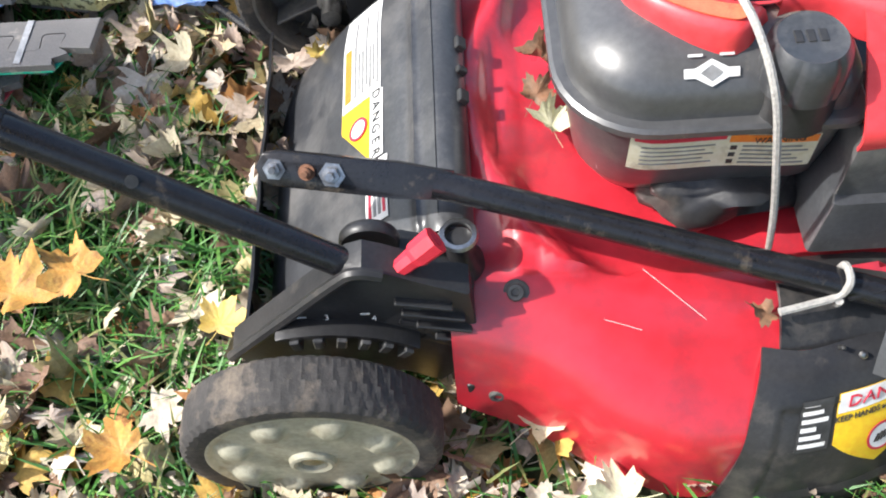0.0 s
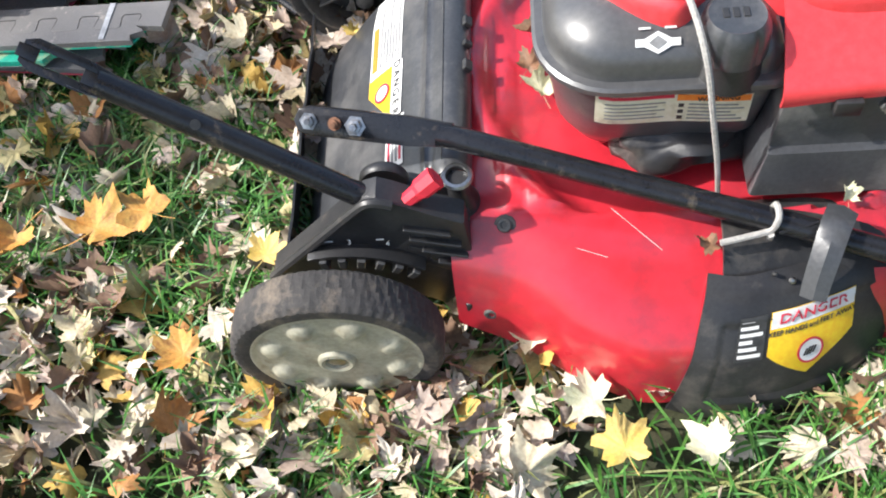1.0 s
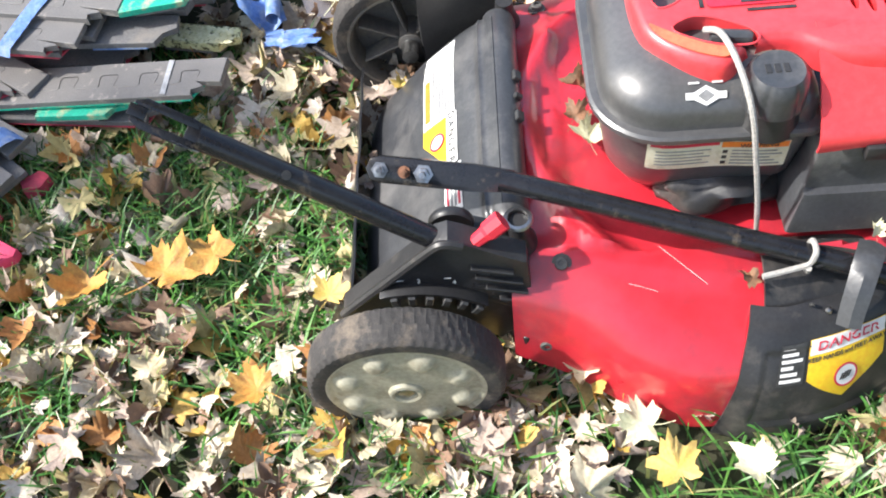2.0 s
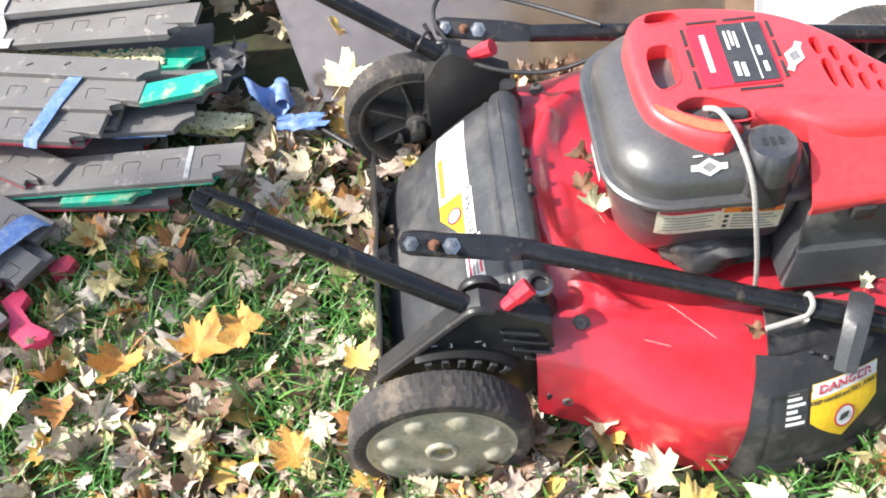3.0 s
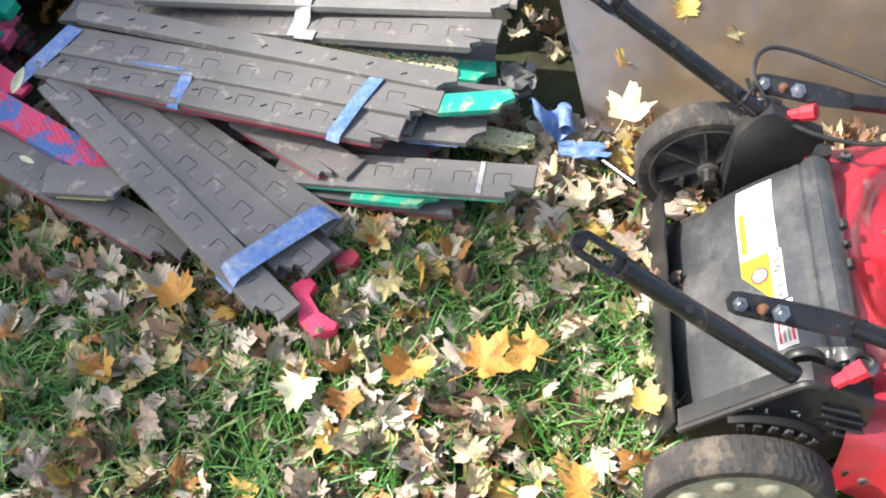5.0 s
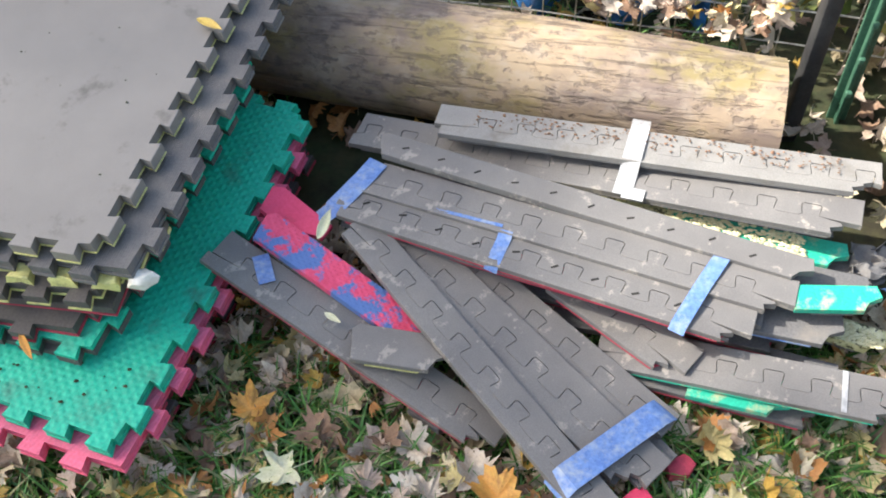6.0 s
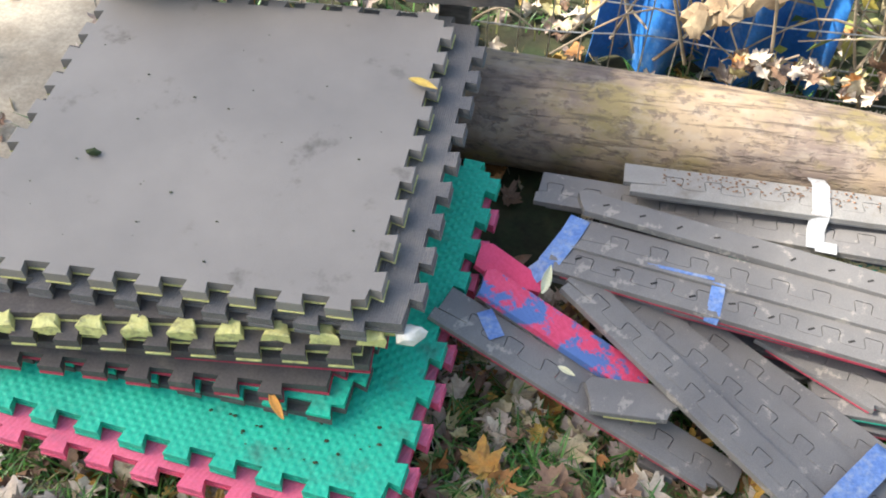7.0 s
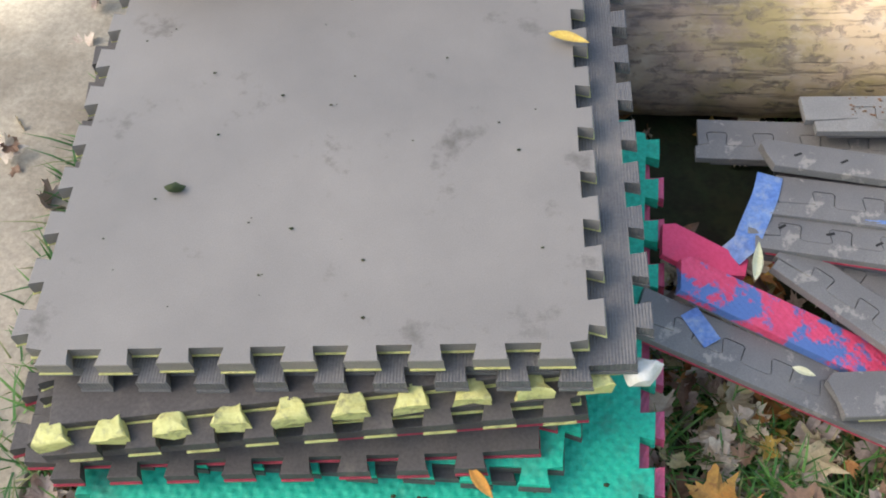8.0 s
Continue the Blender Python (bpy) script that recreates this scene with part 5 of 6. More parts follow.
def yellow_fn(u, v):
    uu = 0.4 + 0.165 * u
    lo, hi = 0.34 + 0.16 * u, 0.57
    return on_surface(flap_fn, uu, lo + (hi - lo) * v, 0.0012)


part("yellow_panel", sheet(yellow_fn, 8, 8, 0.0004), M_YELLOW, st, "", 60)
sticker(flap_fn, 0.325, 0.4, 0.34, 0.57, M_WHITE, st, 0.0013, "white_strip")


def flap_frame(u, v, lift=0.002):
    p = on_surface(flap_fn, u, v, lift)
    dx = (on_surface(flap_fn, u, v - 0.01, lift) - on_surface(flap_fn, u, v + 0.01, lift)).normalized()
    dy = on_surface(flap_fn, u - 0.01, v, lift) - on_surface(flap_fn, u + 0.01, v, lift)
    n = dx.cross(dy).normalized()
    dy = n.cross(dx)
    return Matrix.Translation(p) @ Matrix(((dx.x, dy.x, n.x, 0), (dx.y, dy.y, n.y, 0), (dx.z, dy.z, n.z, 0), (0, 0, 0, 1)))


for k, ch in enumerate("DANGER"):
    words(ch, 0.0155, flap_frame(0.365, 0.56 - 0.041 * k), M_INK_SHADE, st, "letter")
fm = flap_frame(0.465, 0.475, 0.0018)
part("warning_disc", lathe([(0, 0), (0.012, 0), (0.012, 0.0004), (0, 0.0004)], 28, fm), M_WHITE, st)
part("warning_ring", lathe([(0.0105, 0.0004), (0.0135, 0.0004), (0.0135, 0.0009), (0.0105, 0.0009)], 28, fm, close=True), M_REDINK, st)
sticker(flap_fn, 0.3, 0.42, 0.13, 0.33, M_WHITE, st, 0.0013, "lower_print")
for k in range(4):
    sticker(flap_fn, 0.312 + 0.026 * k, 0.327 + 0.026 * k, 0.15, 0.31, M_REDINK if k in (0, 3) else M_GREYINK, st, 0.0019, "print_bar", nv=4, nu=2)


# wheels
def wheel_at(c, outer, r=0.116, w=0.05, rim=None, spokes=False):
    """outer: -1 when its outer face looks to -y."""
    hold = part("wheel", lathe([(0, -0.012), (0.012, -0.012), (0.012, 0.05), (0, 0.05)], 16, Matrix.Translation(c) @ pose(0, 0, 0, 90 * outer)), M_STEEL, mower)
    m = Matrix.Translation(c) @ pose(0, 0, 0, -90 * outer)
    # local z points to the outer face
    h = w / 2
    tp = [(r * 0.80, h * 0.92), (r * 0.86, h), (r * 0.95, h * 0.97), (r * 0.99, h * 0.8), (r, h * 0.5), (r * 1.004, 0), (r, -h * 0.5), (r * 0.99, -h * 0.8), (r * 0.95, -h * 0.97), (r * 0.86, -h), (r * 0.8, -h * 0.92)]
    seg = 232
    own = bmesh.new()
    rings = []
    for k in range(seg):
        a = 2 * math.pi * k / seg
        row = []
        for rr, z in tp:
            q = rr
            if rr > 0.94 * r:
                wob = 0.075 * math.sin(z / h * 4.5)
                ph = (a * 58 / (2 * math.pi) + wob * 7) % 1.0
                if ph < 0.3:
                    q -= 0.0016
            row.append(own.verts.new((q * math.cos(a), q * math.sin(a), z)))
        rings.append(row)
    for k in range(seg):
        A, B = rings[k], rings[(k + 1) % seg]
        for j in range(len(tp)):
            j2 = (j + 1) % len(tp)
            own.faces.new((A[j], B[j], B[j2], A[j2]))
    bmesh.ops.transform(own, matrix=m, verts=own.verts)
    part("tyre", own, M_RUBBER, hold, "worn dusty black rubber tyre with wavy tread", 28)
    if not spokes:
        def face(u, v):
            a = 2 * math.pi * v
            q = u * r * 0.83
            z = h * 0.80 + 0.005 * (1 - (u / 1.0) ** 2)
            if u > 0.93:
                z += 0.003
            for s in range(8):
                b_ = 2 * math.pi * (s + 0.5) / 8
                dx, dy = q * math.cos(a) - 0.6 * r * math.cos(b_), q * math.sin(a) - 0.6 * r * math.sin(b_)
                z += 0.0075 / (1 + math.exp((math.hypot(dx, dy) - 0.0125) / 0.0016))
            return (q * math.cos(a), q * math.sin(a), z)
        b = sheet(face, 34, 120)
        bmesh.ops.remove_doubles(b, verts=b.verts, dist=0.00005)
        bmesh.ops.transform(b, matrix=m, verts=b.verts)
        part("rim", b, M_RIM, hold, "dirty ivory plastic rim with round dimples", 60)
        part("hub_cap", lathe([(0, h * 0.8 - 0.004), (0.012, h * 0.8 - 0.003), (0.0135, h * 0.8 + 0.009), (0.017, h * 0.8 + 0.0105), (0.020, h * 0.8 + 0.0095), (0.0215, h * 0.8 + 0.004)], 40, m), M_RIM, hold)
        part("axle_bolt", lathe([(0, h * 0.8 + 0.008), (0.009, h * 0.8 + 0.007), (0.0125, h * 0.8 + 0.002)], 24, m), M_STEEL, hold)
    else:
        part("rim", lathe([(r * 0.83, -h * 0.93), (r * 0.78, -h * 0.95), (r * 0.74, -h * 0.7), (r * 0.72, h * 0.6), (0.02, h * 0.7), (0.02, h * 0.78), (r * 0.8, h * 0.75), (r * 0.84, h * 0.6)], 64, m), M_RIM_GREY, hold, "dusty grey hollow rim")
        for s in range(7):
            a = 2 * math.pi * s / 7
            bb = box((0.047, 0, -0.002), (0.068, 0.004, 0.03), 0.001, seg=1)
            bmesh.ops.transform(bb, matrix=m @ pose(0, 0, 0, 0, 0, math.degrees(a)), verts=bb.verts)
            part("spoke", bb, M_RIM_GREY, hold)
        part("hub", lathe([(0, -h), (0.012, -h), (0.018, -h * 0.9), (0.02, h * 0.7)], 32, m), M_RIM_GREY, hold)
    return hold


wheel_at((-0.143, 0.522, 0.084), -1)
wheel_at((-0.142, 1.085, 0.084), 1, spokes=True)
wheel_at((0.585, 0.535, 0.07), -1, r=0.1)
wheel_at((0.585, 1.115, 0.07), 1, r=0.1, spokes=True)


# handle bracket with height quadrant, both sides
def bracket(y, s):
    """s: +1 when the deck lies at larger y."""
    m = Matrix.Translation((0, y, 0)) @ Matrix(((1, 0, 0, 0), (0, 0, -s, 0), (0, 1, 0, 0), (0, 0, 0, 1)))
    o = [(-0.216, 0.112), (-0.104, 0.232), (-0.094, 0.244), (-0.08, 0.249), (-0.066, 0.242), (-0.02, 0.212), (0.004, 0.2), (0.01, 0.12), (-0.006, 0.06), (-0.03, 0.03), (-0.06, 0.06), (-0.2, 0.085)]
    if s < 0:
        o = [(-0.118, 0.02), (-0.122, 0.2), (-0.104, 0.232), (-0.094, 0.244), (-0.08, 0.249), (-0.066, 0.242), (-0.02, 0.212), (0.004, 0.2), (0.01, 0.12), (-0.006, 0.06), (-0.03, 0.02)]
    br = part("handle_bracket", slab(o, -0.014, 0.014, m, bevel=0.002), M_BLACK, mower, "dusty black plastic handle bracket with height quadrant")
    yo = y - s * 0.016
    # raised rim along the sloping edge
    part("bracket_rim", tube(([(-0.216, yo, 0.112), (-0.16, yo, 0.172)] if s > 0 else [(-0.118, yo, 0.05), (-0.12, yo, 0.15)]) + [(-0.104, yo, 0.232), (-0.086, yo, 0.246), (-0.065, yo, 0.24)], 0.0055, 8, smooth=4), M_BLACK, br)
    # curved quadrant plate with notches above the tyre
    arc = lambda rad, a0, a1: [(-0.13 + rad * math.cos(a), 0.045 + rad * math.sin(a)) for a in np.radians(np.linspace(a0, a1, 26))]
    if s < 0:
        return br
    part("quadrant", slab(arc(0.126, 46, 106) + arc(0.121, 106, 46), -0.01, 0.03, m, bevel=0.001), M_BLACK, br)
    part("quadrant_back", slab(arc(0.121, 46, 106) + arc(0.1, 106, 46), 0.014, 0.02, m), M_INK_SHADE, br)
    for a in np.radians((49, 59, 69, 79, 89, 99)):
        c = (-0.13 + 0.113 * math.cos(a), y - s * 0.026, 0.045 + 0.113 * math.sin(a))
        part("notch_rib", box(c, (0.009, 0.014, 0.014), 0.001, pose(0, 0, 0, 0, 90 - math.degrees(a), 0), seg=1), M_DUSTY, br)
    for k, (x, z, w_) in enumerate(((-0.035, 0.192, 0.05), (-0.028, 0.172, 0.056), (-0.02, 0.15, 0.05), (-0.012, 0.128, 0.036))):
        part("moulded_rib", box((x, y - s * 0.017, z), (w_, 0.008, 0.004), 0.001, pose(0, 0, 0, 0, 18, 0), seg=1), M_BLACK, br)
    for x, z in ((-0.045, 0.182), (-0.012, 0.162), (-0.03, 0.14)):
        part("pocket", box((x, y - s * 0.0146, z), (0.014, 0.001, 0.012), 0.0003, pose(0, 0, 0, 0, 18, 0), seg=1), M_INK_SHADE, br)
    part("web", box((-0.02, y, 0.115), (0.05, 0.03, 0.012), 0.002, pose(0, 0, 0, 0, 35, 0)), M_BLACK, br)
    part("web", box((-0.03, y, 0.15), (0.06, 0.034, 0.008), 0.002, pose(0, 0, 0, 0, 20, 0)), M_BLACK, br)
    part("cover_wing", box((-0.03, y + s * 0.03, 0.175), (0.075, 0.05, 0.03), 0.006, pose(0, 0, 0, 0, 25, 0)), M_BLACK, br)
    part("rear_ear", lathe([(0, -0.006), (0.024, -0.006), (0.026, -0.003), (0.026, 0.003), (0.024, 0.006), (0, 0.006)], 28, Matrix.Translation((-0.078, y + s * 0.035, 0.214)) @ pose(0, 0, 0, 90)), M_BLACK, br)
    return br


near = bracket(0.605, 1)
far = bracket(1.045, -1)
for tx, x, z in (("2", -0.156, 0.2), ("3", -0.119, 0.203), ("4", -0.079, 0.197)):
    words(tx, 0.009, Matrix.Translation((x, 0.5895, z - 0.028)) @ pose(0, 0, 0, 75, 0, 0), M_WHITE, near, "height_numeral")
for x0, x1 in ((-0.15, -0.136), (-0.09, -0.082)):
    part("scale_mark", box(((x0 + x1) / 2, 0.5895, 0.178), (x1 - x0, 0.0008, 0.0015)), M_WHITE, near)

for y, s in ((0.608, 1), (1.042, -1)):
    br = near if s == 1 else far
    k0, k1 = Vector((-0.056, y - s * 0.008, 0.226)), Vector((-0.02, y + s * 0.006, 0.25))
    part("lever_knob", tube([k0, k0.lerp(k1, 0.45), k0.lerp(k1, 0.55), k1], [0.0075, 0.009, 0.0115, 0.0125], 8, smooth=1), M_KNOB, br, "bright red height lever knob", 20)
    part("knob_hole", lathe([(0, 0.0006), (0.006, 0.0006), (0.006, -0.001), (0, -0.001)], 8, Matrix.Translation(k1) @ (k1 - k0).to_track_quat("Z", "Y").to_matrix().to_4x4()), M_REDINK, br)
    part("spring_post", lathe([(0, 0), (0.024, 0), (0.02, 0.035), (0.013, 0.05), (0.0125, 0.062), (0.012, 0.068), (0, 0.068)], 20, Matrix.Translation((-0.002, y + s * 0.035, 0.135))), M_BLACK, br)
    if s < 0:
        continue
    part("spring_ring", lathe([(0.012, 0.0), (0.016, 0.0), (0.0175, 0.003), (0.016, 0.006), (0.012, 0.006)], 28, Matrix.Translation((-0.003, y + s * 0.037, 0.203)), close=True), M_STEEL, br, "pale steel ring")


# lower handle tubes with slotted flat ends
def lower_tube(base, tip, name_label):
    base, tip = Vector(base), Vector(tip)
    d = (tip - base).normalized()
    L = (tip - base).length
    k = base + d * (L - 0.095)
    b = tube([base, base.lerp(k, 0.5), k, base + d * (L - 0.066)], [0.0128, 0.0128, 0.0128, 0.0125], 18, smooth=4)
    t_ = part("lower_handle", b, M_TUBE, mower, name_label, 40)
    # flattened end: a plate with a slot, tilted toward the viewer's side
    side = d.cross(Vector((0, -0.55, 0.83))).normalized()
    up = side.cross(d).normalized()
    m = Matrix((
        (d.x, side.x, up.x, 0), (d.y, side.y, up.y, 0), (d.z, side.z, up.z, 0), (0, 0, 0, 1)))
    m = Matrix.Translation(base + d * (L - 0.068)) @ m
    for sgn in (-1, 1):
        o = [(-0.012, 0.0065 * sgn), (-0.012, 0.0125 * sgn), (0.012, 0.0155 * sgn), (0.058, 0.0155 * sgn), (0.068, 0.010 * sgn), (0.068, 0.0065 * sgn)]
        part("slot_side", slab(o if sgn > 0 else o[::-1], -0.004, 0.004, m, bevel=0.001), M_TUBE, t_)
    part("slot_end", slab([(0.054, -0.0066), (0.072, -0.006), (0.072, 0.006), (0.054, 0.0066)], -0.0039, 0.0039, m, bevel=0.001), M_TUBE, t_)
    part("slot_end", slab([(-0.012, -0.0066), (0.014, -0.0066), (0.014, 0.0066), (-0.012, 0.0066)], -0.0045, 0.0045, m, bevel=0.001), M_TUBE, t_)
    part("worn_edge", box(tuple(m @ Vector((0.01, -0.0135, 0.002))), (0.03, 0.003, 0.004), 0.001, m.to_3x3().to_4x4(), seg=1), M_STEEL, t_, "bare metal worn edge")
    h = base + d * (L - 0.16)
    part("drill_hole", lathe([(0, 0.0), (0.005, 0.0), (0.005, -0.003), (0, -0.003)], 16, Matrix.Translation(h + up * 0.0132) @ up.to_track_quat("Z", "Y").to_matrix().to_4x4()), M_INK_SHADE, t_)
    return t_


lower_tube((-0.088, 0.606, 0.228), (-0.369, 0.646, 0.428), "black enamelled lower handle tube with slotted end")
lower_tube((-0.088, 1.048, 0.228), (-0.366, 1.09, 0.43), "black enamelled lower handle tube with slotted end")

# upper handle lying folded over the engine
near_pts = [(-0.02, 0.679, 0.236), (0.05, 0.66, 0.226), (0.18, 0.628, 0.2), (0.317, 0.596, 0.172), (0.5, 0.553, 0.135), (0.72, 0.52, 0.11), (0.9, 0.56, 0.13), (0.96, 0.75, 0.17), (0.9, 0.93, 0.2), (0.72, 0.98, 0.215), (0.4, 1.03, 0.226), (0.15, 1.063, 0.232), (0.04, 1.078, 0.232)]
upper = part("upper_handle", tube(near_pts, 0.0128, 18, smooth=8), M_TUBE, mower, "black enamelled upper handle tube folded over the deck", 60)


def flat_end(p0, p1):
    p0, p1 = Vector(p0), Vector(p1)
    d = (p1 - p0).normalized()
    side = d.cross(Vector((0, -0.75, 0.66))).normalized()
    up = side.cross(d).normalized()
    if up.z < 0:
        up, side = -up, -side
    m = Matrix.Translation(p0) @ Matrix(((d.x, side.x, up.x, 0), (d.y, side.y, up.y, 0), (d.z, side.z, up.z, 0), (0, 0, 0, 1)))
    L = (p1 - p0).length
    o = [(-0.012, -0.012), (-0.017, 0), (-0.012, 0.012), (0, 0.0155), (L * 0.75, 0.0155), (L, 0.0125), (L + 0.01, 0.012), (L + 0.01, -0.012), (L, -0.0125), (L * 0.75, -0.0155), (0, -0.0155)]
    e = part("flattened_end", slab(o, -0.005, 0.005, m, bevel=0.0022), M_TUBE, upper)
    for k, (x, mt, rr) in enumerate(((0.0, M_STEEL, 0.0062), (0.028, M_RUST, 0.0045), (0.05, M_STEEL, 0.0072))):
        b = lathe([(0, 0.004), (rr * 1.6, 0.004), (rr * 1.6, 0.0065), (rr * 1.05, 0.0066), (rr * 1.05, 0.012), (rr * 0.6, 0.0125), (rr * 0.55, 0.018 if k == 2 else 0.014), (0, 0.018 if k == 2 else 0.014)], 6 if k != 1 else 16, m @ Matrix.Translation((x, 0, 0)))
        part("handle_bolt" if k != 1 else "rusty_rivet", b, mt, e, smooth=25)
    return e


flat_end((-0.155, 0.70, 0.244), (-0.015, 0.678, 0.236))
flat_end((-0.084, 1.105, 0.237), (0.035, 1.079, 0.233))
part("tie_wire", tube([(0.262, 0.575, 0.166), (0.29, 0.58, 0.168), (0.312, 0.584, 0.172), (0.318, 0.588, 0.188), (0.318, 0.605, 0.187), (0.316, 0.606, 0.162), (0.314, 0.586, 0.157), (0.312, 0.58, 0.17)], 0.0035, 8, smooth=5), M_CORD, upper, "pale cord tied round the tube")
part("cable", tube([(-0.06, 1.05, 0.215), (-0.10, 1.11, 0.25), (-0.07, 1.16, 0.26), (0.03, 1.13, 0.25), (0.14, 1.06, 0.25)], 0.0035, 8, smooth=8), M_BLACK, mower, "looped black control cable")
part("cable", tube([(-0.115, 1.09, 0.26), (-0.09, 1.06, 0.235), (-0.02, 1.02, 0.222), (0.06, 1.0, 0.225), (0.14, 1.0, 0.25)], 0.0035, 8, smooth=8), M_BLACK, mower, "looped black control cable")
part("cable_tie", tube([(-0.13, 1.045, 0.25), (-0.125, 1.035, 0.27), (-0.11, 1.055, 0.275), (-0.105, 1.065, 0.25), (-0.12, 1.06, 0.235), (-0.13, 1.045, 0.25)], 0.0025, 6, smooth=4), M_BLACK, mower)

# ---- discharge chute cover ----
CH = [  # u, x, foot y, mid y, mid z, top y, top z
    (0.0, 0.212, 0.470, 0.487, 0.062, 0.548, 0.128),
    (0.2, 0.258, 0.458, 0.478, 0.062, 0.543, 0.127),
    (0.4, 0.315, 0.462, 0.484, 0.062, 0.552, 0.126),
    (0.6, 0.372, 0.478, 0.502, 0.060, 0.566, 0.123),
    (0.8, 0.425, 0.506, 0.53, 0.055, 0.588, 0.116),
    (0.93, 0.458, 0.54, 0.556, 0.05, 0.602, 0.105),
    (1.0, 0.470, 0.575, 0.583, 0.045, 0.612, 0.09)]


def chute_fn(u, v):
    x, fy, my, mz, ty, tz = lerp_table(u, CH)
    y, z = lerp_table(v, [(0, fy, -0.012), (0.12, fy + 0.002, 0.004), (0.5, my, mz), (0.72, 0.5 * (my + ty) - 0.004, 0.5 * (mz + tz) + 0.008), (0.9, ty - 0.008, tz), (1.0, ty + 0.012, tz + 0.004)])
    x += 0.04 * v * max(0, 1 - u / 0.6)
    if 0.12 < u < 0.92 and 0.2 < v < 0.75:
        y += 0.003
    return (x, y, z)


chute = part("chute_cover", sheet(chute_fn, 50, 40, 0.005), M_BLACK, mower, "dusty black plastic side discharge cover", 60)
part("chute_top", sheet(lambda u, v: (0.268 + 0.17 * u, 0.556 + 0.012 * u + 0.085 * v, 0.128 - 0.012 * u + 0.028 * math.sin(v * 3.0) * (0.4 + 0.6 * (1 - u)) + 0.01 * v), 20, 12, 0.004), M_BLACK, chute, "", 60)
part("chute_hook", tube([(0.385, 0.602, 0.178), (0.372, 0.578, 0.184), (0.362, 0.555, 0.168), (0.356, 0.54, 0.148), (0.352, 0.527, 0.128)], 0.012, 4, smooth=4, flat=[(1.3, 0.35), (1.2, 0.4), (1.1, 0.35)]), M_DUSTY, chute, "moulded grey-black hinge hook")
part("spring", tube([(0.385, 0.6, 0.172), (0.35, 0.585, 0.176), (0.32, 0.582, 0.17)], 0.0025, 6, smooth=5), M_TUBE, chute)
part("slot_hole", box((0.318, 0.5545, 0.134), (0.004, 0.004, 0.012), 0.001, pose(0, 0, 0, 30), seg=1), M_INK_SHADE, chute)
part("rivet", lathe([(0, 0.004), (0.003, 0.003), (0.004, 0)], 10, Matrix.Translation((0.336, 0.549, 0.129)) @ pose(0, 0, 0, 60)), M_STEEL, chute)


cs = sticker(chute_fn, 0.215, 0.335, 0.55, 0.78, M_INK_SHADE, chute, 0.0008, "instruction_label", "black and white instruction sticker")
for k in range(6):
    sticker(chute_fn, 0.225, 0.322 - 0.02 * (k % 3), 0.57 + 0.034 * k, 0.587 + 0.034 * k, M_WHITE, cs, 0.0014, "print_bar", nu=4, nv=2)


def shield_fn(u, v):
    top = 0.785
    low = 0.56 - 0.2 * (1 - abs(2 * u - 1))
    return on_surface(chute_fn, 0.352 + 0.37 * u, low + (top - low) * v, 0.001)


ds = part("danger_label", sheet(shield_fn, 16, 10, 0.0004), M_YELLOW, chute, "yellow and white danger sticker", 60)
part("white_header", sheet(lambda u, v: on_surface(chute_fn, 0.355 + 0.364 * u, 0.688 + 0.094 * v, 0.0016), 12, 3, 0.0003), M_WHITE, ds, "", 60)


def surface_frame(fn, u, v, lift):
    e = 0.01
    p = on_surface(fn, u, v, lift)
    dx = (on_surface(fn, u + e, v, lift) - on_surface(fn, u - e, v, lift)).normalized()
    dy = on_surface(fn, u, v + e, lift) - on_surface(fn, u, v - e, lift)
    n = dx.cross(dy).normalized()
    dy = n.cross(dx)
    return Matrix.Translation(p) @ Matrix(((dx.x, dy.x, n.x, 0), (dx.y, dy.y, n.y, 0), (dx.z, dy.z, n.z, 0), (0, 0, 0, 1)))


words_on(chute_fn, "DANGER", 0.019, 0.537, 0.735, 0.0028, M_REDINK, ds)
words_on(chute_fn, "KEEP HANDS and FEET AWAY", 0.0075, 0.537, 0.664, 0.0022, M_INK_SHADE, ds)
mm = surface_frame(chute_fn, 0.54, 0.53, 0.0016)
part("warning_ring", lathe([(0.0135, 0), (0.016, 0), (0.016, 0.0004), (0.0135, 0.0004)], 32, mm, close=True), M_REDINK, ds)
part("warning_disc", lathe([(0, 0), (0.0135, 0), (0.0135, 0.0003), (0, 0.0003)], 32, mm), M_WHITE, ds)
b = bmesh.new()
for k in range(4):
    box(tuple(mm @ Vector((-0.006 + 0.0035 * k, 0.0, 0.0007))), (0.0022, 0.012 - 0.002 * abs(k - 1.5), 0.0004), 0, mm.to_3x3().to_4x4() @ pose(0, 0, 0, 0, 0, -30), bm=b)
part("pictogram", b, M_INK_SHADE, ds)

# ---- engine ----
engine = part("engine_block", lathe([(0, 0.14), (0.13, 0.14), (0.14, 0.155), (0.138, 0.2), (0.12, 0.24), (0, 0.25)], 40, Matrix.Translation((0.26, 0.84, 0.0))), M_BLACK, mower, "grimy black engine block")


def rounded(x0, x1, y0, y1, rads, n=8):
    """Rounded rectangle; radii for the corners (x0 y0), (x1 y0), (x1 y1), (x0 y1)."""
    out = []
    for (cx, cy, sx, sy, a0), r in zip(((x0, y0, 1, 1, 180), (x1, y0, -1, 1, 270), (x1, y1, -1, -1, 0), (x0, y1, 1, -1, 90)), rads):
        for k in range(n + 1):
            a = radians(a0 + 90 * k / n)
            out.append((cx + sx * r + r * math.cos(a), cy + sy * r + r * math.sin(a)))
    return out


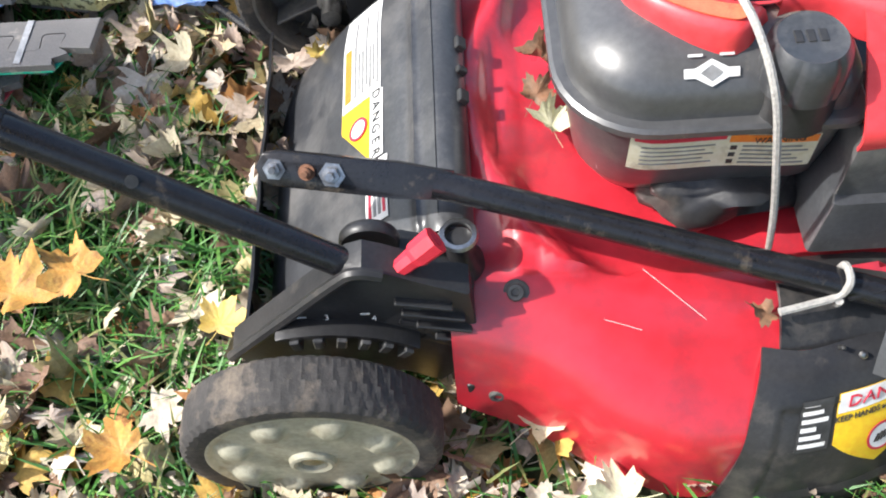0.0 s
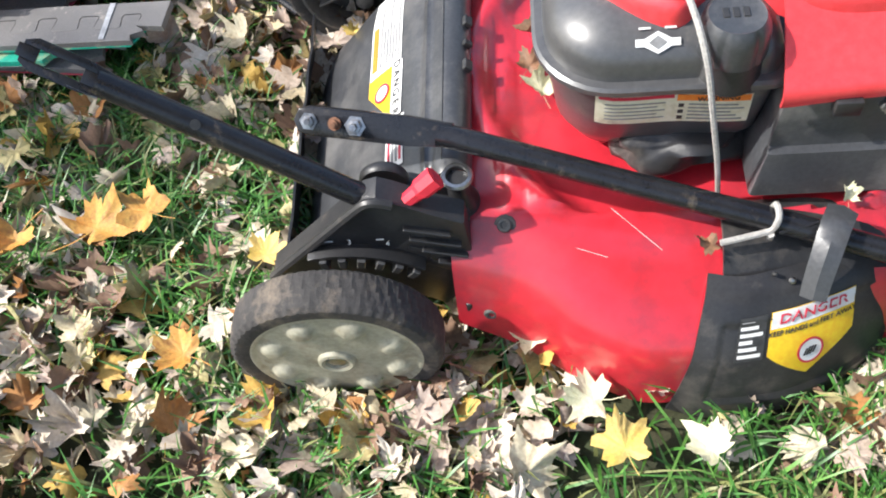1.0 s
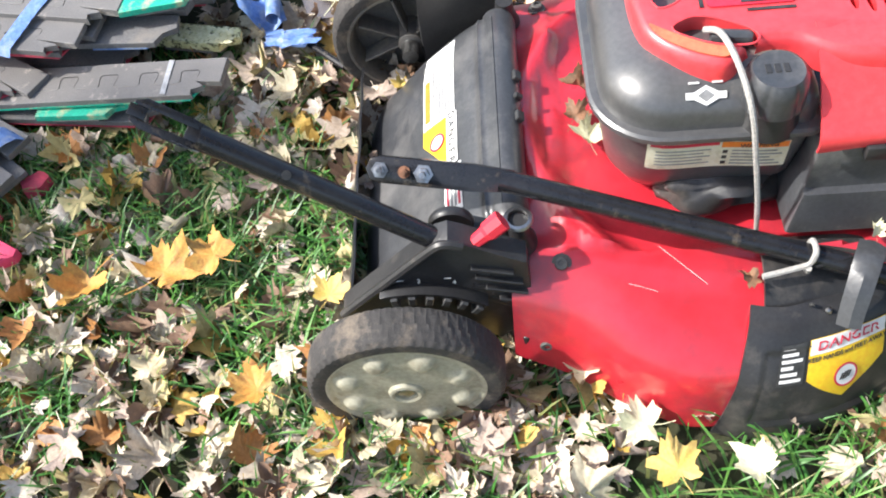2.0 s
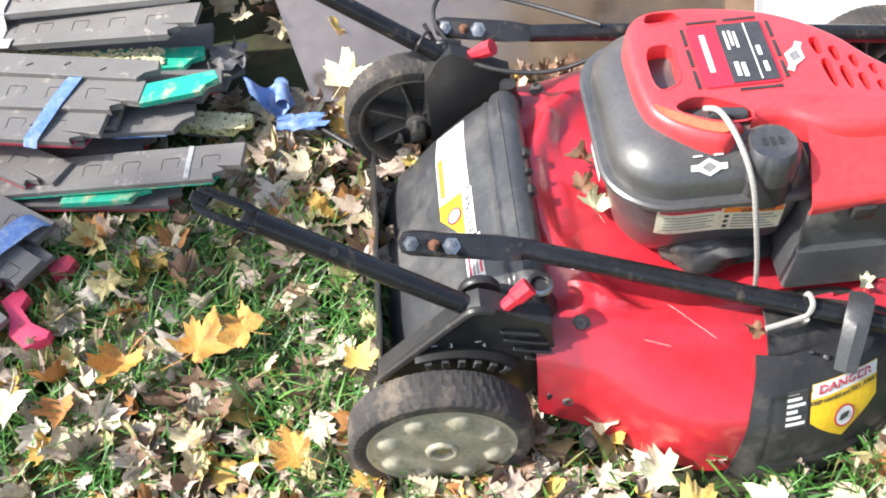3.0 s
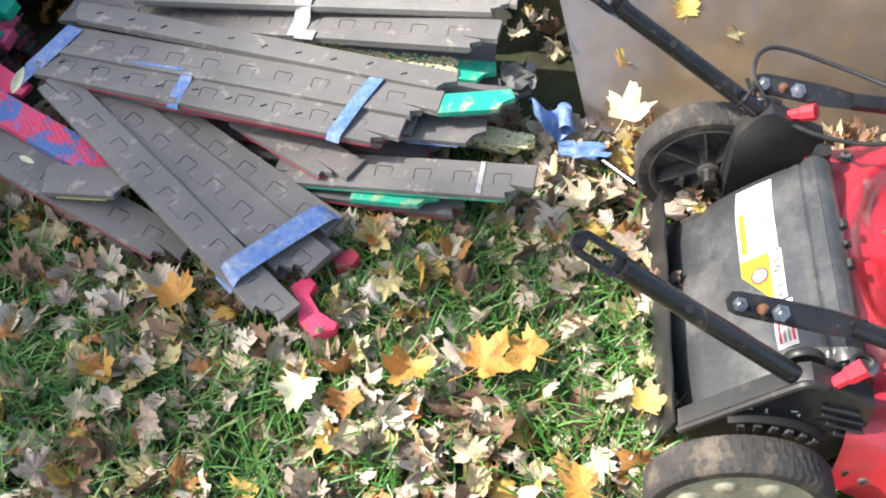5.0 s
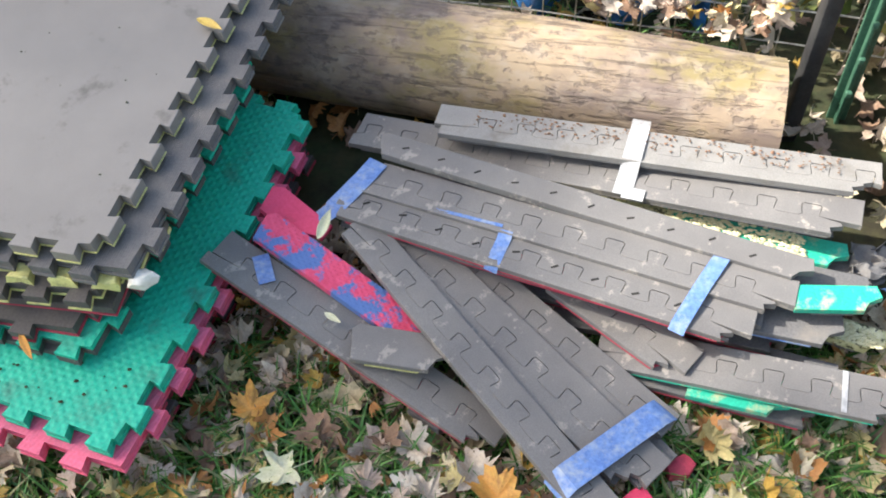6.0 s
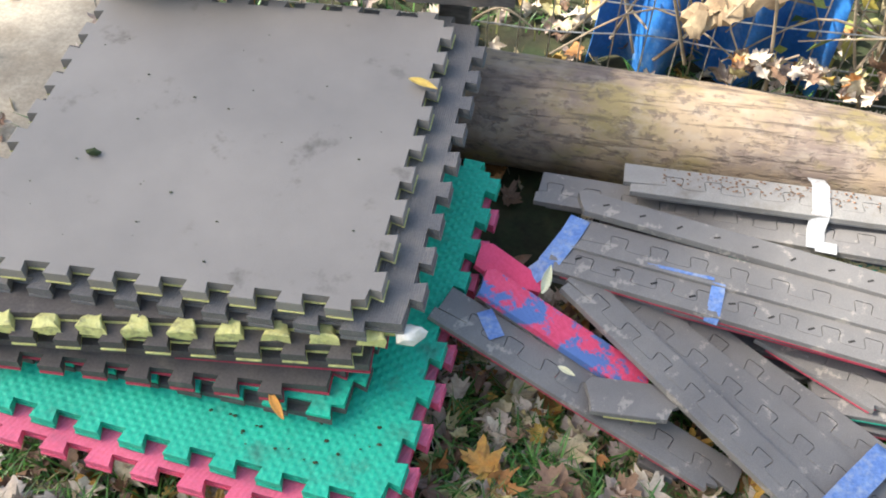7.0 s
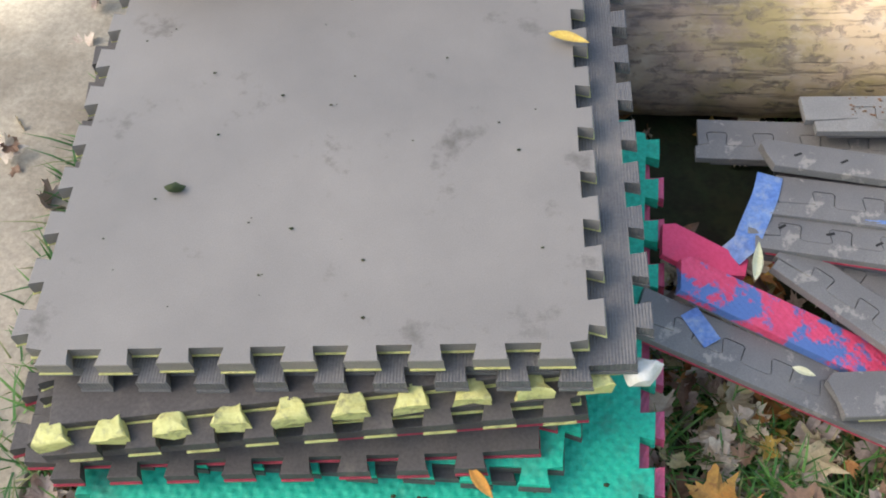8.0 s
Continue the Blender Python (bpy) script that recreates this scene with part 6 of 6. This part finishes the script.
def stack_loft(levels, cap=True):
    """Lofts closed outlines with equal counts at given heights; a level's height may tilt: (outline, z, tilt per metre of y)."""
    own = bmesh.new()
    rings = []
    for o, z, ty in levels:
        rings.append([own.verts.new((x, y, z + ty * (y - 0.7))) for x, y in o])
    n = len(rings[0])
    for a, b in zip(rings, rings[1:]):
        for k in range(n):
            own.faces.new((a[k], a[(k + 1) % n], b[(k + 1) % n], b[k]))
    if cap:
        own.faces.new(rings[-1])
        own.faces.new(rings[0][::-1])
    return own


SH = lambda g, n=8: rounded(0.092 + g, 0.318 - g * 0.6, 0.679 + g, 0.955 - g, (max(0.07 - g, 0.02), 0.02, 0.03, 0.08), n)
shroud = part("tank_shroud", stack_loft([
    (SH(0.05), 0.155, 0), (SH(0.03), 0.168, 0), (SH(0.012), 0.2, 0), (SH(0.004), 0.25, 0), (SH(0.0), 0.288, 0), (SH(-0.008), 0.2885, 0), (SH(-0.0115), 0.291, 0), (SH(-0.0115), 0.297, 0), (SH(-0.008), 0.2995, 0), (SH(0.0), 0.3, 0.0), (SH(0.0005), 0.303, 0.0), (SH(0.0015), 0.318, 0.0),
    (SH(0.006), 0.328, 0.0), (SH(0.014), 0.336, 0.0), (SH(0.024), 0.3425, 0.0), (SH(0.04), 0.349, 0.0), (SH(0.055), 0.353, 0.0)]), M_GLOSSBLACK, mower, "glossy black fuel tank shroud with rolled seam", 28)
part("lower_casting", lump((0.235, 0.712, 0.175), (0.075, 0.045, 0.03), 2, sub=3), M_BLACK, engine, "grimy cast lower cover", 60)


# warning sticker wrapped on the shroud's front
def shroud_front(u, v):
    x = 0.14 + 0.152 * u
    y = 0.6765 + (0.03 * max(0, (0.16 - x) / 0.06) ** 2)
    return (x, y + 0.003 * (1 - v), 0.233 + 0.045 * v + 0.007 * (1 - u) - 0.0015 * math.sin(u * 9))


wl = part("warning_label", sheet(lambda u, v: (shroud_front(u, v)[0], shroud_front(u, v)[1] - 0.0012, shroud_front(u, v)[2]), 20, 6, 0.0004), M_CREAM, shroud, "cream and orange engine warning sticker", 60)


def front_bar(u0, u1, v0, v1, material, name, d=0.002):
    return part(name, sheet(lambda a, b: (shroud_front(u0 + (u1 - u0) * a, v0 + (v1 - v0) * b)[0], shroud_front(u0 + (u1 - u0) * a, v0 + (v1 - v0) * b)[1] - d, shroud_front(u0 + (u1 - u0) * a, v0 + (v1 - v0) * b)[2]), 6, 2, 0.0003), material, wl, "", 60)


front_bar(0.52, 0.99, 0.78, 0.99, M_ORANGE, "orange_band")
front_bar(0.02, 0.5, 0.88, 0.99, M_REDINK, "red_band")
words("WARNING", 0.0085, Matrix.Translation((0.259, 0.673, 0.2745)) @ pose(0, 0, 0, 86), M_INK_SHADE, wl)
for k in range(5):
    front_bar(0.06, 0.45 - 0.05 * (k % 2), 0.18 + 0.13 * k, 0.215 + 0.13 * k, M_GREYINK, "print_bar")
    front_bar(0.6, 0.96 - 0.04 * (k % 3), 0.1 + 0.13 * k, 0.145 + 0.13 * k, M_GREYINK, "print_bar")
for k in range(3):
    front_bar(0.535, 0.57, 0.1 + 0.22 * k, 0.22 + 0.22 * k, M_INK_SHADE, "print_icon")


def emblem(c, w, h, m3, parent):
    """Plain diamond-in-bar emblem."""
    m = Matrix.Translation(c) @ m3
    o = [(-w, -h * 0.35), (-w, h * 0.35), (-w * 0.6, h * 0.35), (0, h), (w * 0.6, h * 0.35), (w, h * 0.35), (w, -h * 0.35), (w * 0.6, -h * 0.35), (0, -h), (-w * 0.6, -h * 0.35)]
    e = part("emblem", slab(o[::-1], 0, 0.0006, m), M_WHITE, parent, "white diamond emblem")
    part("emblem_core", slab([(-w * 0.42, 0), (0, h * 0.62), (w * 0.42, 0), (0, -h * 0.62)][::-1], 0.0006, 0.001, m), M_GREYINK, e)
    return e


emblem((0.197, 0.6925, 0.3375), 0.021, 0.0105, pose(0, 0, 0, 42, 0, 0), shroud)
for dx in (-0.012, 0.012):
    part("emblem_bar", box((0.197 + dx, 0.7035, 0.3455), (0.011, 0.002, 0.001), 0, pose(0, 0, 0, 50)), M_WHITE, shroud)

# fuel cap
cap = part("fuel_cap_neck", lathe([(0, 0.29), (0.034, 0.29), (0.032, 0.31), (0.0315, 0.33), (0, 0.33)], 36, Matrix.Translation((0.266, 0.695, 0))), M_BLACK, mower, "dusty black fuel filler neck")
capb = bmesh.new()
rings = []
for rr, z in ((0.0335, 0.324), (0.034, 0.33), (0.033, 0.35), (0.031, 0.36), (0.026, 0.3665), (0.024, 0.3655), (0.0, 0.3655)):
    rings.append([capb.verts.new(((rr - (0.0016 if (k % 12) < 2 and rr > 0.029 else 0)) * math.cos(2 * math.pi * k / 72), (rr - (0.0016 if (k % 12) < 2 and rr > 0.029 else 0)) * math.sin(2 * math.pi * k / 72), z)) for k in range(72)] if rr > 0 else [capb.verts.new((0, 0, z))] * 72)
for a, b_ in zip(rings, rings[1:]):
    for k in range(72):
        vs = list(dict.fromkeys((a[k], a[(k + 1) % 72], b_[(k + 1) % 72], b_[k])))
        capb.faces.new(vs)
bmesh.ops.transform(capb, matrix=Matrix.Translation((0.266, 0.695, 0)), verts=capb.verts)
fc = part("fuel_cap", capb, M_DUSTY, cap, "worn dark grey fuel cap", 40)
for k in range(3):
    part("cap_mark", box((0.256 + 0.009 * k, 0.697, 0.366), (0.006, 0.012, 0.0012), 0.0004, seg=1), M_BLACK, fc)

# red cowl over the blower and its long side panel
def softened(o):
    """Rounds an outline's corners by cutting them twice."""
    for _ in range(2):
        o = [q for a, b in zip(o, o[1:] + o[:1]) for q in ((0.78 * a[0] + 0.22 * b[0], 0.78 * a[1] + 0.22 * b[1]), (0.22 * a[0] + 0.78 * b[0], 0.22 * a[1] + 0.78 * b[1]))]
    return o


def inset(o, g):
    """Moves an outline inward by g."""
    out = []
    for k, (x, y) in enumerate(o):
        (xa, ya), (xb, yb) = o[k - 2], o[(k + 2) % len(o)]
        d = math.hypot(xb - xa, yb - ya)
        out.append((x - g * (yb - ya) / d, y + g * (xb - xa) / d))
    return out


# counter-clockwise rim of the cowl, passing behind the fuel cap
COWL_RIM = softened([(0.13, 0.875), (0.13, 0.8), (0.137, 0.758), (0.153, 0.736), (0.18, 0.716), (0.211, 0.703), (0.228, 0.71), (0.238, 0.727), (0.262, 0.736), (0.292, 0.735), (0.312, 0.72), (0.35, 0.704),
                     (0.44, 0.704), (0.5, 0.72), (0.49, 0.755), (0.44, 0.785), (0.412, 0.815), (0.39, 0.85), (0.35, 0.888), (0.305, 0.912), (0.25, 0.926), (0.2, 0.932), (0.158, 0.928), (0.138, 0.908)])
OPENINGS = [[(0.149, 0.862), (0.151, 0.782), (0.186, 0.797), (0.184, 0.831), (0.187, 0.866)],
            [(0.16, 0.757), (0.204, 0.731), (0.246, 0.726), (0.256, 0.738), (0.246, 0.752), (0.196, 0.777)],
            [(0.158, 0.905), (0.165, 0.9), (0.204, 0.904), (0.204, 0.92), (0.166, 0.922)]]
VENTS = [[(x, y), (x + 0.004, y - d), (x + w_ - 0.002, y - d), (x + w_, y + 0.002)]
         for k in range(4) for x, y, d, w_ in ((0.346 + 0.0185 * k, 0.85 - 0.018 * k, 0.029 - 0.004 * k, 0.0145 - 0.0012 * k), (0.35 + 0.0175 * k, 0.812 - 0.0145 * k, 0.046 - 0.009 * k, 0.0135 - 0.001 * k))]


def pierced(bm, outlines, z0, z1):
    """Cuts upright openings with the given outlines through a closed mesh."""
    def held(b, name):
        bmesh.ops.recalc_face_normals(b, faces=b.faces)
        me = bpy.data.meshes.new(name)
        b.to_mesh(me)
        b.free()
        ob = bpy.data.objects.new(name, me)
        scene.collection.objects.link(ob)
        return ob
    body = held(bm, "tmp_body")
    cutter = bmesh.new()
    for o in outlines:
        slab(o, z0, z1, bm=cutter)
    cutter = held(cutter, "tmp_cutter")
    md = body.modifiers.new("cut", "BOOLEAN")
    md.operation, md.object, md.solver = "DIFFERENCE", cutter, "EXACT"
    me = bpy.data.meshes.new_from_object(body.evaluated_get(bpy.context.evaluated_depsgraph_get()))
    out = bmesh.new()
    out.from_mesh(me)
    for ob in (body, cutter):
        old = ob.data
        bpy.data.objects.remove(ob)
        bpy.data.meshes.remove(old)
    bpy.data.meshes.remove(me)
    return out


cowl = part("cowl", pierced(stack_loft([(inset(COWL_RIM, -0.002), 0.335, 0.03), (COWL_RIM, 0.356, 0.03), (inset(COWL_RIM, 0.0015), 0.3635, 0.03), (inset(COWL_RIM, 0.005), 0.3685, 0.03), (inset(COWL_RIM, 0.009), 0.3702, 0.03)]), [softened(o) for o in OPENINGS + VENTS], 0.3, 0.4), M_COWL, mower, "bright red plastic blower cowl", 40)
part("blower_screen", lathe([(0, 0.344), (0.03, 0.344), (0.032, 0.346), (0.08, 0.346), (0.084, 0.335)], 40, Matrix.Translation((0.235, 0.835, 0))), M_BLACK, cowl, "dusty black blower screen under the cowl")


def side_fn(u, v):
    x = 0.312 + 0.30 * u
    y, z = lerp_table(v, [(0, 0.652, 0.282), (0.1, 0.650, 0.292), (0.5, 0.682, 0.330), (0.8, 0.72, 0.358), (1.0, 0.75, 0.368)])
    return (x, y + 0.012 * u, z + 0.004 * math.sin(u * 3) + 0.008 * math.exp(-(u / 0.12) ** 2) * (v - 0.2))


part("cowl_side", sheet(side_fn, 24, 20, 0.003), M_COWL, cowl, "", 50)
# Added black plate: paints shade into the vents, over the red parts below.
part("vent_shade_plate", box((0.375, 0.795, 0.343), (0.1, 0.09, 0.006), 0.002), M_INK_SHADE, cowl, "black plate that paints the shade under the cooling vents")
# filter housing below the side panel
part("filter_housing", stack_loft([(rounded(0.308, 0.62, 0.642, 0.72, (0.004,) * 4, 2), 0.152, 0), (rounded(0.30, 0.62, 0.636, 0.73, (0.005,) * 4, 2), 0.158, 0), (rounded(0.31, 0.62, 0.646, 0.73, (0.005,) * 4, 2), 0.215, 0), (rounded(0.312, 0.62, 0.654, 0.73, (0.005,) * 4, 2), 0.218, 0), (rounded(0.318, 0.62, 0.660, 0.73, (0.005,) * 4, 2), 0.284, 0)]), M_DUSTY, mower, "dusty black air filter housing", 30)
part("latch", box((0.375, 0.653, 0.278), (0.026, 0.012, 0.02), 0.002), M_BLACK, mower)
bolt((0.412, 0.655, 0.272), (0, -1, 0.2), 0.004)

# recessed openings, badge and vents on the cowl top
def top_z(y):
    return 0.3705 + 0.03 * (y - 0.7)


def on_cowl(outline, material, name, parent=cowl, lift=0.0006, thick=0.0012, label=""):
    b = slab(outline, 0, thick)
    for v in b.verts:
        v.co.z += top_z(v.co.y) + lift
    return part(name, b, material, parent, label)


on_cowl(rounded(0.208, 0.3, 0.782, 0.888, (0.006,) * 4, 3), M_REDINK, "badge", label="red and grey rating badge")
on_cowl([(0.243, 0.785), (0.297, 0.785), (0.297, 0.885), (0.243, 0.885)], M_BADGE, "badge_panel", lift=0.002)
for x, w_, y0, y1 in ((0.249, 0.003, 0.84, 0.872), (0.255, 0.003, 0.846, 0.872), (0.2605, 0.003, 0.842, 0.87), (0.25, 0.005, 0.795, 0.818), (0.258, 0.005, 0.793, 0.816), (0.276, 0.0015, 0.787, 0.883), (0.282, 0.005, 0.826, 0.842), (0.284, 0.005, 0.798, 0.815)):
    on_cowl([(x, y0), (x + w_, y0), (x + w_, y1), (x, y1)], M_WHITE, "print_bar", lift=0.0034, thick=0.0004)
on_cowl([(0.22, 0.806), (0.2265, 0.806), (0.2265, 0.87), (0.22, 0.87)], M_WHITE, "print_bar", lift=0.002, thick=0.0004)
emblem((0.3235, 0.82, top_z(0.82) + 0.0012), 0.026, 0.012, pose(0, 0, 0, 2, 0, 65), cowl)
for o in OPENINGS:
    part("opening_lip", tube([(x, y, top_z(y)) for x, y in softened(o) + softened(o)[:1]], 0.0012, 6, smooth=1), M_COWL, cowl)
# This facet's orange paints the sun on the red plastic.
on_cowl(softened([(0.143, 0.768), (0.149, 0.752), (0.163, 0.737), (0.187, 0.721), (0.213, 0.711), (0.222, 0.714), (0.23, 0.724), (0.204, 0.729), (0.18, 0.742), (0.157, 0.757)]), M_COWL_SUNLIT, "sunlit_pocket", label="orange-red cowl facet beside the starter recess, coloured as if sunlit")
for (x0, y0, x1, y1) in ((0.202, 0.785, 0.2022, 0.812), (0.202, 0.822, 0.2022, 0.848), (0.202, 0.858, 0.2022, 0.884), (0.212, 0.895, 0.246, 0.8952), (0.258, 0.895, 0.294, 0.8952), (0.307, 0.86, 0.3072, 0.885), (0.307, 0.825, 0.3072, 0.85), (0.307, 0.79, 0.3072, 0.815), (0.25, 0.7755, 0.296, 0.7757)):
    part("groove", box(((x0 + x1) / 2, (y0 + y1) / 2, top_z((y0 + y1) / 2) + 0.0005), (abs(x1 - x0) + 0.004, abs(y1 - y0) + 0.004, 0.0012), 0), M_INK_SHADE, cowl)
part("starter_grip", box((0.228, 0.746, 0.364), (0.045, 0.016, 0.016), 0.006, pose(0, 0, 0, 0, 0, -8)), M_DUSTY, mower, "black starter grip in its recess")
part("starter_cord", tube([(0.2, 0.752, 0.372), (0.214, 0.738, 0.379), (0.226, 0.698, 0.372), (0.238, 0.662, 0.34), (0.25, 0.648, 0.275), (0.262, 0.645, 0.21), (0.27, 0.645, 0.155)], [0.0036, 0.0034, 0.003], 8, smooth=6), M_CORD, mower, "frayed pale starter cord hanging over the engine")

# leaves caught on the deck beside the engine
for i, (x, y, z, s, a, mt, lab) in enumerate([(0.09, 0.785, 0.172, 0.032, 20, M_LEAF_CREAM, "pale dry leaf caught between deck and engine"), (0.088, 0.865, 0.18, 0.03, 80, M_LEAF_BROWN, "brown leaf caught between deck and engine"),
                                             (0.078, 0.82, 0.176, 0.026, -30, M_LEAF_BROWN, "dull brown leaf caught between deck and engine"), (0.255, 0.58, 0.155, 0.022, 100, M_LEAF_BROWN, "thin brown leaf on the deck"),
                                             (0.40, 0.63, 0.158, 0.018, 0, M_LEAF_CREAM, "small dry leaf on the deck"), (-0.158, 0.99, 0.075, 0.018, 30, M_LEAF_YELLOW, "small yellow leaf on the rear flap"), (0.06, 1.06, 0.17, 0.024, 0, M_LEAF_BROWN, "brown leaf on the far deck edge")]):
    one_leaf("maple_leaf", x, y, z, s, a, mt, lab, 120 + i, 1.0, (20, 15))

# white side sticker on the shroud and scratches on the deck
part("side_label", sheet(lambda u, v: (0.0905 - 0.0005 * v, 0.775 + 0.06 * u, 0.235 + 0.05 * v), 6, 4, 0.0006), M_WHITE, shroud, "white sticker on the shroud's side", 60)
for (x0, y0, x1, y1) in ((0.157, 0.631, 0.207, 0.584), (0.118, 0.585, 0.15, 0.576)):
    pts = []
    for k in range(7):
        x, y = x0 + (x1 - x0) * k / 6, y0 + (y1 - y0) * k / 6
        fy, fz, my, mz, sy, sz, ty, tz = lerp_table(x, DECK)
        z = lerp_table(y, [(sy, sz), (sy + 0.022, sz + 0.010), (ty, tz)])[0]
        pts.append((x, y, z + 0.0008))
    part("scratch", tube(pts, 0.00025, 4, smooth=1), M_WHITE, deck, "pale scratch in the paint")
